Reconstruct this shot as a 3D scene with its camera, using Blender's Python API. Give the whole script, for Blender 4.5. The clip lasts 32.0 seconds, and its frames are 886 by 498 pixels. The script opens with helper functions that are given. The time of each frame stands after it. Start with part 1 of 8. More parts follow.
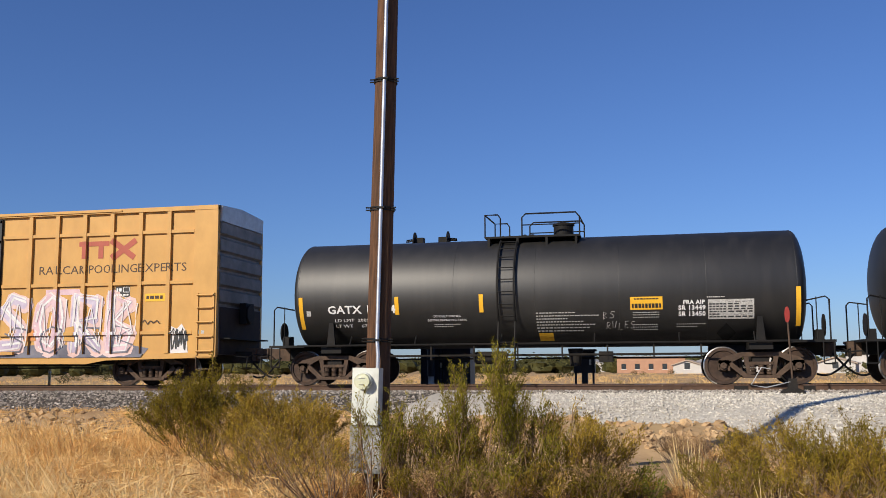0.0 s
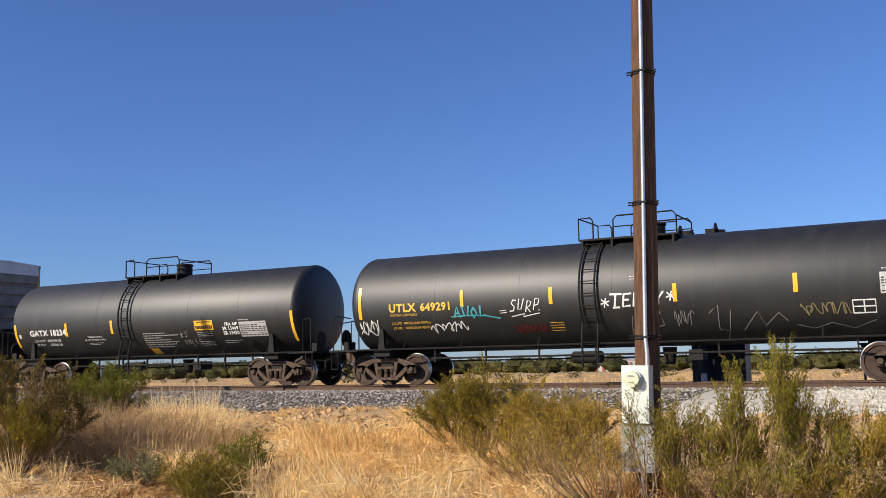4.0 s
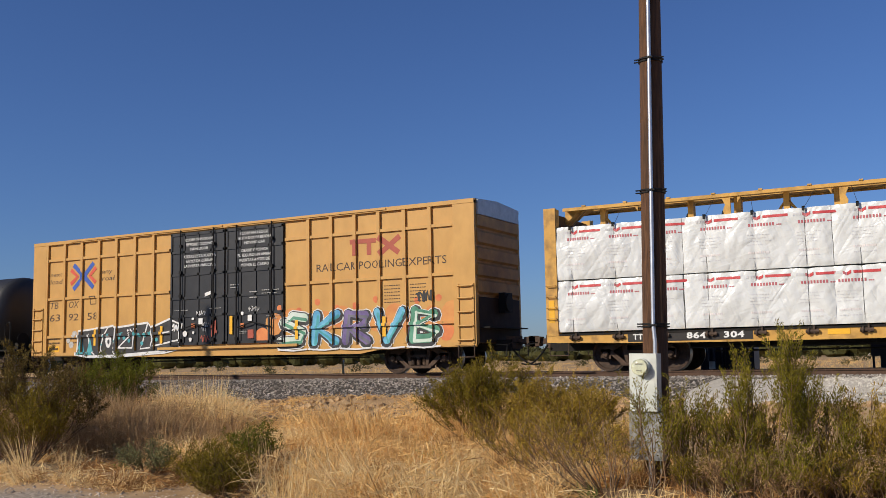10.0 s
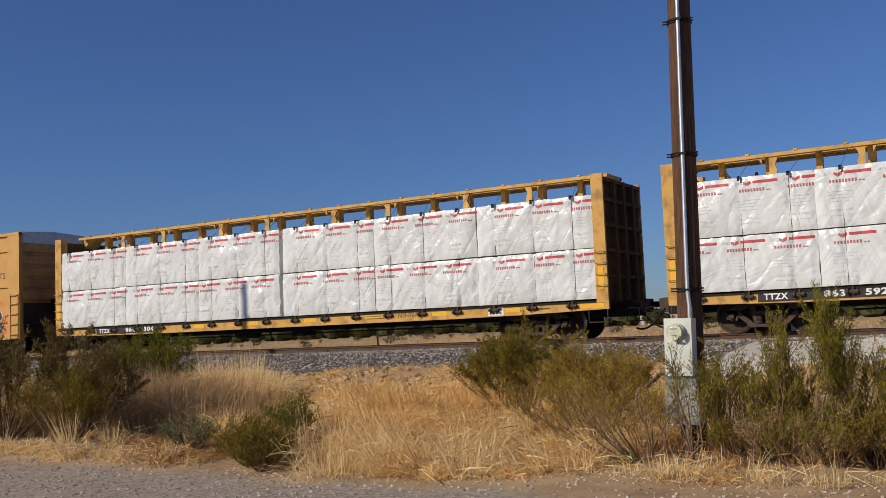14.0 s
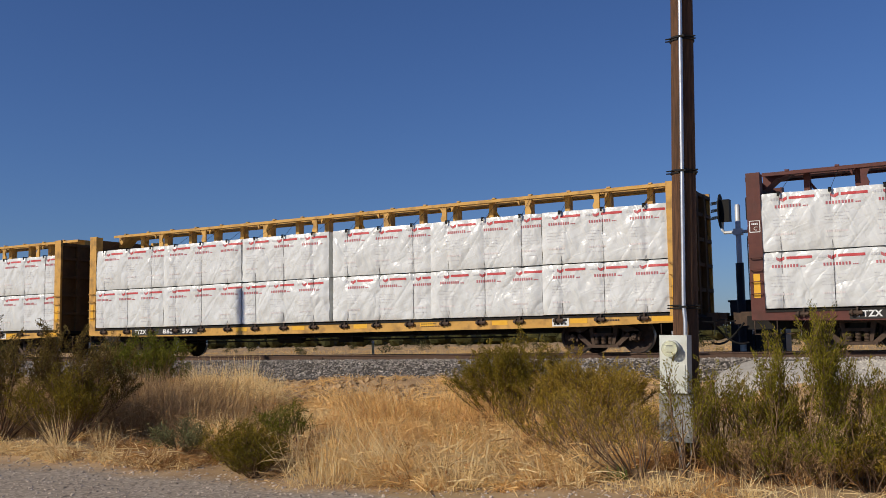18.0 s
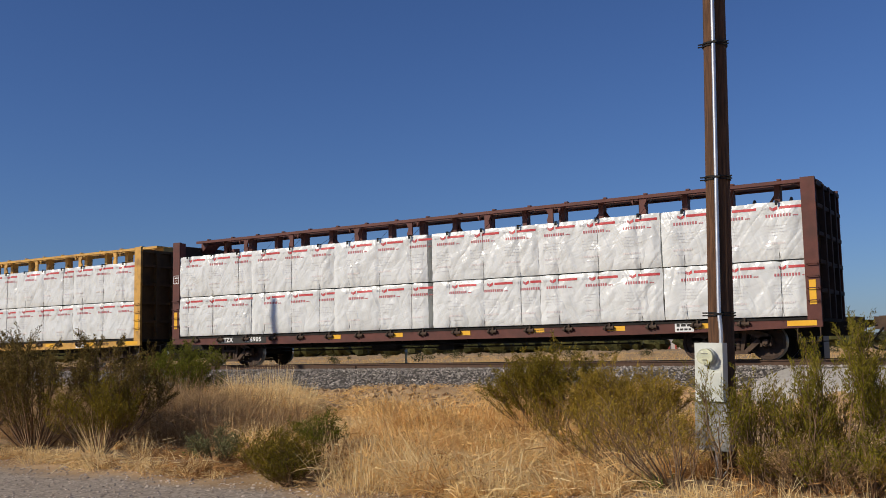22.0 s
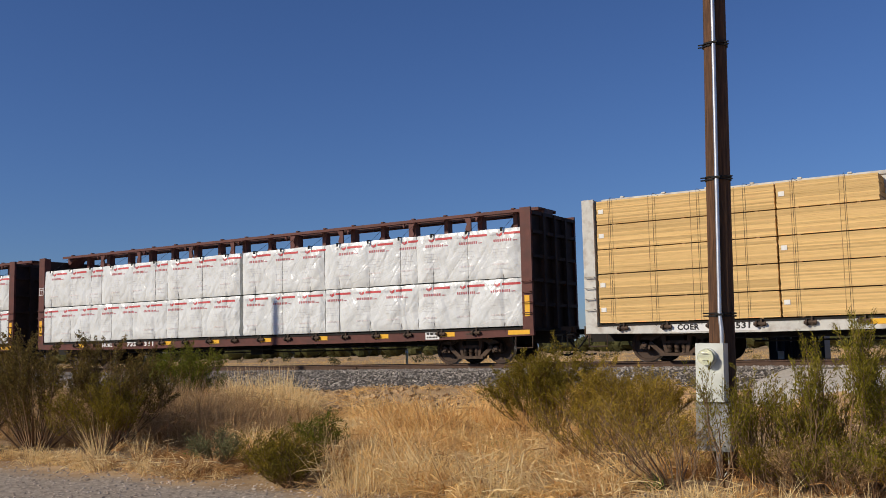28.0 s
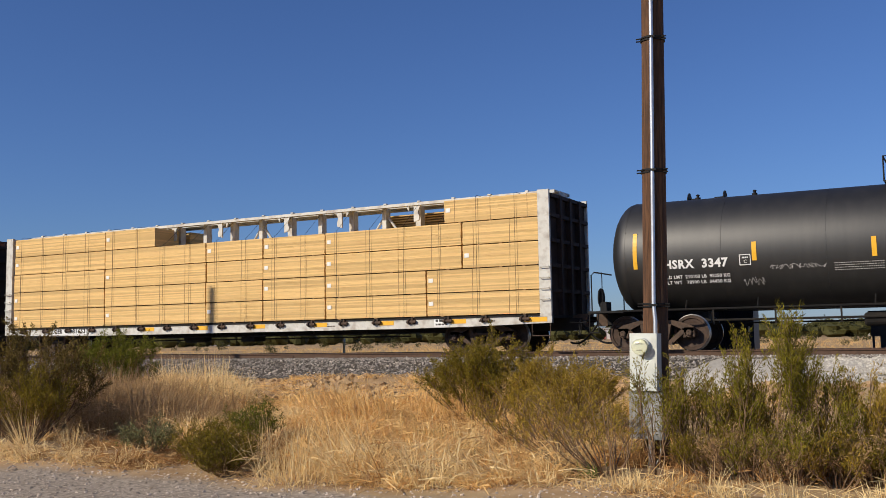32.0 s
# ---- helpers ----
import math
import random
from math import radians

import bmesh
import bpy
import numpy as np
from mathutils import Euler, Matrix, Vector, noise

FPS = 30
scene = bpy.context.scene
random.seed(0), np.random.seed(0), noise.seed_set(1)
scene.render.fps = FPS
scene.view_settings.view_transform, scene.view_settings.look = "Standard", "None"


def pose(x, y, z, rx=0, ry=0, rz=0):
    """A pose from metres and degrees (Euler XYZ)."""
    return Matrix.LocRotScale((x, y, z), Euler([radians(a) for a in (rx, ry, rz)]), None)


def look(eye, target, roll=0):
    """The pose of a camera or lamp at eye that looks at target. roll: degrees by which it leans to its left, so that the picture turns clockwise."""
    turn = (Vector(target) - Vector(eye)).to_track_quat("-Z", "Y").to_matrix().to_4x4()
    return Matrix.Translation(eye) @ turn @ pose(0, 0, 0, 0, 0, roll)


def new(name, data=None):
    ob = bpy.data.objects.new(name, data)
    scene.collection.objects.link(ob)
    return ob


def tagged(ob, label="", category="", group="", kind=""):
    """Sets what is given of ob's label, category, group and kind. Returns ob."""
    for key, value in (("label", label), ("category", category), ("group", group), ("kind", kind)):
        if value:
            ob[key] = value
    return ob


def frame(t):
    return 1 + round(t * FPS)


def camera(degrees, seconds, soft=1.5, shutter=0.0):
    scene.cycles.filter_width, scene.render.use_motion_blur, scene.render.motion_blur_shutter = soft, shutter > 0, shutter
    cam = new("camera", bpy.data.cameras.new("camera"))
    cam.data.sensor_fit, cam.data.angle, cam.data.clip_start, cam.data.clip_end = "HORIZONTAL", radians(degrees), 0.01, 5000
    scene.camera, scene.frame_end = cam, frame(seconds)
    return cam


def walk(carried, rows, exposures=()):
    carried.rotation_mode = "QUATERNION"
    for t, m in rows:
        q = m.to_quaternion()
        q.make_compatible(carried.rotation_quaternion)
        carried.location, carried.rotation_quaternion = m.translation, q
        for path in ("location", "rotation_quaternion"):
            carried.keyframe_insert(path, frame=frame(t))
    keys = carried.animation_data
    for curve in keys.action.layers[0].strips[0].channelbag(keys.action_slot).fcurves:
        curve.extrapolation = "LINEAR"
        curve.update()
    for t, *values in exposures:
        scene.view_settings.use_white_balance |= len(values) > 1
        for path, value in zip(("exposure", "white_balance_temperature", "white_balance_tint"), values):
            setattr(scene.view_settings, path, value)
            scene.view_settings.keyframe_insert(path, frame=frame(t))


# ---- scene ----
# ---- camera: a hand-held view from the roadside, turning only ----
EYE = (0.0, 0.0, 0.44)
cam = camera(48.73, 32.0, 0.85)
# seconds, heading to the left of the track's normal, tilt up, lean to the left
VIEW = [
    (0.0, 12.48, 6.96, -0.35),
    (0.5, 10.61, 6.76, -1.04),
    (1.0, 10.41, 6.75, -1.46),
    (1.5, 11.62, 6.84, -1.49),
    (2.0, 14.06, 7.21, -1.24),
    (2.5, 17.84, 7.54, -1.04),
    (3.0, 22.22, 7.56, -0.82),
    (3.5, 26.25, 7.35, -0.73),
    (5.5, 29.10, 6.64, -1.18),
    (6.0, 28.60, 6.55, -1.00),
    (6.5, 28.66, 6.46, -0.92),
    (7.0, 29.23, 6.40, -0.92),
    (7.5, 30.25, 6.33, -1.20),
    (8.0, 31.09, 6.15, -1.33),
    (8.5, 31.35, 5.99, -1.37),
    (9.0, 30.83, 5.95, -1.25),
    (9.5, 29.68, 6.13, -1.17),
    (10.0, 28.36, 6.37, -1.08),
    (10.5, 27.40, 6.36, -1.18),
    (11.0, 26.78, 6.07, -1.23),
    (11.5, 26.69, 5.50, -0.85),
    (12.0, 25.77, 4.83, -0.90),
    (12.5, 26.42, 4.87, -1.48),
    (13.0, 30.07, 4.63, -2.24),
    (13.5, 30.82, 4.46, -2.96),
    (14.0, 30.25, 4.68, -2.43),
    (14.5, 30.02, 5.25, -1.57),
    (16.5, 31.05, 5.52, -0.77),
    (17.0, 30.85, 5.28, -0.84),
    (17.5, 30.51, 5.16, -0.87),
    (18.0, 30.10, 5.31, -0.95),
    (18.5, 29.81, 5.51, -0.90),
    (19.0, 29.86, 5.65, -0.71),
    (19.5, 30.17, 5.60, -0.48),
    (20.0, 30.53, 5.47, -0.35),
    (20.5, 30.88, 5.45, -0.61),
    (21.0, 31.24, 5.57, -0.98),
    (21.5, 31.70, 5.75, -1.16),
    (22.0, 32.00, 5.84, -1.14),
    (22.5, 32.11, 5.78, -1.00),
    (23.0, 32.06, 5.64, -0.76),
    (23.5, 31.92, 5.51, -0.58),
    (24.0, 31.90, 5.46, -0.50),
    (24.5, 31.89, 5.46, -0.51),
    (26.5, 32.19, 5.48, -0.97),
    (27.0, 32.10, 5.57, -0.85),
    (27.5, 32.03, 5.75, -1.22),
    (28.0, 32.03, 5.89, -1.23),
    (28.5, 32.12, 5.89, -1.25),
    (29.0, 32.36, 5.85, -1.28),
    (29.5, 32.63, 5.77, -1.33),
    (30.0, 32.75, 5.76, -1.50),
    (30.5, 32.55, 5.80, -1.59),
    (31.0, 31.80, 5.80, -1.53),
    (31.5, 30.48, 5.61, -1.32),
    (32.0, 28.43, 5.18, -0.98),
]


def aim(yaw, pitch, roll):
    a, b = radians(yaw), radians(pitch)
    way = Vector((-math.sin(a) * math.cos(b), math.cos(a) * math.cos(b), math.sin(b)))
    return look(EYE, Vector(EYE) + way, roll)


# the picture darkens while the white load fills it
EXPOSE = [(0.0, 0.06), (1.0, 0.22), (2.0, 0.30), (3.5, 0.36), (6.0, 0.25), (7.0, 0.17), (8.0, 0.12), (9.0, 0.02), (10.0, -0.22), (11.0, -0.33), (13.0, -0.40), (22.0, -0.38), (27.0, -0.36), (29.5, -0.32), (31.0, -0.24), (32.0, -0.12)]
walk(cam, [(t, aim(a, b, c)) for t, a, b, c in VIEW], EXPOSE)

# seconds and metres by which the train has run to the left
RUN = [(0.0, 0.00), (1.0, 5.42), (2.0, 10.86), (3.0, 16.44), (3.5, 19.25), (5.5, 30.50),
       (6.0, 33.27), (7.0, 38.83), (8.0, 44.44), (9.0, 49.92), (10.0, 55.34), (11.0, 60.76),
       (12.0, 66.17), (13.0, 71.55), (14.0, 76.98), (14.5, 79.71), (16.5, 90.69), (17.0, 93.45),
       (18.0, 98.95), (19.0, 104.43), (20.0, 109.85), (21.0, 115.24), (22.0, 120.61), (23.0, 125.94),
       (24.0, 131.18), (24.5, 133.80), (26.5, 144.44), (27.0, 147.13), (28.0, 152.55), (29.0, 157.95),
       (30.0, 163.36), (31.0, 168.76), (32.0, 174.15)]

# ---- daylight ----
SUN_TURN, SUN_HEIGHT = 213.0, 30.0          # compass from +y clockwise, degrees above the horizon
world = bpy.data.worlds.new("sky")
scene.world = world
world.use_nodes = True
wn = world.node_tree.nodes
sky = wn.new("ShaderNodeTexSky")
sky.sky_type, sky.sun_disc = "NISHITA", False
sky.sun_elevation, sky.sun_rotation = radians(SUN_HEIGHT), radians(SUN_TURN)
sky.air_density, sky.dust_density, sky.ozone_density = 1.0, 0.35, 6.0
wn["Background"].inputs[1].default_value = 0.078
tint = wn.new("ShaderNodeMixRGB")                  # deep clear desert blue
tint.blend_type = "MULTIPLY"
tint.inputs[0].default_value, tint.inputs[2].default_value = 1.0, (0.82, 0.94, 1.27, 1)
world.node_tree.links.new(sky.outputs[0], tint.inputs[1])
world.node_tree.links.new(tint.outputs[0], wn["Background"].inputs[0])
sun = new("sun", bpy.data.lights.new("sun", "SUN"))
sun.data.energy, sun.data.angle, sun.data.color = 5.0, radians(0.53), (1.0, 0.895, 0.735)
_c = math.cos(radians(SUN_HEIGHT))
_from = Vector((math.sin(radians(SUN_TURN)) * _c, math.cos(radians(SUN_TURN)) * _c, math.sin(radians(SUN_HEIGHT))))
sun.matrix_world = look(_from * 60, (0, 0, 0))

# ---- materials ----
MATS = {}


def surf(name, c1, c2, scale=6.0, rough=0.75, metal=0.0, bump=0.15, grain=40.0, stretch=(1, 1, 1), spec=0.4,
         dirt=None, dirt_scale=1.2, dirt_amount=0.5, island=0.0, each=0.0, gen=False, coat=0.0, roam=False):
    """Two colours mixed by noise, a coarser dirt tone over them, and fine relief."""
    if name in MATS:
        return MATS[name]
    m = bpy.data.materials.new(name)
    m.use_nodes = True
    n, l = m.node_tree.nodes, m.node_tree.links
    b = n["Principled BSDF"]
    tc = n.new("ShaderNodeTexCoord")
    mp = n.new("ShaderNodeMapping")
    mp.inputs["Scale"].default_value = stretch
    if roam:                                             # every copy of the mesh gets its own grain
        info = n.new("ShaderNodeObjectInfo")
        off = n.new("ShaderNodeVectorMath")
        off.operation, off.inputs[1].default_value = "MULTIPLY_ADD", (91, 37, 53)
        l.new(info.outputs["Random"], off.inputs[0])
        l.new(tc.outputs["Object"], off.inputs[2])
        l.new(off.outputs[0], mp.inputs[0])
    else:
        l.new(tc.outputs["Object"], mp.inputs[0])
    n1 = n.new("ShaderNodeTexNoise")
    n1.inputs["Scale"].default_value, n1.inputs["Detail"].default_value, n1.inputs["Roughness"].default_value = scale, 6, 0.62
    l.new(mp.outputs[0], n1.inputs[0])
    r = n.new("ShaderNodeValToRGB")
    r.color_ramp.elements[0].position, r.color_ramp.elements[1].position = 0.33, 0.68
    r.color_ramp.elements[0].color, r.color_ramp.elements[1].color = (*c1, 1), (*c2, 1)
    l.new(n1.outputs[0], r.inputs[0])
    out = r.outputs[0]
    if dirt:
        n2 = n.new("ShaderNodeTexNoise")
        n2.inputs["Scale"].default_value, n2.inputs["Detail"].default_value = dirt_scale, 4
        l.new(mp.outputs[0], n2.inputs[0])
        r2 = n.new("ShaderNodeValToRGB")
        r2.color_ramp.elements[0].position, r2.color_ramp.elements[1].position = 0.48, 0.78
        r2.color_ramp.elements[1].color = (dirt_amount,) * 3 + (1,)
        r2.color_ramp.elements[0].color = (0, 0, 0, 1)
        l.new(n2.outputs[0], r2.inputs[0])
        mx = n.new("ShaderNodeMixRGB")
        l.new(r2.outputs[0], mx.inputs[0])
        l.new(out, mx.inputs[1])
        mx.inputs[2].default_value = (*dirt, 1)
        out = mx.outputs[0]
    if island or each:
        if island:
            src = n.new("ShaderNodeNewGeometry").outputs["Random Per Island"]
        else:
            src = n.new("ShaderNodeObjectInfo").outputs["Random"]
        k = island or each
        mr = n.new("ShaderNodeMapRange")
        mr.inputs[3].default_value, mr.inputs[4].default_value = 1 - k, 1 + k
        l.new(src, mr.inputs[0])
        mu = n.new("ShaderNodeMixRGB")
        mu.blend_type = "MULTIPLY"
        mu.inputs[0].default_value = 1
        l.new(out, mu.inputs[1])
        l.new(mr.outputs[0], mu.inputs[2])
        out = mu.outputs[0]
    l.new(out, b.inputs["Base Color"])
    b.inputs["Roughness"].default_value, b.inputs["Metallic"].default_value = rough, metal
    b.inputs["Specular IOR Level"].default_value = spec
    b.inputs["Coat Weight"].default_value = coat
    if bump:
        n3 = n.new("ShaderNodeTexNoise")
        n3.inputs["Scale"].default_value, n3.inputs["Detail"].default_value = grain, 5
        l.new(mp.outputs[0], n3.inputs[0])
        bp = n.new("ShaderNodeBump")
        bp.inputs["Strength"].default_value, bp.inputs["Distance"].default_value = bump, 0.02
        l.new(n3.outputs[0], bp.inputs["Height"])
        l.new(bp.outputs[0], b.inputs["Normal"])
    MATS[name] = m
    return m


def leafy(name, c1, c2, rough=0.6, glow=0.3):
    """Leaves and blades: colour differs from piece to piece, and some light comes through."""
    if name in MATS:
        return MATS[name]
    m = bpy.data.materials.new(name)
    m.use_nodes = True
    n, l = m.node_tree.nodes, m.node_tree.links
    b = n["Principled BSDF"]
    g = n.new("ShaderNodeNewGeometry")
    r = n.new("ShaderNodeValToRGB")
    r.color_ramp.elements[0].color, r.color_ramp.elements[1].color = (*c1, 1), (*c2, 1)
    tc = n.new("ShaderNodeTexCoord")                     # whole sprays are greener or drier than others
    nz = n.new("ShaderNodeTexNoise")
    nz.inputs["Scale"].default_value, nz.inputs["Detail"].default_value = 2.6, 3
    l.new(tc.outputs["Object"], nz.inputs[0])
    ms = n.new("ShaderNodeMath")
    ms.operation, ms.inputs[1].default_value, ms.inputs[2].default_value = "MULTIPLY_ADD", 1.2, -0.45
    l.new(nz.outputs[0], ms.inputs[0])
    mi = n.new("ShaderNodeMath")
    mi.operation, mi.inputs[1].default_value = "MULTIPLY_ADD", 0.7
    l.new(g.outputs["Random Per Island"], mi.inputs[0])
    l.new(ms.outputs[0], mi.inputs[2])
    l.new(mi.outputs[0], r.inputs[0])
    l.new(r.outputs[0], b.inputs["Base Color"])
    b.inputs["Roughness"].default_value = rough
    b.inputs["Specular IOR Level"].default_value = 0.08
    t = n.new("ShaderNodeBsdfTranslucent")
    l.new(r.outputs[0], t.inputs[0])
    mx = n.new("ShaderNodeMixShader")
    mx.inputs[0].default_value = glow
    l.new(b.outputs[0], mx.inputs[1])
    l.new(t.outputs[0], mx.inputs[2])
    l.new(mx.outputs[0], n["Material Output"].inputs[0])
    MATS[name] = m
    return m


TANK = surf("tank_black_paint", (0.005, 0.0049, 0.0046), (0.009, 0.0085, 0.008), 3.0, 0.54, 0, 0.05, 30, (1.6, 1, 0.16), 0.85,
            (0.028, 0.025, 0.022), 2.4, 0.5)
DARK = surf("black_steel", (0.006, 0.006, 0.006), (0.012, 0.0115, 0.011), 5, 0.7, 0, 0.1, 40, spec=0.25, dirt=(0.028, 0.020, 0.016), dirt_amount=0.4)
UNDER = surf("underframe_grime", (0.009, 0.008, 0.007), (0.02, 0.016, 0.013), 6, 0.85, 0, 0.2, 50)
# car ends that face away from the sun: their shade is in the colour
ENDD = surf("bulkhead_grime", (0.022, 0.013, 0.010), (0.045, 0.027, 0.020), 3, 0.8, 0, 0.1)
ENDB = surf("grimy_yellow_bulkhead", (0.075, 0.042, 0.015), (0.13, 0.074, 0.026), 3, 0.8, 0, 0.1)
CAST = surf("rusty_cast_steel", (0.06, 0.038, 0.026), (0.11, 0.07, 0.046), 7, 0.85, 0.0, 0.3, 60, dirt=(0.03, 0.024, 0.02), dirt_scale=4, dirt_amount=0.7)
WHEEL = surf("brown_wheel_steel", (0.045, 0.028, 0.02), (0.085, 0.052, 0.036), 9, 0.75, 0.2, 0.2, 60, dirt=(0.02, 0.017, 0.015), dirt_scale=5, dirt_amount=0.7)
TREAD = surf("polished_tread", (0.45, 0.43, 0.40), (0.62, 0.60, 0.57), 12, 0.32, 0.9, 0.05)
YELLOW = surf("boxcar_yellow_paint", (0.51, 0.28, 0.073), (0.60, 0.335, 0.092), 2.0, 0.5, 0, 0.35, 1.1, (1, 1, 0.6), 0.4,
              (0.45, 0.24, 0.075), 0.9, 0.55)
BEAMY = surf("beam_yellow_paint", (0.55, 0.30, 0.06), (0.64, 0.36, 0.085), 3, 0.6, 0, 0.06, 30, dirt=(0.17, 0.09, 0.035), dirt_scale=3.2, dirt_amount=0.85)
BROWN = surf("beam_red_brown_paint", (0.085, 0.023, 0.016), (0.13, 0.038, 0.027), 3, 0.62, 0, 0.08, 30, dirt=(0.07, 0.03, 0.022), dirt_scale=2.2, dirt_amount=0.7)
GREYP = surf("beam_grey_paint", (0.52, 0.51, 0.46), (0.64, 0.625, 0.57), 3, 0.6, 0, 0.06, 30, dirt=(0.20, 0.12, 0.07), dirt_scale=4.5, dirt_amount=0.6)
DOORG = surf("door_black_paint", (0.012, 0.0125, 0.014), (0.021, 0.0215, 0.024), 2.5, 0.42, 0, 0.12, 2.0, spec=0.45, dirt=(0.04, 0.037, 0.035), dirt_scale=1.5, dirt_amount=0.5)
GALV = surf("galvanised_sheet", (0.42, 0.43, 0.44), (0.55, 0.56, 0.57), 5, 0.5, 0.5, 0.05, 30, dirt=(0.25, 0.22, 0.19), dirt_amount=0.5)
RAILS = surf("rail_rust", (0.075, 0.042, 0.027), (0.12, 0.068, 0.042), 8, 0.8, 0, 0.2, 40)
TIE = surf("tie_wood", (0.05, 0.038, 0.03), (0.1, 0.078, 0.06), 6, 0.9, 0, 0.3, 30, (0.3, 3, 3), each=0.3)
WHITE = surf("white_lettering", (0.70, 0.70, 0.68), (0.80, 0.80, 0.78), 9, 0.6, 0, 0)
REFLECT = surf("yellow_reflector", (0.80, 0.42, 0.03), (0.86, 0.48, 0.04), 6, 0.35, 0, 0)
BLACKP = surf("black_lettering", (0.02, 0.018, 0.016), (0.035, 0.03, 0.026), 6, 0.6, 0, 0)


def flat_paint(name, c, rough=0.55):
    return surf(name, tuple(v * 0.88 for v in c), tuple(min(1, v * 1.08) for v in c), 5, rough, 0, 0)


# ---- mesh helpers ----
def part(name, bm, material, parent=None, label="", smooth=None):
    """Links a bmesh as one mesh object under a thing or a part."""
    me = bpy.data.meshes.new(name)
    bm.to_mesh(me)
    bm.free()
    if smooth is not None:
        for p in me.polygons:
            p.use_smooth = True
        if smooth < 180:
            me.set_sharp_from_angle(angle=radians(smooth))
    for m in (material if isinstance(material, (list, tuple)) else [material]):
        me.materials.append(m)
    ob = new(name, me)
    ob.parent = parent
    if label:
        ob["label"] = label
    return ob


def again(name, ob, parent, m):
    """The same mesh once more, under a parent, at the pose m."""
    o = new(name, ob.data)
    o.parent, o.matrix_basis = parent, m
    return o


def thing(name, m, label, category, group="", kind=""):
    ob = new(name)
    ob.matrix_basis = m
    return tagged(ob, label, category, group, kind)


def box(bm, x0, x1, y0, y1, z0, z1, mi=0):
    v = [bm.verts.new((x, y, z)) for x in (x0, x1) for y in (y0, y1) for z in (z0, z1)]
    for f in ((0, 1, 3, 2), (4, 6, 7, 5), (0, 4, 5, 1), (2, 3, 7, 6), (0, 2, 6, 4), (1, 5, 7, 3)):
        bm.faces.new([v[i] for i in f]).material_index = mi
    return v


def tube(bm, pts, r, seg=6, mi=0, r2=None, caps=True):
    """A round bar through points; r2: radius at its end."""
    pts = [Vector(p) for p in pts]
    rings = []
    for i, p in enumerate(pts):
        d = (pts[min(i + 1, len(pts) - 1)] - pts[max(i - 1, 0)]).normalized()
        a = d.orthogonal().normalized()
        b = d.cross(a)
        if rings:
            a = (last - last.dot(d) * d).normalized()
            b = d.cross(a)
        last = a
        k = r if r2 is None else r + (r2 - r) * i / (len(pts) - 1)
        rings.append([bm.verts.new(p + k * (math.cos(2 * math.pi * j / seg) * a + math.sin(2 * math.pi * j / seg) * b)) for j in range(seg)])
    for q, w in zip(rings, rings[1:]):
        for j in range(seg):
            bm.faces.new((q[j], q[(j + 1) % seg], w[(j + 1) % seg], w[j])).material_index = mi
    if caps:
        bm.faces.new(rings[0][::-1]).material_index = mi
        bm.faces.new(rings[-1]).material_index = mi


def prism(bm, pts, y0, y1, mi=0):
    """An outline in x and z, drawn out along y."""
    a = [bm.verts.new((x, y0, z)) for x, z in pts]
    b = [bm.verts.new((x, y1, z)) for x, z in pts]
    bm.faces.new(a).material_index = mi
    bm.faces.new(b[::-1]).material_index = mi
    n = len(pts)
    for i in range(n):
        bm.faces.new((a[i], b[i], b[(i + 1) % n], a[(i + 1) % n])).material_index = mi


def lathe(bm, prof, axis="y", seg=32, at=(0, 0, 0), mis=None, caps=True):
    """A profile of (along, radius) turned about an axis through at."""
    rings = []
    for h, r in prof:
        ring = []
        for j in range(seg):
            a = 2 * math.pi * j / seg
            c, s = r * math.cos(a), r * math.sin(a)
            p = {"x": (h, c, s), "y": (c, h, s), "z": (c, s, h)}[axis]
            ring.append(bm.verts.new(Vector(at) + Vector(p)))
        rings.append(ring)
    for i, (q, w) in enumerate(zip(rings, rings[1:])):
        for j in range(seg):
            f = bm.faces.new((q[j], q[(j + 1) % seg], w[(j + 1) % seg], w[j]))
            if mis:
                f.material_index = mis[i]
    if caps and prof[0][1] > 1e-4:
        bm.faces.new(rings[0])
    if caps and prof[-1][1] > 1e-4:
        bm.faces.new(rings[-1])
    bmesh.ops.remove_doubles(bm, verts=[v for r in (rings[0], rings[-1]) for v in r], dist=1e-5)
    bmesh.ops.recalc_face_normals(bm, faces=bm.faces)


def soften(bm, w, angle=30, seg=1):
    bmesh.ops.bevel(bm, geom=[e for e in bm.edges if e.is_manifold and e.calc_face_angle(0) > radians(angle)], offset=w, segments=seg,
                    affect="EDGES", clamp_overlap=True)

# ---- the ground ----
TRACK_Y = 26.55


def ramp(v, pts):
    return float(np.interp(v, [p[0] for p in pts], [p[1] for p in pts]))


LEFT = [(-60, -1.16), (8.2, -1.16), (9.4, -1.12), (17.5, -1.08), (19.5, -0.92), (21.4, -0.62), (22.3, -0.60), (23.5, -0.60), (29, -0.62), (32, -0.95), (3000, -0.95)]
MOUND = [(17.4, 0.0), (18.6, 0.22), (19.6, 0.34), (20.3, 0.30), (21.0, 0.0)]
RIGHT = [(-60, -1.16), (8.2, -1.16), (9.4, -1.12), (17.6, -1.12), (18.8, -1.12), (22.5, -0.72), (29, -0.70), (32, -0.95), (3000, -0.95)]


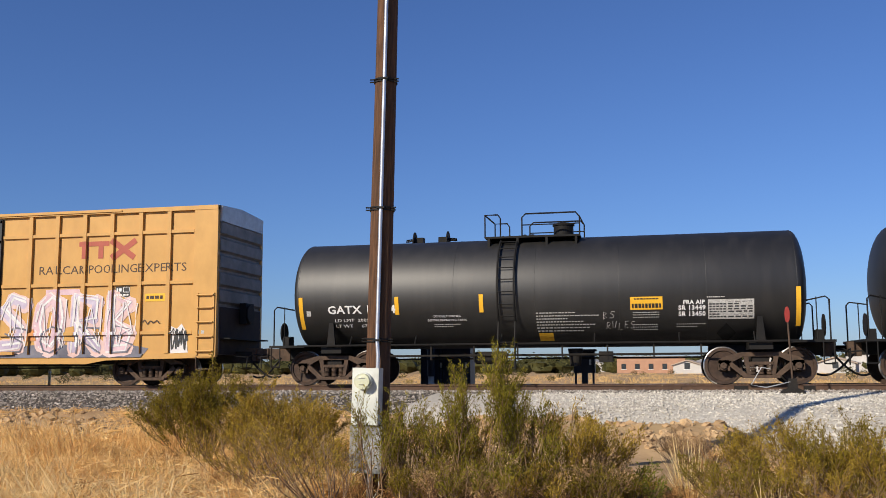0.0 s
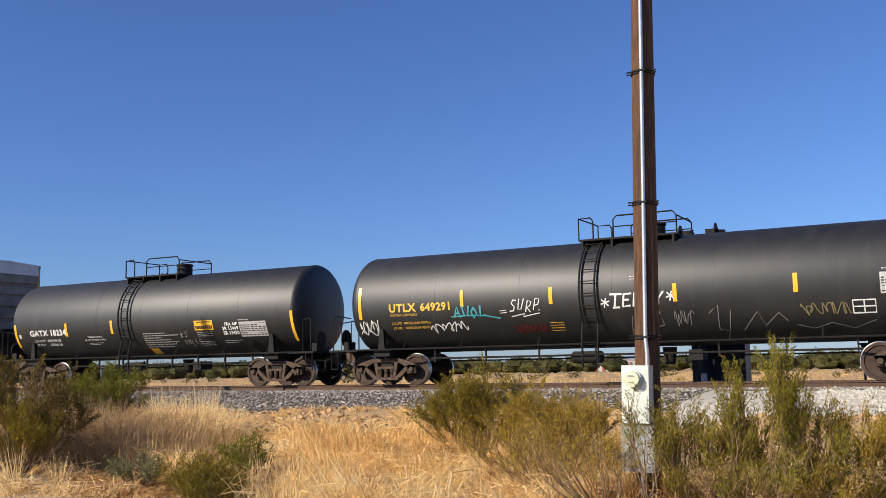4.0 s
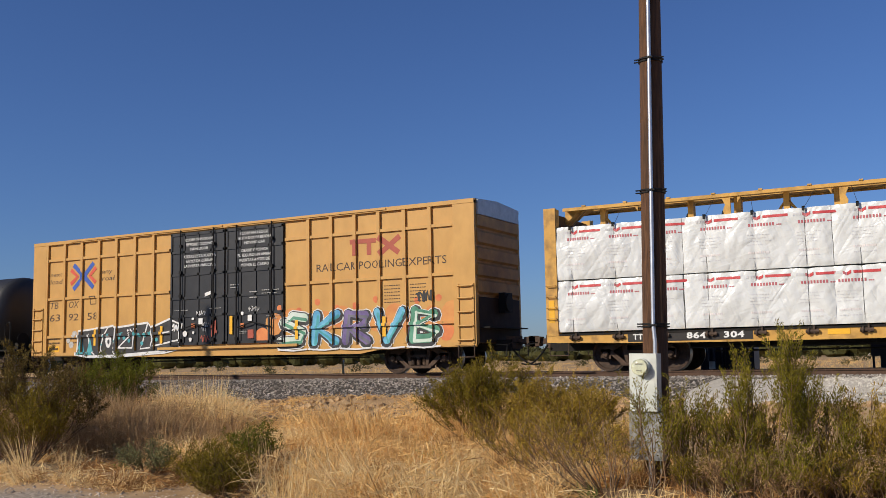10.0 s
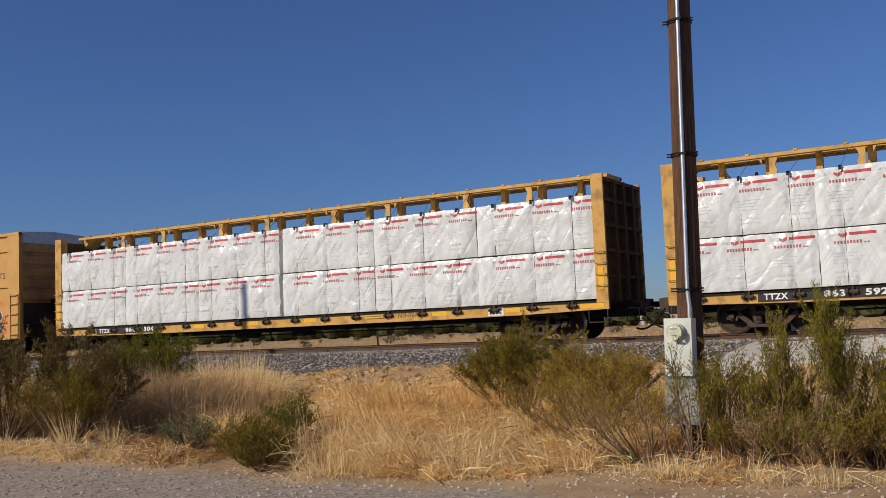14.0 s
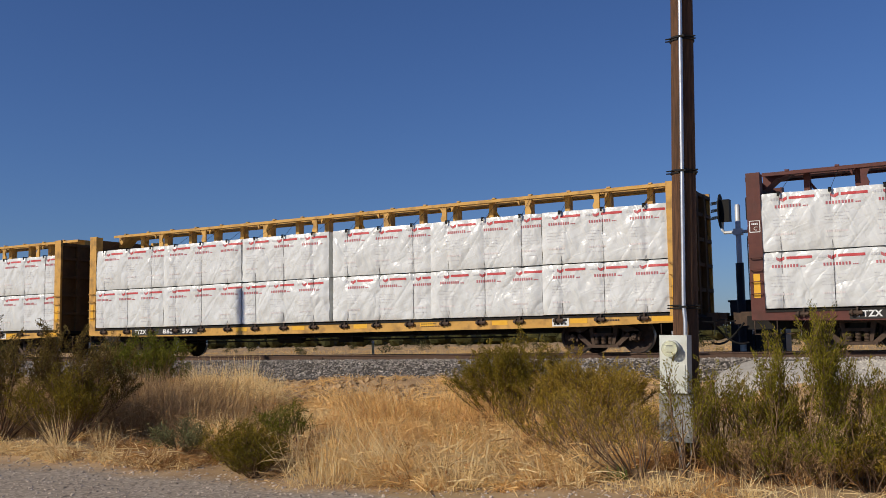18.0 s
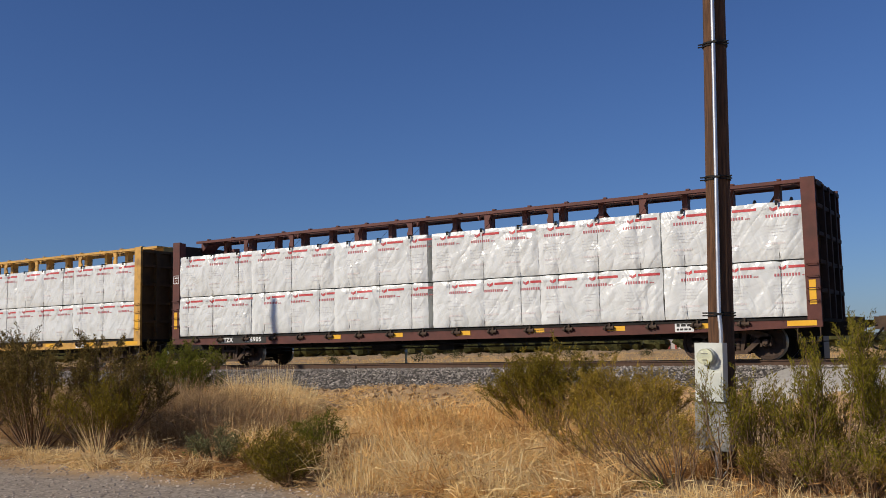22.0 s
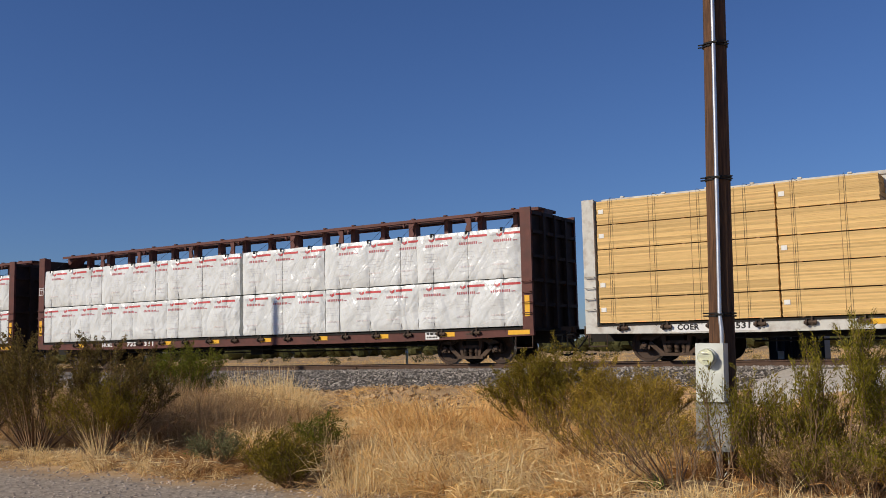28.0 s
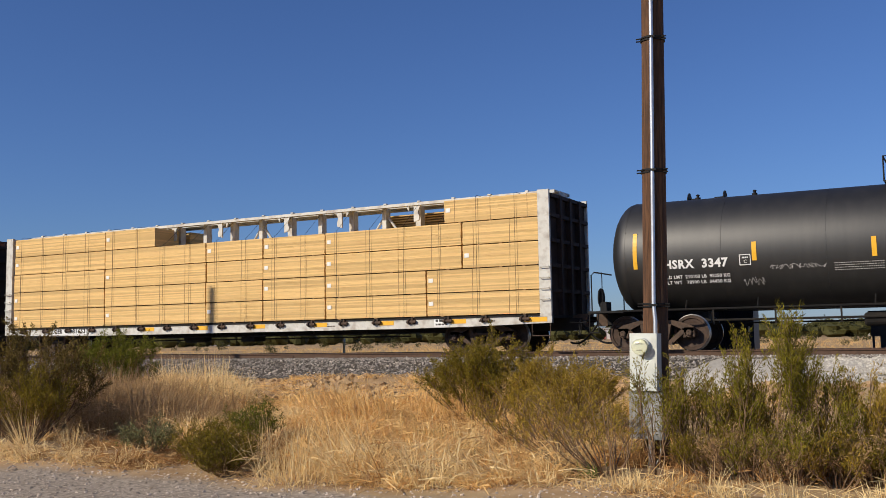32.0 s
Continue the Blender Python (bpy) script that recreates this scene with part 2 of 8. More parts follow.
def rise(x, y):
    k = min(1, max(0, (x + 5.0) / 4.0))
    k = k * k * (3 - 2 * k)
    z = ramp(y, LEFT) * (1 - k) + ramp(y, RIGHT) * k
    if 17.4 < y < 21.0 and -5.0 < x < 2.0:             # an earth bank laps over the foot of the gravel
        z += ramp(y, MOUND) * min(1, 2.0 - x) * min(1, (x + 5.0) / 1.5)
    if 8.5 < y < 60:
        w = min(1, (y - 8.5) / 1.5)
        if 22.3 < y < 30.5:
            w *= 0.15
        z += w * (0.10 * noise.noise((x * 0.35, y * 0.35, 1)) + 0.05 * noise.noise((x * 1.3, y * 1.3, 5)))
        if 18.5 < y < 22.2 and x < -1:
            z += 0.11 * noise.noise((x * 1.1, y * 1.6, 9)) + 0.09 * noise.noise((x * 3.1, y * 3.1, 4))
    elif y <= 8.5:
        z += 0.012 * noise.noise((x * 0.8, y * 0.8, 2))
    else:
        z += 0.25 * noise.noise((x * 0.03, y * 0.03, 7))
    return z


def steps(lo, hi, d, far, grow=1.35):
    v = list(np.arange(lo, hi + d / 2, d))
    s = d
    while v[-1] < far:
        s *= grow
        v.append(v[-1] + s)
    s = d
    while v[0] > -far:
        s *= grow
        v.insert(0, v[0] - s)
    return v


def ground_sheet():
    xs, ys = steps(-46, 14, 0.30, 3200), steps(6.5, 33, 0.24, 3200)
    vs = [(x, y, rise(x, y)) for y in ys for x in xs]
    n = len(xs)
    fs = [(j * n + i, j * n + i + 1, (j + 1) * n + i + 1, (j + 1) * n + i) for j in range(len(ys) - 1) for i in range(n - 1)]
    me = bpy.data.meshes.new("ground")
    me.from_pydata(vs, [], fs)
    for p in me.polygons:
        p.use_smooth = True
    m = surf("dry_earth", (0.31, 0.20, 0.105), (0.50, 0.345, 0.19), 1.4, 0.95, 0, 0.5, 9, dirt=(0.40, 0.30, 0.15), dirt_scale=0.35, dirt_amount=0.8, spec=0.1)
    # the roadside is gravel, up to an uneven edge
    n_, l = m.node_tree.nodes, m.node_tree.links
    b = n_["Principled BSDF"]
    tc = n_.new("ShaderNodeTexCoord")
    sp = n_.new("ShaderNodeSeparateXYZ")
    l.new(tc.outputs["Object"], sp.inputs[0])
    nz = n_.new("ShaderNodeTexNoise")
    nz.inputs["Scale"].default_value, nz.inputs["Detail"].default_value = 0.9, 5
    l.new(tc.outputs["Object"], nz.inputs[0])
    tilt = n_.new("ShaderNodeMath")                      # the road's edge runs slightly askew to the track
    tilt.operation, tilt.inputs[1].default_value = "MULTIPLY_ADD", 0.03
    l.new(sp.outputs[0], tilt.inputs[0])
    l.new(sp.outputs[1], tilt.inputs[2])
    ad = n_.new("ShaderNodeMath")
    ad.operation, ad.inputs[1].default_value = "MULTIPLY_ADD", 1.3
    l.new(nz.outputs[0], ad.inputs[0])
    l.new(tilt.outputs[0], ad.inputs[2])
    mr = n_.new("ShaderNodeMapRange")
    mr.inputs[1].default_value, mr.inputs[2].default_value = 8.75, 9.2
    l.new(ad.outputs[0], mr.inputs[0])
    v1 = n_.new("ShaderNodeTexVoronoi")
    v1.inputs["Scale"].default_value = 24
    l.new(tc.outputs["Object"], v1.inputs[0])
    rr = n_.new("ShaderNodeValToRGB")
    rr.color_ramp.elements[0].color, rr.color_ramp.elements[1].color = (0.20, 0.16, 0.12, 1), (0.47, 0.39, 0.30, 1)
    l.new(v1.outputs["Color"], rr.inputs[0])
    mx = n_.new("ShaderNodeMixRGB")
    old = b.inputs["Base Color"].links[0].from_socket
    l.new(mr.outputs[0], mx.inputs[0])
    l.new(rr.outputs[0], mx.inputs[1])
    l.new(old, mx.inputs[2])
    l.new(mx.outputs[0], b.inputs["Base Color"])
    me.materials.append(m)
    tagged(new("ground", me), "dry tan desert earth with a gravel roadside", "ground", kind="structure")


ground_sheet()


def strip(name, x0, x1, dx, prof, material, label, wave=0.0, seed=1, taper=0):
    """A bed along the track from a cross-section of (y, z)."""
    xs = np.arange(x0, x1 + dx / 2, dx)
    vs, fs = [], []
    for x in xs:
        for i, (y, z) in enumerate(prof):
            e = 1.0 if i in (0, len(prof) - 1) else 0.3
            yy = y + e * wave * noise.noise((x * 0.5, i * 3.1, seed))
            if taper and i < 3:
                yy += taper * max(0, 1 - (x - x0) / 5.0) * (prof[3][0] - y) / (prof[3][0] - prof[0][0])
            vs.append((x, yy, z + 0.02 * noise.noise((x * 1.7, y * 2, seed))))
    n = len(prof)
    for j in range(len(xs) - 1):
        for i in range(n - 1):
            fs.append((j * n + i, (j + 1) * n + i, (j + 1) * n + i + 1, j * n + i + 1))
    me = bpy.data.meshes.new(name)
    me.from_pydata(vs, [], fs)
    for p in me.polygons:
        p.use_smooth = True
    me.materials.append(material)
    return tagged(new(name, me), label, "ballast", kind="structure")


def scatter_stones(name, count, seed, place, size, material, label, worn=False):
    """Loose stones as one mesh: place(rng, n) gives their positions; worn ones are rounder."""
    rng = np.random.default_rng(seed)
    base = np.array([(1, 0, 0), (-1, 0, 0), (0, 1, 0), (0, -1, 0), (0, 0, 1), (0, 0, -1)], float)
    tri = np.array([(0, 2, 4), (2, 1, 4), (1, 3, 4), (3, 0, 4), (2, 0, 5), (1, 2, 5), (3, 1, 5), (0, 3, 5)])
    if worn:                                             # corners between the six tips
        base = np.concatenate([base, np.array([(x, y, z) for x in (1, -1) for y in (1, -1) for z in (1, -1)], float) * 0.62])
        tri = []
        for q in range(6, 14):
            a, b, c = [2 * k + (0 if base[q][k] > 0 else 1) for k in range(3)]
            f = [(a, b, q), (b, c, q), (c, a, q)]
            tri += f if base[q].prod() > 0 else [t[::-1] for t in f]
        tri = np.array(tri)
    k = len(base)
    p = place(rng, count)
    lo, hi, wild = (0.8, 1.15, 0.09) if worn else (0.55, 1.25, 0.18)
    v = base[None] * rng.uniform(lo, hi, (count, k, 1)) + rng.normal(0, wild, (count, k, 3))
    a = rng.uniform(0, 6.28, count)
    t = rng.uniform(-0.7, 0.7, count)
    ca, sa, ct, st = np.cos(a), np.sin(a), np.cos(t), np.sin(t)
    x = v[..., 0] * ca[:, None] - v[..., 1] * sa[:, None]
    y = v[..., 0] * sa[:, None] + v[..., 1] * ca[:, None]
    z = v[..., 2]
    y, z = y * ct[:, None] - z * st[:, None], y * st[:, None] + z * ct[:, None]
    s = (size[0] + (size[1] - size[0]) * rng.random(count) ** (3 if worn else 1))[:, None]
    w = np.stack([x * s, y * s, z * s * 0.8], -1) + p[:, None, :]
    f = (tri[None] + (np.arange(count) * k)[:, None, None]).reshape(-1, 3)
    me = bpy.data.meshes.new(name)
    me.from_pydata(w.reshape(-1, 3).tolist(), [], f.tolist())
    me.materials.append(material)
    return tagged(new(name, me), label, "ballast", kind="stuff")


GREYB = [(21.7, -0.66), (22.6, -0.47), (23.4, -0.30), (24.2, -0.17), (24.9, -0.15), (28.3, -0.15), (29.0, -0.2), (30.6, -0.75)]
WHITEB = [(18.5, -1.17), (19.75, -0.77), (20.9, -0.39), (21.5, -0.33), (22.7, -0.25), (24.0, -0.185), (24.75, -0.165)]
BALLAST = surf("grey_ballast", (0.04, 0.035, 0.03), (0.13, 0.115, 0.10), 14, 0.95, 0, 0.8, 22, spec=0.1)
STONE = surf("ballast_stone", (0.17, 0.148, 0.125), (0.44, 0.395, 0.345), 3, 0.9, 0, 0.2, 60, island=0.6, spec=0.15)
PALE = surf("pale_gravel", (0.385, 0.355, 0.30), (0.575, 0.535, 0.46), 12, 0.95, 0, 0.6, 26, spec=0.1)
PALES = surf("pale_gravel_stone", (0.44, 0.405, 0.35), (0.64, 0.60, 0.52), 3, 0.9, 0, 0.2, 60, island=0.25, spec=0.15)
strip("ballast_bed", -260, 200, 0.5, GREYB, BALLAST, "grey crushed-stone ballast under the track", 0.25, 3)
strip("gravel_pad", -5.5, 60, 0.4, WHITEB, PALE, "pale crushed gravel slope beside the track", 0.18, 8, taper=1)


def on_profile(prof, x0, x1, lo, hi):
    ys, zs = [q[0] for q in prof], [q[1] for q in prof]

    def place(rng, n):
        x = x0 + (x1 - x0) * rng.random(n)
        y = rng.uniform(lo, hi, n)
        return np.stack([x, y, np.interp(y, ys, zs) + 0.005], -1)
    return place


scatter_stones("ballast_stones", 30000, 5, on_profile(GREYB, -48, 8, 21.9, 25.3), (0.02, 0.05), STONE, "loose grey ballast stones")
scatter_stones("gravel_stones", 15000, 6, on_profile(WHITEB, -3.0, 10, 18.7, 24.6), (0.015, 0.042), PALES, "loose pale gravel stones")


def earth_clods(rng, n):
    x = rng.uniform(-34, 1.4, n)
    y = np.where(x < -1, rng.uniform(18.3, 22.0, n), rng.uniform(17.8, 19.9, n))
    return np.array([(a, b, rise(a, b)) for a, b in zip(x, y)])


def road_pebbles(rng, n):
    x = rng.uniform(-15, 1, n)
    y = rng.uniform(6.6, 9.9, n)
    return np.array([(a, b, rise(a, b)) for a, b in zip(x, y)])


CLOD = surf("earth_clod", (0.36, 0.235, 0.125), (0.50, 0.35, 0.195), 2, 0.95, 0, 0.3, 30, island=0.2, spec=0.1)
scatter_stones("earth_clods", 3900, 7, earth_clods, (0.02, 0.14), CLOD, "clods of dry tan earth", True)
PEBBLE = surf("road_pebble", (0.34, 0.275, 0.215), (0.60, 0.50, 0.40), 2, 0.95, 0, 0.2, 40, island=0.35, spec=0.1)
scatter_stones("road_pebbles", 9000, 8, road_pebbles, (0.005, 0.024), PEBBLE, "small grey road pebbles", True)


# ---- the track ----
def track():
    t = thing("railway_track", pose(0, TRACK_Y, 0), "rusty steel rails on wooden ties", "railway track", kind="structure")
    for y in (-0.7535, 0.7535):
        bm = bmesh.new()
        prof = [(-0.07, -0.172), (0.07, -0.172), (0.07, -0.16), (0.012, -0.145), (0.010, -0.045), (0.036, -0.034), (0.037, -0.006), (0.03, 0), (-0.03, 0), (-0.037, -0.006), (-0.036, -0.034), (-0.010, -0.045), (-0.012, -0.145), (-0.07, -0.16)]
        for x0, x1 in zip(range(-260, 200, 20), range(-240, 220, 20)):
            a = [bm.verts.new((x0 + 0.006, y + p, q)) for p, q in prof]
            b = [bm.verts.new((x1 - 0.006, y + p, q)) for p, q in prof]
            bm.faces.new(a), bm.faces.new(b[::-1])
            for i in range(len(prof)):
                f = bm.faces.new((a[i], b[i], b[(i + 1) % len(prof)], a[(i + 1) % len(prof)]))
                f.material_index = 1 if prof[i][1] == 0 and prof[(i + 1) % len(prof)][1] == 0 else 0
        part("rail", bm, [RAILS, TREAD], t, "rust-brown rail with a polished top")
    bm = bmesh.new()
    box(bm, -0.115, 0.115, -1.3, 1.3, -0.34, -0.165)
    first = part("tie", bm, TIE, t)
    first.matrix_basis = pose(-45, 0, 0)
    for i in range(1, 120):
        again("tie", first, t, pose(-45 + 0.5 * i, 0.03 * math.sin(i * 7.7), 0.006 * math.sin(i * 3.3), 0, 0, 1.2 * math.sin(i * 5.1)))
    bm = bmesh.new()                                     # joint bars bolted over the rail ends
    box(bm, -0.45, 0.45, -0.82, -0.785, -0.13, -0.05)
    for k in (-0.34, -0.12, 0.12, 0.34):
        tube(bm, [(k, -0.83, -0.09), (k, -0.78, -0.09)], 0.018, 6)
    bar = part("joint_bar", bm, RAILS, t)
    bar.matrix_basis = pose(0, 0, 0)
    for x in (-40, -20, 20):
        again("joint_bar", bar, t, pose(x, 0, 0))


track()

# ---- the train: every car has its origin on the rail top, midway along it; the side seen has y < 0 ----
CARS = []          # (car, place along the train)
WHEELSETS = []     # turned by the run


def car_root(name, x, label, category, group):
    ob = thing(name, pose(x, TRACK_Y, 0), label, category, group)
    CARS.append((ob, x))
    return ob


KIT = {}


def truck_meshes():
    """The pieces of a three-piece truck, made once."""
    if KIT:
        return KIT

    def keep(name, bm, mats, smooth=None):
        me = bpy.data.meshes.new(name)
        bm.to_mesh(me)
        bm.free()
        if smooth:
            for p in me.polygons:
                p.use_smooth = True
            me.set_sharp_from_angle(angle=radians(smooth))
        for m in mats:
            me.materials.append(m)
        KIT[name] = me
    bm = bmesh.new()
    box(bm, -0.2, 0.2, -1.0, 1.0, 0.44, 0.70)
    box(bm, -0.26, 0.26, -0.45, 0.45, 0.62, 0.78)
    tube(bm, [(-0.62, -0.6, 0.36), (-0.62, 0.6, 0.36)], 0.045, 8)
    tube(bm, [(0.62, -0.6, 0.36), (0.62, 0.6, 0.36)], 0.045, 8)
    keep("truck", bm, [UNDER])
    # side frame: a cast bar with two triangular windows and a spring pocket
    bm = bmesh.new()
    y0, y1 = -1.07, -0.93
    prism(bm, [(-1.02, 0.60), (-0.90, 0.68), (-0.45, 0.80), (0.45, 0.80), (0.90, 0.68), (1.02, 0.60), (1.02, 0.52), (0.76, 0.52), (0.42, 0.69), (-0.42, 0.69), (-0.76, 0.52), (-1.02, 0.52)], y0, y1)
    for s in (-1, 1):
        prism(bm, [(s * 0.88, 0.56), (s * 0.72, 0.58), (s * 0.30, 0.22), (s * 0.42, 0.17)][::s], y0, y1)
        prism(bm, [(s * 0.42, 0.70), (s * 0.30, 0.70), (s * 0.25, 0.24), (s * 0.33, 0.24)][::s], y0, y1)
        prism(bm, [(s * 1.02, 0.60), (s * 0.76, 0.60), (s * 0.74, 0.34), (s * 0.80, 0.34), (s * 0.80, 0.50), (s * 0.98, 0.50), (s * 0.98, 0.36), (s * 1.03, 0.36)][::s], y0, y1)
    box(bm, -0.44, 0.44, y0 - 0.04, y1 + 0.1, 0.155, 0.235)
    soften(bm, 0.012)
    keep("side_frame", bm, [CAST])
    bm = bmesh.new()
    for x in (-0.2, 0.0, 0.2):
        for k in range(7):
            lathe(bm, [(0.245 + k * 0.034, 0.052), (0.252 + k * 0.034, 0.075), (0.268 + k * 0.034, 0.075), (0.275 + k * 0.034, 0.052)], "z", 10, (x, -1.02, 0))
    box(bm, -0.29, 0.29, -1.09, -0.93, 0.485, 0.56)
    keep("spring_nest", bm, [CAST], 50)
    bm = bmesh.new()
    lathe(bm, [(-1.12, 0.0), (-1.12, 0.07), (-1.10, 0.085), (-1.07, 0.085), (-1.07, 0.115), (-0.92, 0.115), (-0.92, 0.0)], "y", 14, (0, 0, 0.46))
    for k in range(3):
        a = 2.09 * k
        tube(bm, [(0.05 * math.cos(a), -1.135, 0.46 + 0.05 * math.sin(a)), (0.05 * math.cos(a), -1.11, 0.46 + 0.05 * math.sin(a))], 0.016, 6)
    keep("bearing", bm, [CAST], 40)
    bm = bmesh.new()                                     # wheelset about its own axle
    for s in (-1, 1):
        prof = [(0.68, 0.0), (0.68, 0.14), (0.705, 0.15), (0.735, 0.36), (0.69, 0.375), (0.685, 0.485), (0.712, 0.487), (0.725, 0.465), (0.82, 0.457), (0.822, 0.385), (0.79, 0.37), (0.765, 0.16), (0.84, 0.14), (0.84, 0.075), (0.93, 0.07), (0.93, 0.0)]
        mis = [0, 0, 0, 0, 0, 1, 1, 1, 0, 0, 0, 0, 0, 0, 0]
        lathe(bm, [(s * a, b) for a, b in prof], "y", 40, (0, 0, 0), mis)
    tube(bm, [(0, -0.7, 0), (0, 0.7, 0)], 0.085, 12)
    keep("wheelset", bm, [WHEEL, TREAD], 35)
    bm = bmesh.new()                                     # brake rigging slung between the wheels
    tube(bm, [(-0.62, -0.83, 0.34), (-0.42, -0.83, 0.30), (0.1, -0.83, 0.27), (0.62, -0.83, 0.34)], 0.025, 6)
    tube(bm, [(0.55, -0.86, 0.26), (0.62, -0.86, 0.66), (0.36, -0.86, 0.75)], 0.02, 6)
    keep("brake_rod", bm, [UNDER])
    return KIT


def truck(car, x):
    kit = truck_meshes()
    base = new("truck", kit["truck"])
    base.parent, base.matrix_basis = car, pose(x, 0, 0)
    base["label"] = "two-axle truck with rusty cast side frames"
    for turn in (0, 180):
        for n in ("side_frame", "spring_nest", "brake_rod"):
            o = new(n, kit[n])
            o.parent, o.matrix_basis = base, pose(0, 0, 0, 0, 0, turn)
        for s in (-1, 1):
            o = new("bearing", kit["bearing"])
            o.parent, o.matrix_basis = base, pose(s * 0.889, 0, 0, 0, 0, turn)
    for s in (-1, 1):
        o = new("wheelset", kit["wheelset"])
        o.parent, o.matrix_basis = base, pose(s * 0.889, 0, 0.46)
        o["label"] = "brown steel wheels with bright worn treads"
        WHEELSETS.append((o, s * 0.889))


def coupler(car, x0, s, z=0.88):
    """A coupler shank and knuckle that reaches out from the sill end at x0."""
    bm = bmesh.new()
    box(bm, min(x0, x0 + s * 0.55), max(x0, x0 + s * 0.55), -0.07, 0.07, z - 0.08, z + 0.08)
    prism(bm, [(x0 + s * 0.5, z - 0.16), (x0 + s * 0.82, z - 0.14), (x0 + s * 0.86, z + 0.13), (x0 + s * 0.5, z + 0.16)][::int(s)], -0.16, 0.13)
    box(bm, min(x0 - s * 0.2, x0 + s * 0.12), max(x0 - s * 0.2, x0 + s * 0.12), -0.24, 0.24, z - 0.2, z + 0.17)
    soften(bm, 0.015)
    part("coupler", bm, CAST, car, "rusty knuckle coupler")
    bm = bmesh.new()
    pts = [(x0 + s * (0.0 + 0.9 * u), -0.42 + 0.15 * u, z - 0.12 - 0.55 * math.sin(math.pi * min(1, u * 0.62))) for u in np.linspace(0, 1, 9)]
    tube(bm, pts, 0.028, 7)
    part("brake_hose", bm, DARK, car, "black rubber air hose")
    bm = bmesh.new()
    tube(bm, [(x0, -1.35, z - 0.08), (x0 + s * 0.28, -1.2, z - 0.1), (x0 + s * 0.34, -0.9, z - 0.02), (x0 + s * 0.4, -0.2, z - 0.05)], 0.018, 6)
    tube(bm, [(x0 + s * 0.28, -1.2, z - 0.1), (x0 + s * 0.26, -1.22, z - 0.42)], 0.016, 6)
    part("uncoupling_lever", bm, DARK, car)


# ---- flat painted work: outlines laid on the car sides ----
def cut_rows(bm, xs=(), zs=()):
    for v, axis in [(x, (1, 0, 0)) for x in xs] + [(z, (0, 0, 1)) for z in zs]:
        co = (v, 0, 0) if axis[0] else (0, 0, v)
        bmesh.ops.bisect_plane(bm, geom=bm.verts[:] + bm.edges[:] + bm.faces[:], plane_co=co, plane_no=axis, dist=1e-4)


def lay(bm, surface, lift):
    """Sets every face of a flat work on the surface y = surface(x, z), lifted off it."""
    bmesh.ops.split_edges(bm, edges=bm.edges[:])
    key = bm.faces.layers.int.get("order") or bm.faces.layers.int.new("order")
    for f in bm.faces:
        up = lift + 0.00013 * (f[key] % 40)
        c = f.calc_center_median()
        y0 = surface(c.x, c.z, None)
        for v in f.verts:
            y = y0 if y0 is not None else surface(v.co.x, v.co.z, 1)
            v.co.y = y - up
    bm.normal_update()
    for f in bm.faces:
        if f.normal.y > 0:
            f.normal_flip()


PAINTED = [0]                                        # later strokes lie over earlier ones


def poly(bm, pts, mi=0):
    try:
        key = bm.faces.layers.int.get("order") or bm.faces.layers.int.new("order")
        PAINTED[0] += 1
        f = bm.faces.new([bm.verts.new((x, 0, z)) for x, z in pts])
        f.material_index, f[key] = mi, PAINTED[0]
        if len(pts) > 4:
            bmesh.ops.triangulate(bm, faces=[f])
    except ValueError:
        pass


def rect(bm, x0, x1, z0, z1, mi=0):
    poly(bm, [(x0, z0), (x1, z0), (x1, z1), (x0, z1)], mi)


def stroke(bm, pts, w, mi=0):
    """A brush line through points."""
    pts = [Vector((x, z)) for x, z in pts]
    a, b = [], []
    for i, p in enumerate(pts):
        d = (pts[min(i + 1, len(pts) - 1)] - pts[max(0, i - 1)]).normalized()
        n = Vector((-d.y, d.x)) * w / 2
        a.append(p + n), b.append(p - n)
    for i in range(len(pts) - 1):
        poly(bm, [tuple(a[i]), tuple(b[i]), tuple(b[i + 1]), tuple(a[i + 1])], mi)


def words(bm, text, x, z, h, width=None, lean=0.0, mi=0, gap=1.0, bold=0.0):
    """Letters with cap height h from (x, z), squeezed to a width where given."""
    cu = bpy.data.curves.new("words", "FONT")
    cu.body, cu.size, cu.resolution_u, cu.space_character, cu.offset = text, h / 0.73, 2, gap, bold * h
    ob = bpy.data.objects.new("words", cu)
    me = bpy.data.meshes.new_from_object(ob)
    if len(me.vertices):
        co = np.array([v.co[:] for v in me.vertices])
        k = width / (co[:, 0].max() - co[:, 0].min()) if width else 1
        n0, f0 = len(bm.verts), len(bm.faces)
        vs = [bm.verts.new((x + c[0] * k + lean * c[1], 0, z + c[1])) for c in co]
        for p in me.polygons:
            try:
                bm.faces.new([vs[i] for i in p.vertices]).material_index = mi
            except ValueError:
                pass
    bpy.data.meshes.remove(me)
    bpy.data.objects.remove(ob)
    bpy.data.curves.remove(cu)


def bars(bm, x, z, h, width, n=6, mi=0, seed=1):
    """Writing that is not spelled out: a row of plain blocks."""
    rng = random.Random(seed)
    ws = [rng.uniform(0.7, 1.3) for _ in range(n)]
    k = width / (sum(ws) + 0.35 * (n - 1))
    for w in ws:
        rect(bm, x, x + w * k, z, z + h, mi)
        x += (w + 0.35) * k


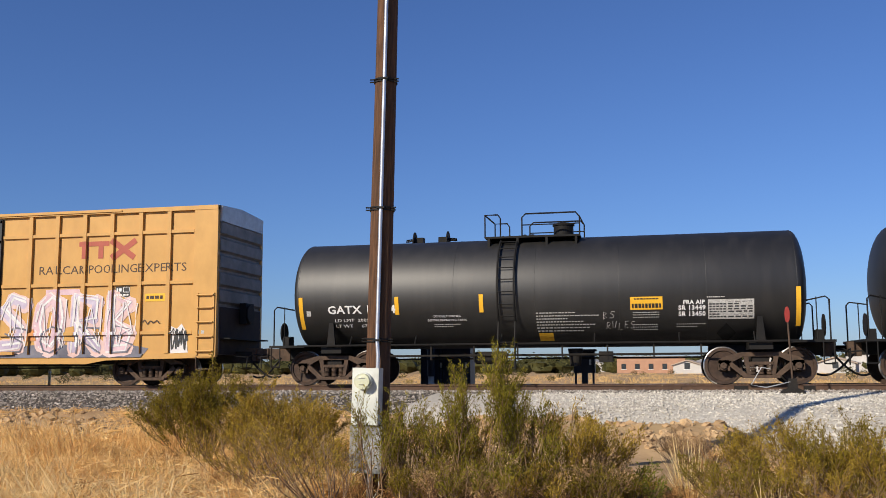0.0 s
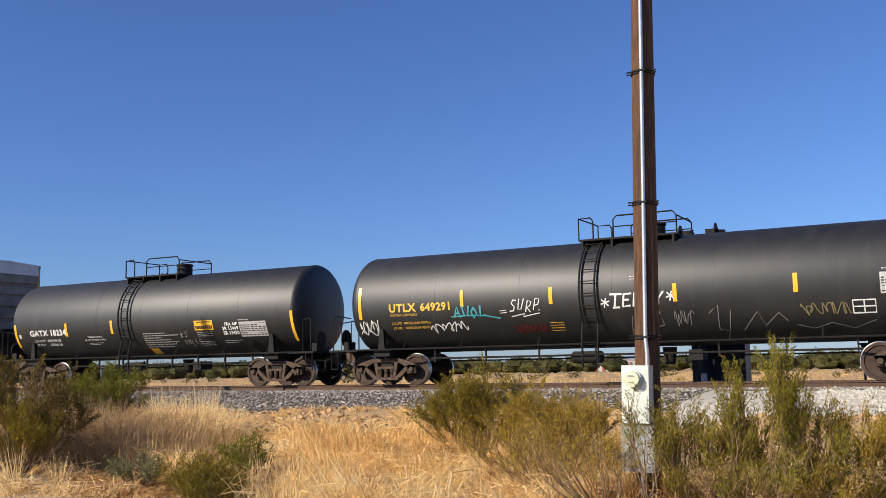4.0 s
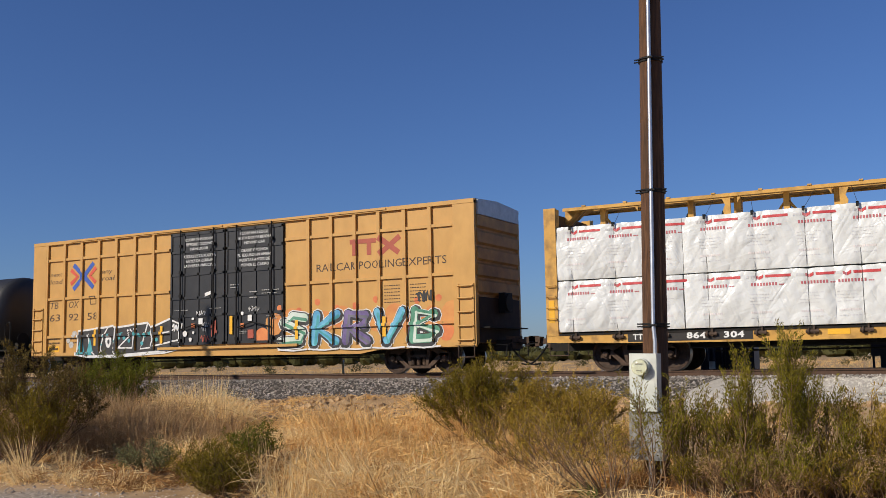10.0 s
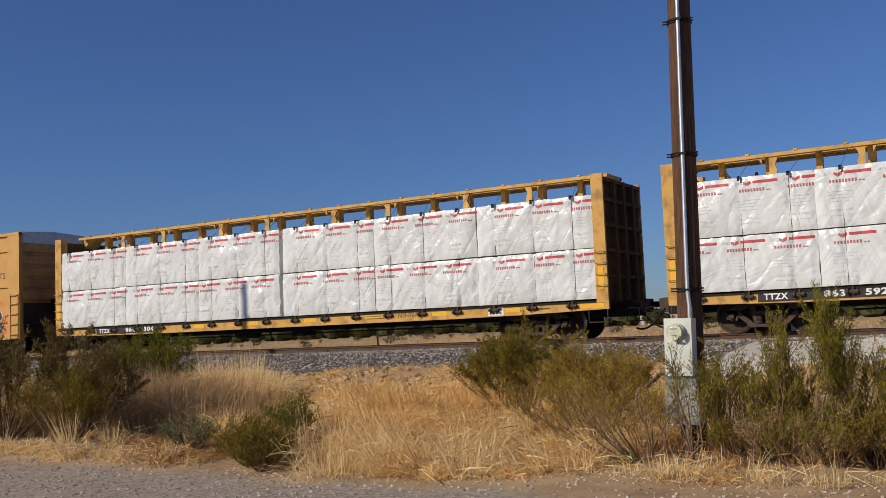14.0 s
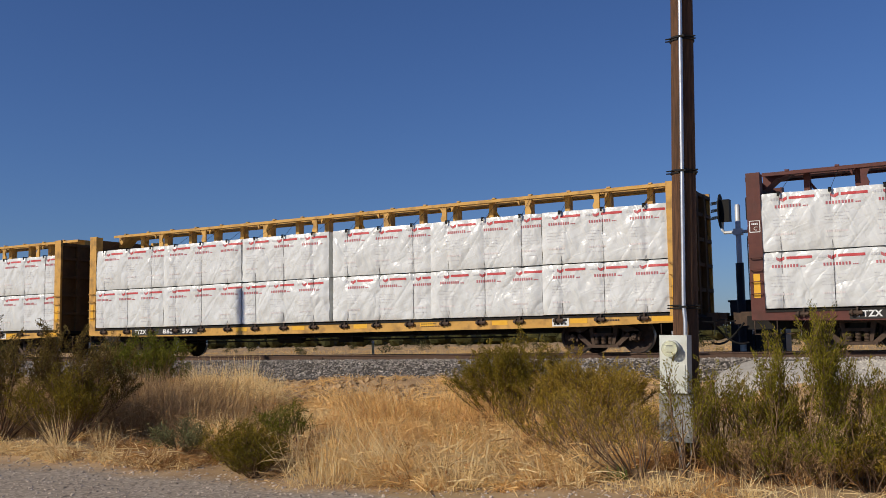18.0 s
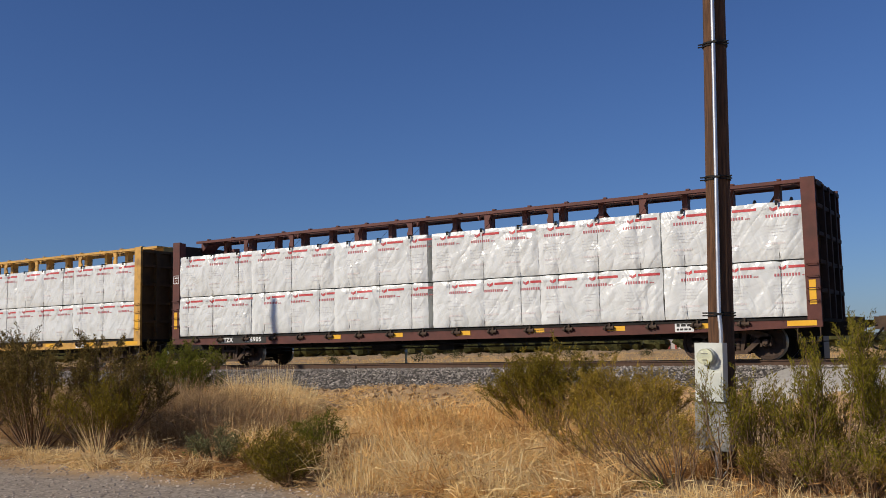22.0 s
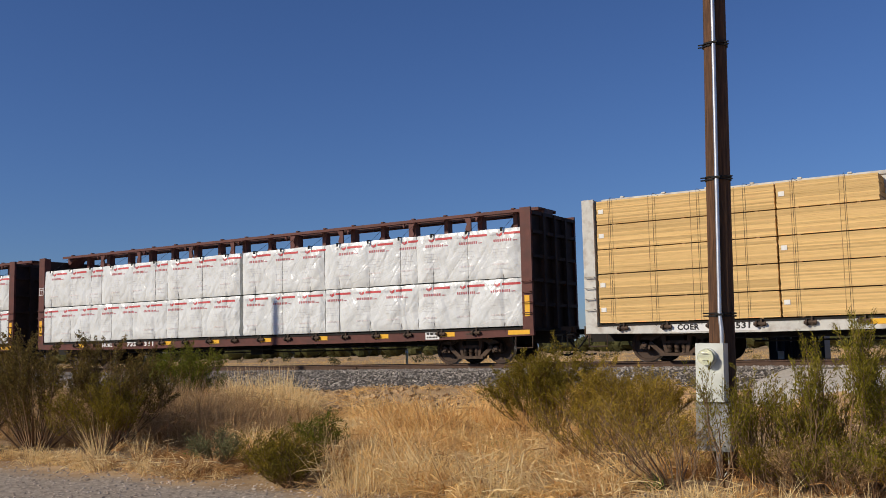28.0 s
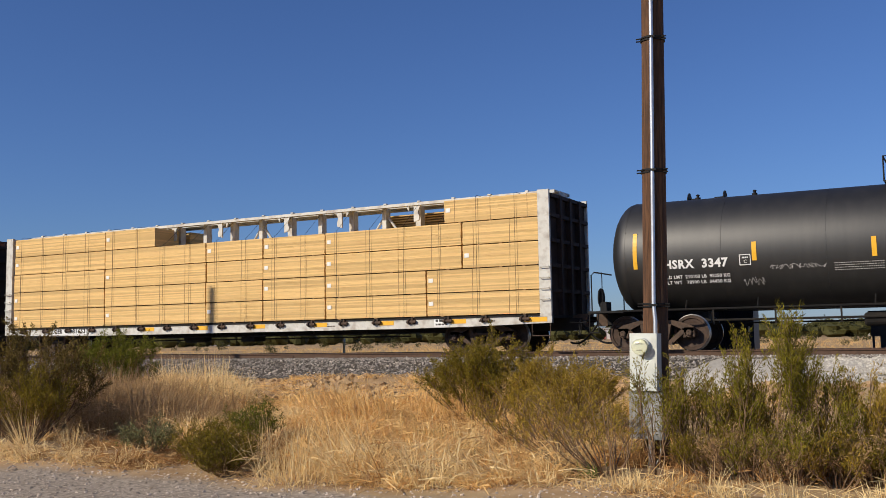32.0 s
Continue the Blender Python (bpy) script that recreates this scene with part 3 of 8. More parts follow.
def mark_tank(car, r, zc, marks):
    """Paint on a tank shell: (name, material, drawing, lift)."""
    for n_, mat, draw, *up in marks:
        bm = bmesh.new()
        draw(bm)
        cut_rows(bm, (), list(np.arange(zc - 1.4, zc + 1.4, 0.1)))
        lay(bm, tank_side(r, zc), 0.010 + (up[0] if up else 0))
        part(n_, bm, mat, car)


def mark_box(car, marks):
    """Paint over the ribs, belts and doors of a box car."""
    for n_, mat, draw, *up in marks:
        bm = bmesh.new()
        draw(bm)
        cut_rows(bm, [k + d for k in RIBS for d in (-0.06, 0.06)] + [-2.13, 2.72], [k + d for k in BELTS for d in (-0.045, 0.045)] + [0.9, 1.03])
        lay(bm, box_side, 0.003 + 4 * (up[0] if up else 0) if not up or up[0] < 0.03 else 0.003 + up[0])
        part(n_, bm, mat, car)


def mark_sill(car, marks):
    for n_, mat, draw, *up in marks:
        bm = bmesh.new()
        draw(bm)
        lay(bm, lambda x_, z_, e_: -1.54 if z_ < 1.04 else -1.55, 0.004 + (up[0] if up else 0))
        part(n_, bm, mat, car)


# ---- tank cars ----
def tank_side(r, zc):
    def f(x, z, each):
        if each is None:
            return None
        return -math.sqrt(max(0.01, r * r - (z - zc) ** 2))
    return f


def tank_car(name, x, half, r, zc, trucks, label, ladder_x, plat, marks, pre, dome_x, fittings, walkway_posts, d=0.62):
    car = car_root(name, x, label, "tank car", "freight cars of the train")
    bm = bmesh.new()
    prof = [(-half, 0.0)] + [(-half + d * (1 - math.cos(a)), r * math.sin(a) ** 0.85) for a in np.linspace(0.12, math.pi / 2, 9)]
    prof += [(half - d * (1 - math.cos(a)), r * math.sin(a) ** 0.85) for a in np.linspace(math.pi / 2, 0.12, 9)] + [(half, 0.0)]
    lathe(bm, prof, "x", 72, (0, 0, zc))
    part("tank", bm, TANK, car, "black painted steel tank shell", 50)
    for k in np.linspace(-half + d, half - d, 7):        # weld rings round the shell
        bm = bmesh.new()
        lathe(bm, [(k - 0.012, r - 0.01), (k - 0.008, r + 0.004), (k + 0.008, r + 0.004), (k + 0.012, r - 0.01)], "x", 64, (0, 0, zc))
        part("weld_seam", bm, TANK, car, "", 60)
    for s in (-1, 1):
        bm = bmesh.new()                                 # stub sill, bolster and saddle
        a, b = sorted((s * (half + 0.55), s * (trucks - 1.2)))
        box(bm, a, b, -0.22, 0.22, 0.72, 1.08)
        box(bm, s * trucks - 0.28, s * trucks + 0.28, -1.3, 1.3, 0.86, 1.06)
        for q in (-1, 1):
            prism(bm, [(s * trucks - 0.12, 1.02), (s * trucks + 0.12, 1.02), (s * trucks + 0.06, zc - 0.78), (s * trucks - 0.06, zc - 0.78)], q * 1.26 - 0.05, q * 1.26 + 0.05)
        box(bm, *sorted((s * (half + 0.5), s * (half - 0.5))), -1.42, 1.42, 1.02, 1.08)
        part("stub_sill", bm, DARK, car, "black steel stub sill and saddle")
        for q in (-1, 1):                                # end platform hand-rails
            bm = bmesh.new()
            e = s * (half + 0.38)
            tube(bm, [(e, q * 1.38, 1.05), (e, q * 1.38, 2.05), (e - s * 0.08, q * 1.36, 2.13), (e - s * 0.5, q * 1.15, 2.05)], 0.02, 6)
            tube(bm, [(e - s * 0.3, q * 1.38, 1.05), (e - s * 0.3, q * 1.38, 2.12)], 0.014, 6)
            part("end_handrail", bm, DARK, car)
        bm = bmesh.new()
        tube(bm, [(s * (half + 0.2), -1.4, 0.5), (s * (half + 0.45), -1.4, 0.5)], 0.02, 6)
        for e in (0.2, 0.45):
            tube(bm, [(s * (half + e), -1.4, 0.5), (s * (half + e), -1.4, 1.04)], 0.018, 6)
        part("step", bm, DARK, car)
        bm = bmesh.new()
        lathe(bm, [(s * (half + 0.30), 0.0), (s * (half + 0.30), 0.03), (s * (half + 0.31), 0.27), (s * (half + 0.34), 0.28), (s * (half + 0.34), 0.24)], "x", 18, (0, -0.75, 1.45))
        box(bm, *sorted((s * (half + 0.12), s * (half + 0.3))), -0.95, -0.55, 1.06, 1.34)
        part("hand_brake", bm, DARK, car)
        coupler(car, s * (half + 0.55), s)
        truck(car, s * trucks)
    bm = bmesh.new()                                     # lower side rail with its posts, and pipes below
    for q in (-1, 1):
        tube(bm, [(-half + 0.3, q * 1.40, 1.06), (half - 0.3, q * 1.40, 1.06)], 0.028, 6)
        for k in walkway_posts:
            tube(bm, [(k, q * 1.40, 1.06), (k, q * (1.2), 1.3)], 0.02, 5)
    part("side_rail", bm, DARK, car, "thin black rail along the tank's lower side")
    bm = bmesh.new()
    tube(bm, [(-trucks + 1, -0.5, 0.78), (trucks - 1, -0.5, 0.78)], 0.03, 6)
    tube(bm, [(-trucks + 1.2, 0.4, 0.70), (trucks - 1.2, 0.4, 0.70)], 0.022, 6)
    for k in np.linspace(-trucks + 1.4, trucks - 1.4, 8):
        box(bm, k - 0.02, k + 0.02, -0.52, -0.46, 0.66, zc - r + 0.1)
    lathe(bm, [(-0.55, 0.0), (-0.55, 0.13), (-0.5, 0.17), (0.3, 0.17), (0.35, 0.13), (0.35, 0.0)], "x", 14, (dome_x - 1.9, -0.3, 0.72))
    lathe(bm, [(0.48, 0.0), (0.48, 0.14), (0.62, 0.16), (0.95, 0.2)], "z", 14, (dome_x + 0.25, 0, 0))
    box(bm, dome_x + 0.9, dome_x + 1.25, -0.5, 0.1, 0.58, 0.86)
    part("brake_gear", bm, UNDER, car, "dark air reservoir, pipes and outlet valve")
    bm = bmesh.new()                                     # side ladder that follows the shell
    for lx in (ladder_x - 0.22, ladder_x + 0.22):
        pts = [(lx, -(r + 0.09) * math.cos(a), zc + (r + 0.09) * math.sin(a)) for a in np.linspace(-0.55, 1.35, 16)]
        pts = [(lx, -1.46, 0.42), (lx, -1.46, 1.2)] + [p for p in pts if p[2] > 1.5]
        tube(bm, pts, 0.03, 6)
    part("ladder_rail", bm, DARK, car)
    bm = bmesh.new()
    for a in np.linspace(-0.45, 1.2, 9):
        y, z = -(r + 0.10) * math.cos(a), zc + (r + 0.10) * math.sin(a)
        bm = bmesh.new()
        tube(bm, [(ladder_x - 0.22, y, z), (ladder_x + 0.22, y, z)], 0.014, 5)
        part("rung", bm, DARK, car)
    for z in (0.46, 0.78, 1.1):
        bm = bmesh.new()
        tube(bm, [(ladder_x - 0.22, -1.46, z), (ladder_x + 0.22, -1.46, z)], 0.014, 5)
        part("rung", bm, DARK, car)
    p0, p1 = plat
    bm = bmesh.new()                                     # top platform
    zt = zc + r - 0.03
    box(bm, p0, p1, -0.85, -0.30, zt - 0.02, zt + 0.03)
    deck = part("platform", bm, DARK, car, "black grated platform on the tank top")
    bm = bmesh.new()
    box(bm, p0, p1, 0.30, 0.85, zt - 0.02, zt + 0.03)
    part("walk_plate", bm, DARK, deck)
    for k in np.linspace(p0 + 0.1, p1 - 0.1, 4):
        bm = bmesh.new()
        box(bm, k - 0.03, k + 0.03, -0.85, 0.85, zt - 0.28, zt - 0.021)
        part("bracket", bm, DARK, deck)
    bm = bmesh.new()
    tall = 0.62
    for q in (-0.83, 0.83):
        tube(bm, [(p0 + 1.0, q, zt), (p0 + 1.0, q, zt + tall - 0.1), (p0 + 1.1, q, zt + tall), (p1 - 0.1, q, zt + tall), (p1, q, zt + tall - 0.12), (p1, q, zt)], 0.022, 6)
        tube(bm, [(p0, q, zt), (p0, q, zt + tall), (p0 + 0.35, q, zt + tall), (p0 + 0.42, q, zt + tall - 0.1), (p0 + 0.42, q, zt)], 0.022, 6)
        tube(bm, [(p0 + 1.0, q, zt + 0.32), (p1, q, zt + 0.32)], 0.016, 6)
    tube(bm, [(p1, -0.83, zt + tall - 0.12), (p1, 0.83, zt + tall - 0.12)], 0.02, 6)
    tube(bm, [(p0, -0.83, zt + tall), (p0, 0.83, zt + tall)], 0.02, 6)
    part("platform_railing", bm, DARK, car, "black pipe railing")
    bm = bmesh.new()
    lathe(bm, [(zc + r - 0.1, 0.0), (zc + r - 0.1, 0.27), (zt + 0.36, 0.27), (zt + 0.37, 0.30), (zt + 0.42, 0.30), (zt + 0.44, 0.24), (zt + 0.45, 0.0)], "z", 24, (dome_x, 0, 0))
    part("manway", bm, DARK, car, "black manway dome with a lid", 40)
    for k in fittings:
        bm = bmesh.new()
        lathe(bm, [(zc + r - 0.05, 0.0), (zc + r - 0.05, 0.07), (zc + r + 0.06, 0.07), (zc + r + 0.06, 0.035), (zc + r + 0.10, 0.035), (zc + r + 0.11, 0.06), (zc + r + 0.14, 0.04), (zc + r + 0.15, 0.0)], "z", 12, (k, 0, 0))
        part("valve", bm, DARK, car, "small black valve on the tank top", 40)
    mark_tank(car, r, zc, marks)
    return car


# ---- box cars ----
RIBS = [-8.30, -7.38, -6.48, -5.60, -4.73, -3.83, -2.95, 3.67, 4.54, 5.42, 6.29, 7.19, 8.07]
BELTS = [4.32, 2.88, 1.48]
PANEL_Y = -1.50


def box_side(x, z, each):
    for k in RIBS:
        if abs(x - k) < 0.06 and 0.9 < z < 4.9:
            return PANEL_Y - 0.078
    for k in BELTS:
        if abs(z - k) < 0.045 and not -2.2 < x < 2.75:
            return PANEL_Y - 0.063
    if -2.13 < x < 2.72 and z > 1.02:
        return PANEL_Y - 0.05
    if z < 0.9 or z > 4.9:
        return PANEL_Y - 0.078
    return PANEL_Y


def box_car(name, x, label, marks, end_paint):
    car = car_root(name, x, label, "box car", "freight cars of the train")
    XL, XR = -9.02, 9.56
    E = {-1: XL, 1: XR}
    for s in (-1, 1):
        bm = bmesh.new()
        box(bm, XL + 0.05, XR - 0.05, s * 1.42, s * 1.50, 0.75, 4.95)
        part("side_wall", bm, YELLOW, car, "yellow painted steel side wall")
        rib = None
        for k in RIBS:
            if rib is None:
                bm = bmesh.new()
                prism(bm, [(-0.06, 0.9), (0.06, 0.9), (0.06, 4.9), (-0.06, 4.9)], s * 1.50, s * 1.575)
                soften(bm, 0.014)
                rib = part("rib", bm, YELLOW, car)
                rib.matrix_basis = pose(k, 0, 0)
            else:
                again("rib", rib, car, pose(k, 0, 0))
        ends = [(XL + 0.05, -8.36)] + [(RIBS[i] + 0.06, RIBS[i + 1] - 0.06) for i in range(6)] + [(-2.89, -2.2), (2.76, 3.61)]
        ends += [(RIBS[i] + 0.06, RIBS[i + 1] - 0.06) for i in range(7, 12)] + [(8.13, 8.83), (XR - 0.2, XR - 0.05)]
        for z in BELTS:
            for a, b in ends[1:-1]:
                bm = bmesh.new()
                box(bm, a, b, *sorted((s * 1.50, s * 1.560)), z - 0.045, z + 0.045)
                part("belt_rail", bm, YELLOW, car)
        for a, b in ((XL, -8.36 + 0.02), (8.85, XR)):
            bm = bmesh.new()
            box(bm, a, b, *sorted((s * 1.44, s * 1.577)), 0.80, 4.97)
            soften(bm, 0.02)
            part("corner_post", bm, YELLOW, car)
        bm = bmesh.new()
        box(bm, XL, XR, *sorted((s * 1.40, s * 1.59)), 4.90, 5.02)
        for a, b in ((-7.0, 0.2), (0.4, 6.6)):
            box(bm, a, b, *sorted((s * 1.59, s * 1.62)), 4.94, 4.99)
        part("top_chord", bm, YELLOW, car)
        bm = bmesh.new()
        prism(bm, [(XL, 0.90), (XL, 0.80), (-6.2, 0.78), (-5.6, 0.70), (5.6, 0.62), (6.2, 0.72), (XR, 0.78), (XR, 0.90)], s * 1.505, s * 1.558)
        part("side_sill", bm, YELLOW, car)
        # plug doors with bars, rods and hinges
        for d0, d1 in ((-2.13, 0.28), (0.32, 2.72)):
            bm = bmesh.new()
            y0, y1 = sorted((s * 1.50, s * 1.545))
            box(bm, d0, d1, y0, y1, 1.04, 4.86)
            door = part("door", bm, DOORG, car, "black steel plug door")
            bm = bmesh.new()
            yo = sorted((s * 1.545, s * 1.575))
            for z in (1.08, 2.02, 2.62, 3.42, 4.2, 4.80):
                box(bm, d0 + 0.02, d1 - 0.02, *yo, z - 0.04, z + 0.04)
            for k in (d0 + 0.05, d0 + 0.62, (d0 + d1) / 2 + 0.05, d1 - 0.6, d1 - 0.05):
                box(bm, k - 0.035, k + 0.035, *yo, 1.04, 4.86)
            part("door_frame", bm, DOORG, door)
            bm = bmesh.new()
            for k in (d0 + 0.5, d1 - 0.45):
                tube(bm, [(k, s * 1.62, 1.0), (k, s * 1.62, 4.95)], 0.024, 6)
                for z in (1.2, 1.9, 2.7, 3.5, 4.4):
                    box(bm, k - 0.05, k + 0.05, *sorted((s * 1.575, s * 1.64)), z - 0.05, z + 0.05)
            tube(bm, [(d0 + 0.5, s * 1.64, 1.55), ((d0 + d1) / 2, s * 1.66, 1.72), (d1 - 0.45, s * 1.64, 1.55)], 0.02, 6)
            part("lock_rod", bm, DARK, door)
        bm = bmesh.new()
        box(bm, -2.6, 3.3, *sorted((s * 1.56, s * 1.66)), 0.90, 0.985)
        part("door_track", bm, YELLOW, car)
        for e in (-1, 1):
            bm = bmesh.new()
            for z in (0.95, 1.35, 1.75, 2.15, 2.5):
                k = (E[e] - e * 0.32)
                tube(bm, [(k - 0.24, s * 1.56, z), (k - 0.24, s * 1.64, z), (k + 0.24, s * 1.64, z), (k + 0.24, s * 1.56, z)], 0.021, 5)
            for k in ((E[e] - e * 0.08), (E[e] - e * 0.56)):
                box(bm, k - 0.03, k + 0.03, *sorted((s * 1.577, s * 1.61)), 0.85, 2.56)
            part("corner_ladder", bm, YELLOW, car, "yellow corner ladder")
            bm = bmesh.new()
            tube(bm, [((E[e] - e * 0.08), s * 1.56, 0.82), ((E[e] - e * 0.08), s * 1.56, 0.46), ((E[e] - e * 0.58), s * 1.56, 0.46), ((E[e] - e * 0.58), s * 1.56, 0.82)], 0.02, 6)
            part("sill_step", bm, CAST, car, "rusty sill step")
    for e in (-1, 1):
        bm = bmesh.new()                                 # corrugated end
        pts = [(0.05, 0.85), (0.05, 2.20)]                # plain below, five broad corrugations above
        for z in (2.20, 2.68, 3.16, 3.64, 4.12):
            pts += [(0, z + 0.015), (0.0, z + 0.07), (0.085, z + 0.13), (0.075, z + 0.44)]
        pts += [(0, 4.60), (0, 4.95)]
        a = [bm.verts.new((E[e] + e * (p - 0.04), -1.44, q)) for p, q in pts]
        b = [bm.verts.new((E[e] + e * (p - 0.04), 1.44, q)) for p, q in pts]
        for i in range(len(pts) - 1):
            bm.faces.new((a[i], b[i], b[i + 1], a[i + 1]))
        g = bmesh.ops.extrude_face_region(bm, geom=bm.faces[:])["geom"]
        bmesh.ops.translate(bm, vec=(-e * 0.06, 0, 0), verts=[v for v in g if isinstance(v, bmesh.types.BMVert)])
        bmesh.ops.recalc_face_normals(bm, faces=bm.faces)
        part("end_wall", bm, end_paint, car, "corrugated weathered steel end")
        bm = bmesh.new()
        box(bm, *sorted(((E[e] - e * 0.05), (E[e] + e * 0.06))), -1.44, 1.44, 4.58, 5.0)
        part("end_cap", bm, GALV, car, "bare galvanised end cap")
        bm = bmesh.new()
        box(bm, *sorted(((E[e] + e * 0.02), (E[e] + e * 0.32))), -1.35, 1.35, 1.28, 1.32)
        lathe(bm, [((E[e] + e * 0.25), 0.0), ((E[e] + e * 0.25), 0.26), ((E[e] + e * 0.28), 0.28), ((E[e] + e * 0.3), 0.25)], "x", 16, (0, 0.1, 2.05))
        box(bm, *sorted(((E[e] + e * 0.05), (E[e] + e * 0.25))), -0.15, 0.4, 1.75, 2.35)
        part("end_platform", bm, DARK, car, "black crossover platform and brake wheel")
        # dark sheet added in place of the shade on the lower end
        bm = bmesh.new()
        box(bm, *sorted(((E[e] + e * 0.012), (E[e] + e * 0.03))), -1.40, 1.40, 0.86, 2.18)
        part("end_plate", bm, ENDD, car, "thin dark sheet added as shade on the lower end")
        coupler(car, (E[e] + e * 0.5), e)
        truck(car, 0.25 + e * 7.1)
    bm = bmesh.new()
    prism2 = [(-1.5, 5.0), (1.5, 5.0), (1.5, 5.03), (0, 5.12), (-1.5, 5.03)]
    a = [bm.verts.new((XL, y, z)) for y, z in prism2]
    b = [bm.verts.new((XR, y, z)) for y, z in prism2]
    bm.faces.new(a), bm.faces.new(b[::-1])
    for i in range(5):
        bm.faces.new((a[i], a[(i + 1) % 5], b[(i + 1) % 5], b[i]))
    bmesh.ops.recalc_face_normals(bm, faces=bm.faces)
    for k in np.arange(XL + 0.4, XR, 0.9):
        box(bm, k - 0.03, k + 0.03, -1.36, 1.36, 5.03, 5.06)
    part("roof", bm, GALV, car, "galvanised sheet roof with seams")
    bm = bmesh.new()
    box(bm, XL + 0.1, XR - 0.1, -1.41, 1.41, 0.92, 1.0)
    box(bm, XL - 0.5, XR + 0.5, -0.32, 0.32, 0.62, 0.95)
    for k in (-4.6, -2.4, 0, 2.4, 4.6):
        box(bm, k - 0.08, k + 0.08, -1.46, 1.46, 0.72, 0.95)
    for e in (-6.85, 7.35):
        box(bm, e - 0.25, e + 0.25, -1.40, 1.40, 0.72, 0.95)
    tube(bm, [(-5.8, -1.2, 0.62), (5.8, -1.2, 0.58)], 0.022, 6)
    tube(bm, [(-5.2, -0.7, 0.52), (5.4, -0.7, 0.52)], 0.022, 6)
    lathe(bm, [(-0.6, 0.0), (-0.6, 0.15), (-0.55, 0.19), (0.35, 0.19), (0.4, 0.15), (0.4, 0.0)], "x", 14, (-1.2, -0.6, 0.66))
    part("underframe", bm, UNDER, car, "grimy black underframe, pipes and air reservoir")
    mark_box(car, marks)
    return car


# ---- centre-beam flat cars ----

HALF = 11.23


def beam_car(name, x, paint, label, first=-10.4):
    car = car_root(name, x, label, "centerbeam car", "freight cars of the train")
    for s in (-1, 1):                                    # side sills, deck, centre sill
        bm = bmesh.new()
        prism(bm, [(-HALF, 1.03), (-HALF, 0.80), (-HALF + 2.6, 0.74), (-6.4, 0.72), (6.4, 0.72), (HALF - 2.6, 0.74), (HALF, 0.80), (HALF, 1.03)], s * 1.44, s * 1.54)
        part("side_sill", bm, paint, car, "long painted steel side sill")
        # dark strip along the top of the sill
        bm = bmesh.new()
        box(bm, -HALF + 0.36, HALF - 0.36, *sorted((s * 1.541, s * 1.56)), 0.985, 1.035)
        part("deck_edge", bm, UNDER, car, "dark strip along the deck edge above the sill")
    bm = bmesh.new()
    box(bm, -HALF, HALF, -1.435, 1.435, 0.94, 1.02)
    box(bm, -HALF - 0.4, HALF + 0.4, -0.3, 0.3, 0.58, 0.93)
    for k in np.arange(-9, 9.1, 1.5):
        box(bm, k - 0.06, k + 0.06, -1.435, 1.435, 0.78, 0.93)
    tube(bm, [(-7.4, -1.2, 0.60), (7.4, -1.2, 0.60)], 0.02, 6)
    tube(bm, [(-6.9, -0.6, 0.50), (6.2, -0.6, 0.50)], 0.024, 6)
    for k in np.arange(-7, 7.1, 2.0):
        box(bm, k - 0.02, k + 0.02, -1.22, -1.18, 0.58, 0.8)
    lathe(bm, [(-0.6, 0.0), (-0.6, 0.15), (-0.55, 0.19), (0.35, 0.19), (0.4, 0.15), (0.4, 0.0)], "x", 14, (-2.2, -0.7, 0.60))
    box(bm, -0.2, 0.35, -0.9, -0.3, 0.42, 0.7)
    part("underframe", bm, UNDER, car, "grimy black deck underside, pipes and reservoir")
    bm = bmesh.new()                                     # top chord
    for s in (-1, 1):
        box(bm, -HALF + 0.2, HALF - 0.2, *sorted((s * 0.06, s * 0.60)), 4.58, 4.62)
        box(bm, -HALF + 0.2, HALF - 0.2, *sorted((s * 0.56, s * 0.60)), 4.53, 4.58)
    for k in np.arange(-10.4, 10.5, 1.21):
        box(bm, k - 0.05, k + 0.05, -0.62, -0.5, 4.62, 4.66)
    soften(bm, 0.008)
    part("top_chord", bm, paint, car, "flanged top chord of the centre beam")
    for i, k in enumerate(np.arange(-10.0, 10.1, 1.25)):
        bm = bmesh.new()
        if i % 2:                                        # every other post carries a bell-shaped bracket
            box(bm, k - 0.09, k + 0.09, -0.13, 0.13, 1.02, 4.58)
            s = 1 if i % 4 == 1 else -1
            prism(bm, [(k + s * 0.09, 4.56), (k + s * 0.09, 4.02), (k + s * 0.26, 4.06), (k + s * 0.29, 4.17), (k + s * 0.23, 4.32), (k + s * 0.34, 4.56)][::s], -0.56, -0.50)
            prism(bm, [(k - s * 0.09, 4.56), (k - s * 0.09, 4.36), (k - s * 0.16, 4.48), (k - s * 0.2, 4.56)][::-s], -0.56, -0.50)
        else:
            box(bm, k - 0.075, k + 0.075, -0.13, 0.13, 1.02, 4.58)
        part("post", bm, paint, car)
    for i, k in enumerate(np.arange(-8.75, 8.8, 2.5)):   # diagonal braces in the truss
        bm = bmesh.new()
        tube(bm, [(k - 1.2, 0, 1.1 if i % 2 else 4.35), (k + 1.2, 0, 4.35 if i % 2 else 1.1)], 0.04, 6)
        part("brace", bm, paint, car)
    # bulkhead colours are darkened to hold the shade of the car ends
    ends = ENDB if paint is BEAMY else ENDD
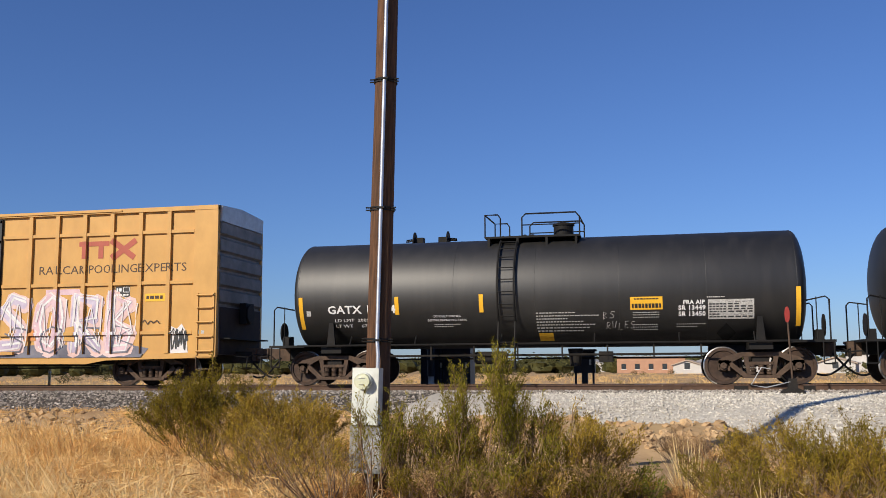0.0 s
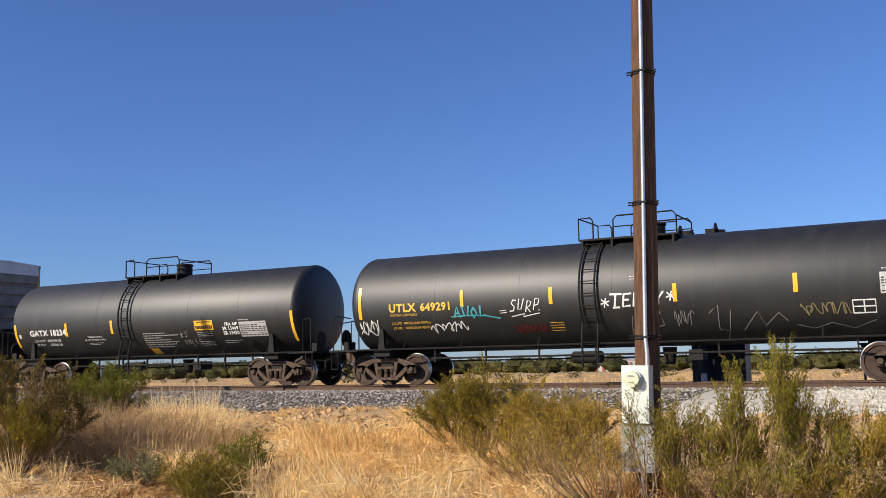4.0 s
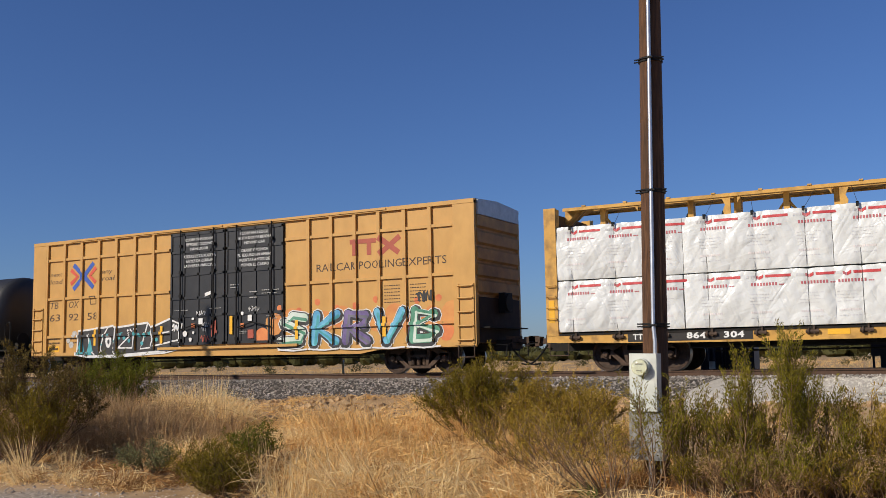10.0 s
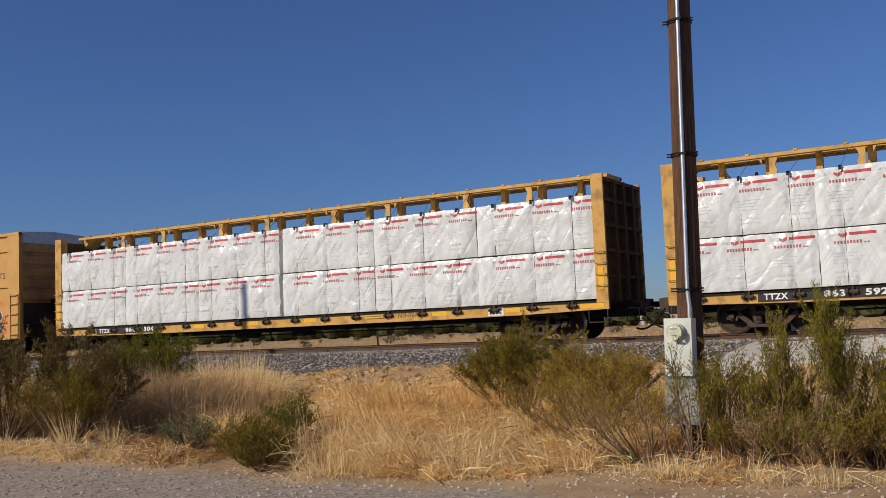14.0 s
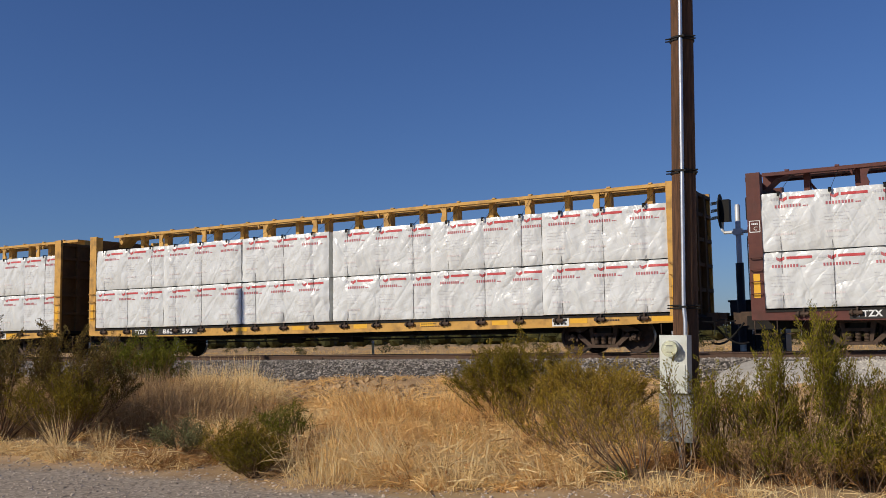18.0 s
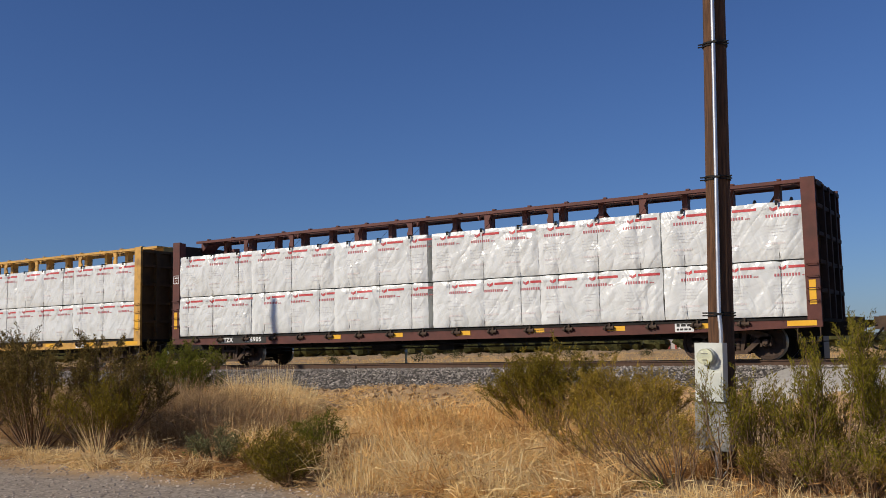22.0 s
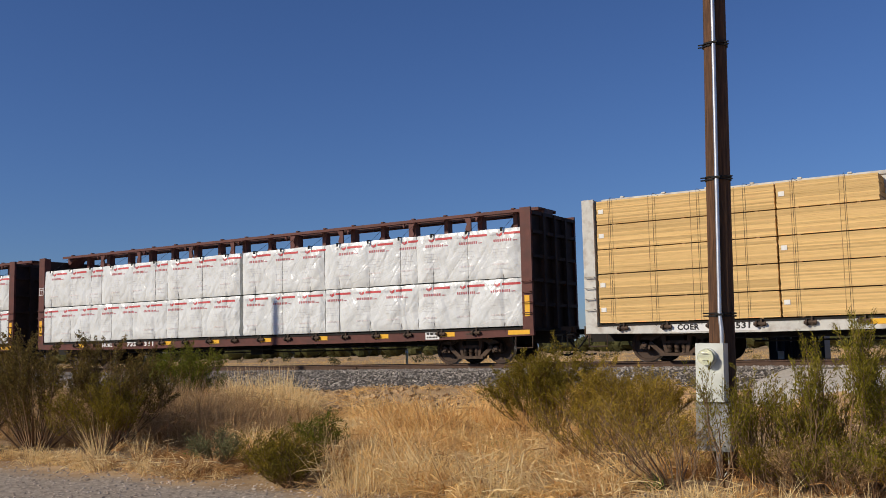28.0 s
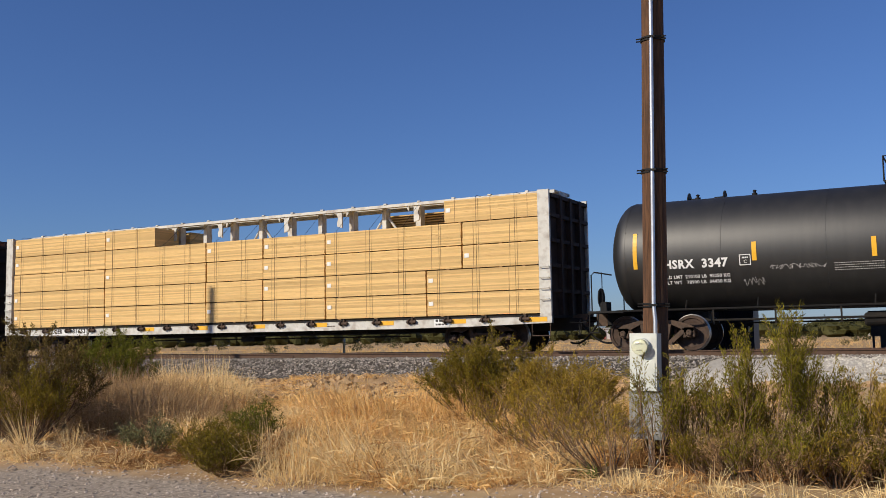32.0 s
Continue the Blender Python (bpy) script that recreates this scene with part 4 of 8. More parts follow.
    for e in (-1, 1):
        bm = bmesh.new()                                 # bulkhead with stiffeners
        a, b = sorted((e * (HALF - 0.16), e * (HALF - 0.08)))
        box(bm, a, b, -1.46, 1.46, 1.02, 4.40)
        plate = part("bulkhead", bm, ends, car, "end bulkhead with stiffeners, its shade put into the dark colour")
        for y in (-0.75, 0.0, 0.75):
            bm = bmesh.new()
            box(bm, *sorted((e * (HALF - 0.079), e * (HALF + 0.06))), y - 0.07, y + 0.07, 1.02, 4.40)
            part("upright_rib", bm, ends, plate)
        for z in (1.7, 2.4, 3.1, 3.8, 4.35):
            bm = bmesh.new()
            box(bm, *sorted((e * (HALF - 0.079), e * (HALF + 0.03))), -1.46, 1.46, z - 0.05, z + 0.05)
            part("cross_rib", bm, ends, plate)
        for s in (-1, 1):
            bm = bmesh.new()
            box(bm, *sorted((e * (HALF - 0.34), e * HALF)), *sorted((s * 1.46, s * 1.55)), 0.98, 4.50)
            box(bm, *sorted((e * (HALF - 0.34), e * (HALF - 0.30))), *sorted((s * 1.25, s * 1.46)), 1.02, 4.48)
            soften(bm, 0.012)
            part("corner_post", bm, paint, car)
            for z0 in (1.45, 1.75, 2.05, 2.35):
                bm = bmesh.new()
                tube(bm, [(e * (HALF - 0.04), s * 1.55, z0), (e * (HALF - 0.04), s * 1.63, z0), (e * (HALF - 0.30), s * 1.63, z0), (e * (HALF - 0.30), s * 1.55, z0)], 0.014, 5)
                part("grab_iron", bm, paint, car)
            bm = bmesh.new()
            tube(bm, [(e * (HALF - 0.06), s * 1.5, 0.8), (e * (HALF - 0.06), s * 1.5, 0.45), (e * (HALF - 0.6), s * 1.5, 0.45), (e * (HALF - 0.6), s * 1.5, 0.8)], 0.018, 6)
            part("stirrup_step", bm, CAST, car)
        bm = bmesh.new()
        prism(bm, [(e * (HALF - 0.16), 4.60), (e * (HALF - 0.16), 4.2), (e * (HALF - 0.5), 4.48), (e * (HALF - 0.9), 4.60)][::e], -0.3, 0.3)
        part("gusset", bm, paint, car)
        coupler(car, e * (HALF + 0.45), e)
        truck(car, e * 8.85)
        bm = bmesh.new()
        box(bm, e * 8.85 - 0.25, e * 8.85 + 0.25, -1.40, 1.40, 0.72, 0.93)
        part("bolster", bm, UNDER, car)
    winch = None
    for s in (-1, 1):                                    # cable winches along the sill
        for k in np.arange(first, 10.5, 1.21):
            if winch is None:
                bm = bmesh.new()
                box(bm, -0.13, 0.13, -1.56, -1.52, 0.86, 1.0)
                tube(bm, [(-0.15, -1.59, 0.92), (0.15, -1.59, 0.92)], 0.045, 8)
                lathe(bm, [(-0.10, 0.075), (-0.08, 0.085), (-0.06, 0.075)], "x", 10, (0, -1.59, 0.92))
                box(bm, 0.02, 0.06, -1.62, -1.58, 0.86, 1.06)
                winch = part("winch", bm, CAST, car, "rusty cable winch on the sill")
                winch.matrix_basis = pose(k, 0, 0)
            else:
                again("winch", winch, car, pose(k, 0, 0, 0, 0, 0 if s < 0 else 180))
    return car

# ---- the cars in order ----
def stripe(x, z, w=0.11, h=0.47):
    return lambda bm: rect(bm, x - w / 2, x + w / 2, z - h / 2, z + h / 2)


def tank_stripes(items):
    return [("reflector", REFLECT, stripe(*i)) for i in items]


ENDG = surf("grey_end_paint", (0.17, 0.155, 0.138), (0.27, 0.245, 0.215), 3, 0.6, 0, 0.1, dirt=(0.05, 0.045, 0.04), dirt_amount=0.7)
ENDY = surf("dirty_yellow_end_paint", (0.42, 0.235, 0.08), (0.56, 0.315, 0.105), 3, 0.65, 0, 0.1, dirt=(0.14, 0.085, 0.045), dirt_amount=0.8)
BOX_A = box_car("box_car", -21.5, "yellow high-cube box car with faded pastel graffiti", [], ENDG)
TANK_G = tank_car("tank_car", -3.15, 6.78, 1.48, 2.46, 5.55, "black tank car with white lettering and yellow reflectors", -0.74, (-1.38, 1.15),
                  tank_stripes([(-6.37, 1.94, 0.11, 0.85), (-3.68, 2.1), (-1.4, 2.12), (6.46, 1.9, 0.11, 0.95)]), "", 0.65, (-0.2, -0.42), (-5, -3.2, -0.9, 1.5, 3.6, 5.4), 0.34)
TANK_U = tank_car("tank_car", 13.85, 8.60, 1.50, 2.47, 7.3, "long black tank car with yellow lettering and scribbled graffiti", -0.66, (-1.1, 1.65),
                  tank_stripes([(-7.94, 2.46, 0.11, 0.95), (-4.47, 2.46), (-1.74, 2.41), (1.69, 2.32), (4.66, 2.41), (8.08, 2.47, 0.11, 0.95)]), "", 0.85, (1.85,), (-6.5, -4.6, -2.2, 0.6, 3, 5.2), 0.55)
BOX_T = box_car("box_car", 33.33, "yellow high-cube box car with black doors and bold graffiti", [], ENDY)
BEAM_1 = beam_car("centerbeam_car", 56.26, BEAMY, "yellow centerbeam flat car carrying white-wrapped wallboard packs")
BEAM_2 = beam_car("centerbeam_car", 80.36, BEAMY, "yellow centerbeam flat car carrying white-wrapped wallboard packs")
BEAM_3 = beam_car("centerbeam_car", 104.55, BROWN, "red-brown centerbeam flat car carrying white-wrapped wallboard packs", -10.02)
BEAM_4 = beam_car("centerbeam_car", 128.66, BROWN, "red-brown centerbeam flat car carrying white-wrapped wallboard packs", -10.02)
BEAM_5 = beam_car("centerbeam_car", 152.73, GREYP, "grey centerbeam flat car stacked with pale sawn lumber", -10.14)
TANK_H = tank_car("tank_car", 173.6, 8.15, 1.52, 2.54, 6.9, "clean black tank car with white lettering and yellow reflectors", 0.2, (-1.2, 1.6),
                  tank_stripes([(-7.25, 2.62, 0.11, 0.95), (-4.2, 2.46), (-1.45, 2.42), (1.5, 2.45), (4.5, 2.45), (7.3, 2.5, 0.11, 0.95)]), "", 0.6, (-5.9, -4.4), (-6, -4.2, -1.5, 0.8, 3, 5.2))


# ---- the loads: each pack is a thing that rides on its car ----
def wrap_film():
    m = surf("white_plastic_wrap", (0.63, 0.645, 0.63), (0.74, 0.755, 0.74), 1.5, 0.24, 0, 0, spec=0.5)
    n, l = m.node_tree.nodes, m.node_tree.links
    b = n["Principled BSDF"]
    tc = n.new("ShaderNodeTexCoord")
    info = n.new("ShaderNodeObjectInfo")
    off = n.new("ShaderNodeVectorMath")
    off.operation = "MULTIPLY_ADD"
    l.new(info.outputs["Random"], off.inputs[0])
    off.inputs[1].default_value = (40, 40, 40)
    l.new(tc.outputs["Object"], off.inputs[2])
    hs = []
    for pitch, turn, gain in (((1.8, 1, 0.3), 38, 0.55), ((2.6, 1, 0.4), -24, 0.45), ((0.8, 1, 0.5), 6, 1.5), ((4.0, 1, 0.5), 72, 0.16)):
        mp = n.new("ShaderNodeMapping")
        mp.vector_type = "TEXTURE"                       # turned first, then stretched
        mp.inputs["Rotation"].default_value = (0, radians(turn), 0)
        mp.inputs["Scale"].default_value = [1 / k for k in pitch]
        l.new(off.outputs[0], mp.inputs[0])
        t = n.new("ShaderNodeTexNoise")
        t.inputs["Scale"].default_value, t.inputs["Detail"].default_value, t.inputs["Distortion"].default_value = 1.5, 1.5, 0.6
        l.new(mp.outputs[0], t.inputs[0])
        a = n.new("ShaderNodeMath")                      # ridged folds
        a.operation, a.inputs[1].default_value = "SUBTRACT", 0.5
        l.new(t.outputs[0], a.inputs[0])
        c = n.new("ShaderNodeMath")
        c.operation = "ABSOLUTE"
        l.new(a.outputs[0], c.inputs[0])
        d = n.new("ShaderNodeMath")
        d.operation, d.inputs[1].default_value = "MULTIPLY", gain
        l.new(c.outputs[0], d.inputs[0])
        hs.append(d.outputs[0])
    s1 = n.new("ShaderNodeMath")
    l.new(hs[0], s1.inputs[0]), l.new(hs[1], s1.inputs[1])
    s2 = n.new("ShaderNodeMath")
    l.new(s1.outputs[0], s2.inputs[0]), l.new(hs[2], s2.inputs[1])
    s3 = n.new("ShaderNodeMath")
    l.new(s2.outputs[0], s3.inputs[0]), l.new(hs[3], s3.inputs[1])
    bp = n.new("ShaderNodeBump")
    bp.inputs["Strength"].default_value, bp.inputs["Distance"].default_value = 0.95, 0.10
    l.new(s3.outputs[0], bp.inputs["Height"])
    l.new(bp.outputs[0], b.inputs["Normal"])
    return m


FILM = wrap_film()
PRINT_RED = flat_paint("red_print", (0.55, 0.065, 0.07))
PRINT_DARK = flat_paint("dark_red_print", (0.46, 0.13, 0.145))
PRINT_GREY = flat_paint("pale_grey_print", (0.60, 0.60, 0.61))
PRINT_PINK = flat_paint("faded_pink_print", (0.74, 0.69, 0.68))
RIDERS = []
PACK_L, PACK_H, PACK_D = 3.62, 1.395, 1.24
NX, NZ = 84, 16
TIES = (-1.21, 0.0, 1.21)                           # where cables press into a pack


def pack_mesh(seed, high):
    """A wrapped pack: soft box with slack film, origin at its bottom centre."""
    bm = bmesh.new()
    nx, nz = NX, NZ
    rng = random.Random(seed)
    box(bm, -PACK_L / 2, PACK_L / 2, 0, PACK_D, 0, high)
    bmesh.ops.subdivide_edges(bm, edges=[e for e in bm.edges if abs(e.verts[0].co.x - e.verts[1].co.x) > 1], cuts=nx - 1, use_grid_fill=True)
    bmesh.ops.subdivide_edges(bm, edges=[e for e in bm.edges if abs(e.verts[0].co.z - e.verts[1].co.z) > 0.5], cuts=nz - 1, use_grid_fill=True)
    sags = [rng.uniform(-1.6, 1.6) for _ in range(3)]
    for v in bm.verts:
        x, y, z = v.co
        u, w = abs(x) / (PACK_L / 2), z / high
        if y < 0.01:
            v.co.y += 0.022 * noise.noise((x * 1.5 + seed * 9, z * 2.1, seed)) + 0.016 * noise.noise((x * 5 + z * 3, z * 4 - x * 2, seed + 4))
            for s in sags:
                v.co.y -= 0.035 * math.exp(-((x - s) / 0.35) ** 2) * math.sin(math.pi * w)
            for s in TIES:                               # tight at the cables, full between them
                v.co.y += 0.035 * math.exp(-((x - s) / 0.07) ** 2) * (0.4 + 0.6 * abs(2 * w - 1))
            v.co.y += 0.012 * noise.noise((x * 9 + z * 7, z * 3 - seed, seed + 8)) * abs(math.sin(math.pi * x / 1.21))
            v.co.y += 0.03 * max(0, u - 0.9) * 10 + (0.02 if w > 0.97 or w < 0.03 else 0)
        if w > 0.99:
            v.co.z += 0.012 * noise.noise((x * 2, y * 2, seed + 2)) - (0.015 if y < 0.01 else 0) - 0.014 * sum(math.exp(-((x - s) / 0.08) ** 2) for s in TIES)
        if u > 0.99:
            v.co.x += 0.02 * noise.noise((y * 3, z * 3, seed + 6))
    me = bpy.data.meshes.new("wrapped_pack")
    bm.to_mesh(me)
    bm.free()
    for p in me.polygons:
        p.use_smooth = True
    me.set_sharp_from_angle(angle=radians(60))
    me.materials.append(FILM)
    return me


def label_mesh(seed, piece):
    """One piece of the printing: the red bar, the mark with its word, or the small print."""
    bm = bmesh.new()
    if piece == 0:
        rect(bm, 0.10, 0.70, 0.0, 0.068, 0)
    elif piece == 1:
        poly(bm, [(-0.14, 0.07), (-0.06, 0.03), (-0.06, -0.05), (-0.14, 0.0)], 1)
        poly(bm, [(-0.05, 0.03), (0.05, 0.08), (0.05, 0.0), (-0.05, -0.05)], 2)
        bars(bm, -0.36, 0.0, 0.06, 0.19, 3, 3, seed)
        for k in range(9):
            rect(bm, -0.25 + k * 0.072, -0.206 + k * 0.072, -0.20, -0.125, 1)
        bars(bm, 0.42, -0.20, 0.03, 0.12, 3, 1, seed + 1)
    else:
        for k in range(4):
            bars(bm, -0.30, -0.42 - k * 0.08, 0.014, 0.56 - 0.1 * (k % 2), 8, 3, seed + 2 + k)
        bars(bm, -0.28, -0.88, 0.05, 0.5, 11, 4, seed + 5)
        bars(bm, -0.28, -1.0, 0.02, 0.5, 6, 3, seed + 8)
    bm.normal_update()
    for f in bm.faces:
        if f.normal.y > 0:
            f.normal_flip()
    return bm


HIGH = (PACK_H, PACK_H + 0.075)                     # lower and upper tier
PACKS = [[pack_mesh(i, h) for i in range(5)] for h in HIGH]
PIECES = ("red_bar", "brand_mark", "small_print")


def pack_label(me, x, seed, piece, high):
    """A label laid over the slack face of a pack."""
    bm = label_mesh(seed, piece)
    for v in bm.verts:
        v.co.x += x
        v.co.z += high - 0.20
    xs = [i * PACK_L / NX - PACK_L / 2 for i in range(NX + 1)]
    cut_rows(bm, [k for k in xs if x - 0.5 < k < x + 0.75], [k * high / NZ for k in range(NZ + 1)])
    grid = {}
    for v in me.vertices:
        if v.co.y < 0.3:
            grid[(round((v.co.x + PACK_L / 2) / PACK_L * NX), round(v.co.z / high * NZ))] = v.co.y
    for v in bm.verts:
        u, w = (v.co.x + PACK_L / 2) / PACK_L * NX, v.co.z / high * NZ
        i, j = min(NX - 1, max(0, int(u))), min(NZ - 1, max(0, int(w)))
        a, b = u - i, w - j
        g = lambda p, q: grid.get((p, q), 0.0)
        v.co.y = (g(i, j) * (1 - a) + g(i + 1, j) * a) * (1 - b) + (g(i, j + 1) * (1 - a) + g(i + 1, j + 1) * a) * b - 0.007
    out = bpy.data.meshes.new(PIECES[piece])
    bm.to_mesh(out)
    bm.free()
    for m in (PRINT_RED, PRINT_DARK, PRINT_RED, PRINT_GREY, PRINT_PINK):
        out.materials.append(m)
    return out


PRINTS = [[[pack_label(PACKS[k][i], x + 0.13 * i - 0.25, 7 * i + j, q, HIGH[k]) for j, x in enumerate((-1.22, -0.02, 1.16)) for q in range(3)] for i in range(5)] for k in (0, 1)]


def ride(ob, car_x, local):
    """Marks a thing as carried along by the train."""
    ob.matrix_basis = pose(car_x, TRACK_Y, 0) @ local
    RIDERS.append((ob, car_x, local))
    return ob


def wallboard(car_x, seed):
    rng = random.Random(seed)
    for s in (-1, 1):
        for tier, z in enumerate((1.08, 2.49)):
            for half in (-1, 1):
                for k in range(3):
                    x = half * (0.08 + PACK_L / 2 + k * (PACK_L + 0.015)) - 0.08 + rng.uniform(-0.02, 0.02)
                    i = rng.randrange(5)
                    ob = new("wallboard_pack", PACKS[tier][i])
                    tagged(ob, "wallboard pack in creased white plastic with red printing", "wallboard pack", "wrapped wallboard packs")
                    turn = 0 if s < 0 else 180
                    ride(ob, car_x, pose(x, s * 1.52, z, 0, rng.uniform(-0.25, 0.25), turn + rng.uniform(-0.3, 0.3)))
                    if s < 0:
                        for me in PRINTS[tier][i]:
                            o = new(me.name.split(".")[0], me)
                            o.parent = ob
                            if not me.name.startswith("red"):
                                tagged(o, "rows of pale small print" if me.name.startswith("small") else "small printed mark over a red word", kind="stuff")


def cables(car, top, xs, seed, chord=4.50, spread=0.25, face=-1.585, lumber_load=False):
    """Tie-down cables from the winches over the load to the top chord, with corner guards."""
    rng = random.Random(seed)
    m = surf("dark_cable", (0.02, 0.02, 0.02), (0.06, 0.055, 0.05), 20, 0.5, 0.3, 0)
    for x in xs:
        t = top(x) if callable(top) else top
        bm = bmesh.new()
        e = rng.uniform(-spread, spread)
        q = rng.uniform(-0.012, 0.012)
        tube(bm, [(x, -1.585, 0.95), (x + q, face - 0.012, 1.2), (x + q, face - 0.012, t * 0.5 + 0.5), (x + q, face, t + 0.01), (x + q, face + 0.08, t + 0.045), (x + e, -0.62, chord)], 0.0055, 5)
        part("cable", bm, m, car)
        if lumber_load:
            continue
        bm = bmesh.new()
        prism(bm, [(x + q - 0.03, t + 0.05), (x + q + 0.03, t + 0.05), (x + q + 0.03, t - 0.06), (x + q - 0.03, t - 0.06)], -1.60, -1.575)
        box(bm, x + q - 0.03, x + q + 0.03, -1.60, -1.42, t + 0.035, t + 0.055)
        part("corner_guard", bm, DARK, car)


for _car, _x, _s in ((BEAM_1, 56.26, 1), (BEAM_2, 80.36, 2), (BEAM_3, 104.55, 3), (BEAM_4, 128.66, 4)):
    wallboard(_x, _s)
    cables(_car, 3.915, [h * (0.08 + PACK_L / 2 + k * (PACK_L + 0.015)) - 0.08 + q for h in (-1, 1) for k in range(3) for q in TIES], _s, face=-1.50)

# sawn lumber
LUMBER = surf("sawn_lumber", (0.58, 0.375, 0.145), (0.83, 0.585, 0.26), 3.0, 0.75, 0, 0.06, 30, (0.5, 3, 9), each=0.2, spec=0.2, dirt=(0.46, 0.25, 0.10), dirt_scale=3, dirt_amount=0.75, roam=True)
LUMBER_END = surf("lumber_end", (0.40, 0.24, 0.11), (0.52, 0.33, 0.16), 8, 0.8, 0, 0.1)
STRAPC = surf("brown_strap", (0.30, 0.19, 0.085), (0.42, 0.27, 0.13), 9, 0.7, 0, 0)
TAG = flat_paint("paper_tag", (0.78, 0.77, 0.72))


BOARDS = {}


def board(length, h):
    """One board's long edge; alike lengths share a mesh."""
    key = round(length, 2)
    if key not in BOARDS:
        bm = bmesh.new()
        box(bm, 0, length, 0, 1.16, 0, h)
        me = bpy.data.meshes.new("board")
        bm.to_mesh(me)
        bm.free()
        me.materials.append(LUMBER)
        BOARDS[key] = me
    return BOARDS[key]


def lumber_pack(length, seed, m, h=0.648, n=16):
    """A pack of boards in layers; origin at its bottom left front corner."""
    rng = random.Random(seed)
    t = thing("lumber_pack", m, "strapped pack of pale sawn softwood boards", "lumber pack", "lumber packs")
    d = h / n
    for i in range(n):
        o = new("board", board(length - 0.02, d - 0.0012))
        o.parent, o.matrix_basis = t, pose(rng.uniform(0, 0.02), rng.uniform(0, 0.006), i * d)
    return t


def lumber():
    car_x = 152.73
    low = [-10.85, -5.99, -1.23, 1.19, 3.65, 7.27, 10.88]
    mid = [-10.85, -5.99, -1.23, 1.19, 3.65, 8.47, 10.88]
    tiers = [low, low, mid, mid]
    seed = 0
    rng = random.Random(12)
    for s in (-1, 1):
        rows = [(i, a, b) for i, t in enumerate(tiers) for a, b in zip(t, t[1:])]
        rows += [(4, -10.85, -5.99), (4, -5.99, -3.55), (4, 7.88, 10.88)] if s < 0 else [(4, 4.6, 7.6), (4, 7.62, 10.88), (4, -10.85, -3.6)]
        for i, a, b in rows:
            seed += 1
            ob = lumber_pack(b - a - 0.03, seed, pose(0, 0, 0), n=16 if s < 0 else 8)
            z = 1.075 + i * 0.678
            if s < 0:
                ride(ob, car_x, pose(a + 0.015, -1.50 + rng.uniform(0, 0.03), z))
            else:
                ride(ob, car_x, pose(b - 0.015, 1.50, z, 0, 0, 180))
            if s < 0:
                for k in np.arange(0.35, b - a - 0.2, 1.15):
                    bm = bmesh.new()
                    box(bm, k, k + 0.009, -0.004, 1.175, -0.003, 0.66)
                    part("strap", bm, STRAPC, ob)
                if rng.random() < 0.75:
                    bm = bmesh.new()
                    box(bm, 0.06, 0.21, -0.008, -0.003, 0.30, 0.42)
                    part("paper_tag", bm, TAG, ob, "white paper grade tag")
            for k in (0.5, (b - a) / 2, b - a - 0.5):    # bearers that keep the packs apart
                bm = bmesh.new()
                box(bm, k - 0.045, k + 0.045, 0.02, 1.16, -0.022, -0.001)
                part("bearer", bm, LUMBER_END, ob)


lumber()
cables(BEAM_5, lambda x: 3.80 if -3.5 < x < 7.8 else 4.47, np.arange(-10.4, 10.5, 1.21), 9, 4.52, 0.1, -1.53, True)


# ---- roadside things ----
POLEW = surf("pole_wood", (0.05, 0.024, 0.012), (0.17, 0.08, 0.036), 5.5, 0.85, 0, 0.6, 26, (7, 7, 0.5), dirt=(0.05, 0.028, 0.016), dirt_scale=1.3, dirt_amount=0.75)
STEEL = surf("galvanised_conduit", (0.55, 0.55, 0.54), (0.72, 0.72, 0.71), 8, 0.35, 0.75, 0.03)
BOXP = surf("meter_box_paint", (0.54, 0.56, 0.50), (0.66, 0.68, 0.62), 4, 0.5, 0, 0.04, 30, dirt=(0.36, 0.34, 0.27), dirt_scale=3, dirt_amount=0.6)
# old mottled paint of the lower box, its grey lowered for leaf shade
BOXD = surf("old_box_paint", (0.16, 0.16, 0.15), (0.40, 0.40, 0.375), 11, 0.6, 0.1, 0.1, 40, dirt=(0.2, 0.16, 0.12), dirt_scale=5, dirt_amount=0.8)
NAVY = surf("navy_steel", (0.008, 0.012, 0.024), (0.014, 0.020, 0.040), 3, 0.5, 0, 0.03)
SILVER = surf("aluminium_paint", (0.52, 0.53, 0.54), (0.68, 0.69, 0.70), 4, 0.5, 0.2, 0.03)
GLASS = bpy.data.materials.new("meter_glass")
GLASS.use_nodes = True
GLASS.node_tree.nodes["Principled BSDF"].inputs["Transmission Weight"].default_value = 1.0
GLASS.node_tree.nodes["Principled BSDF"].inputs["Roughness"].default_value = 0.08


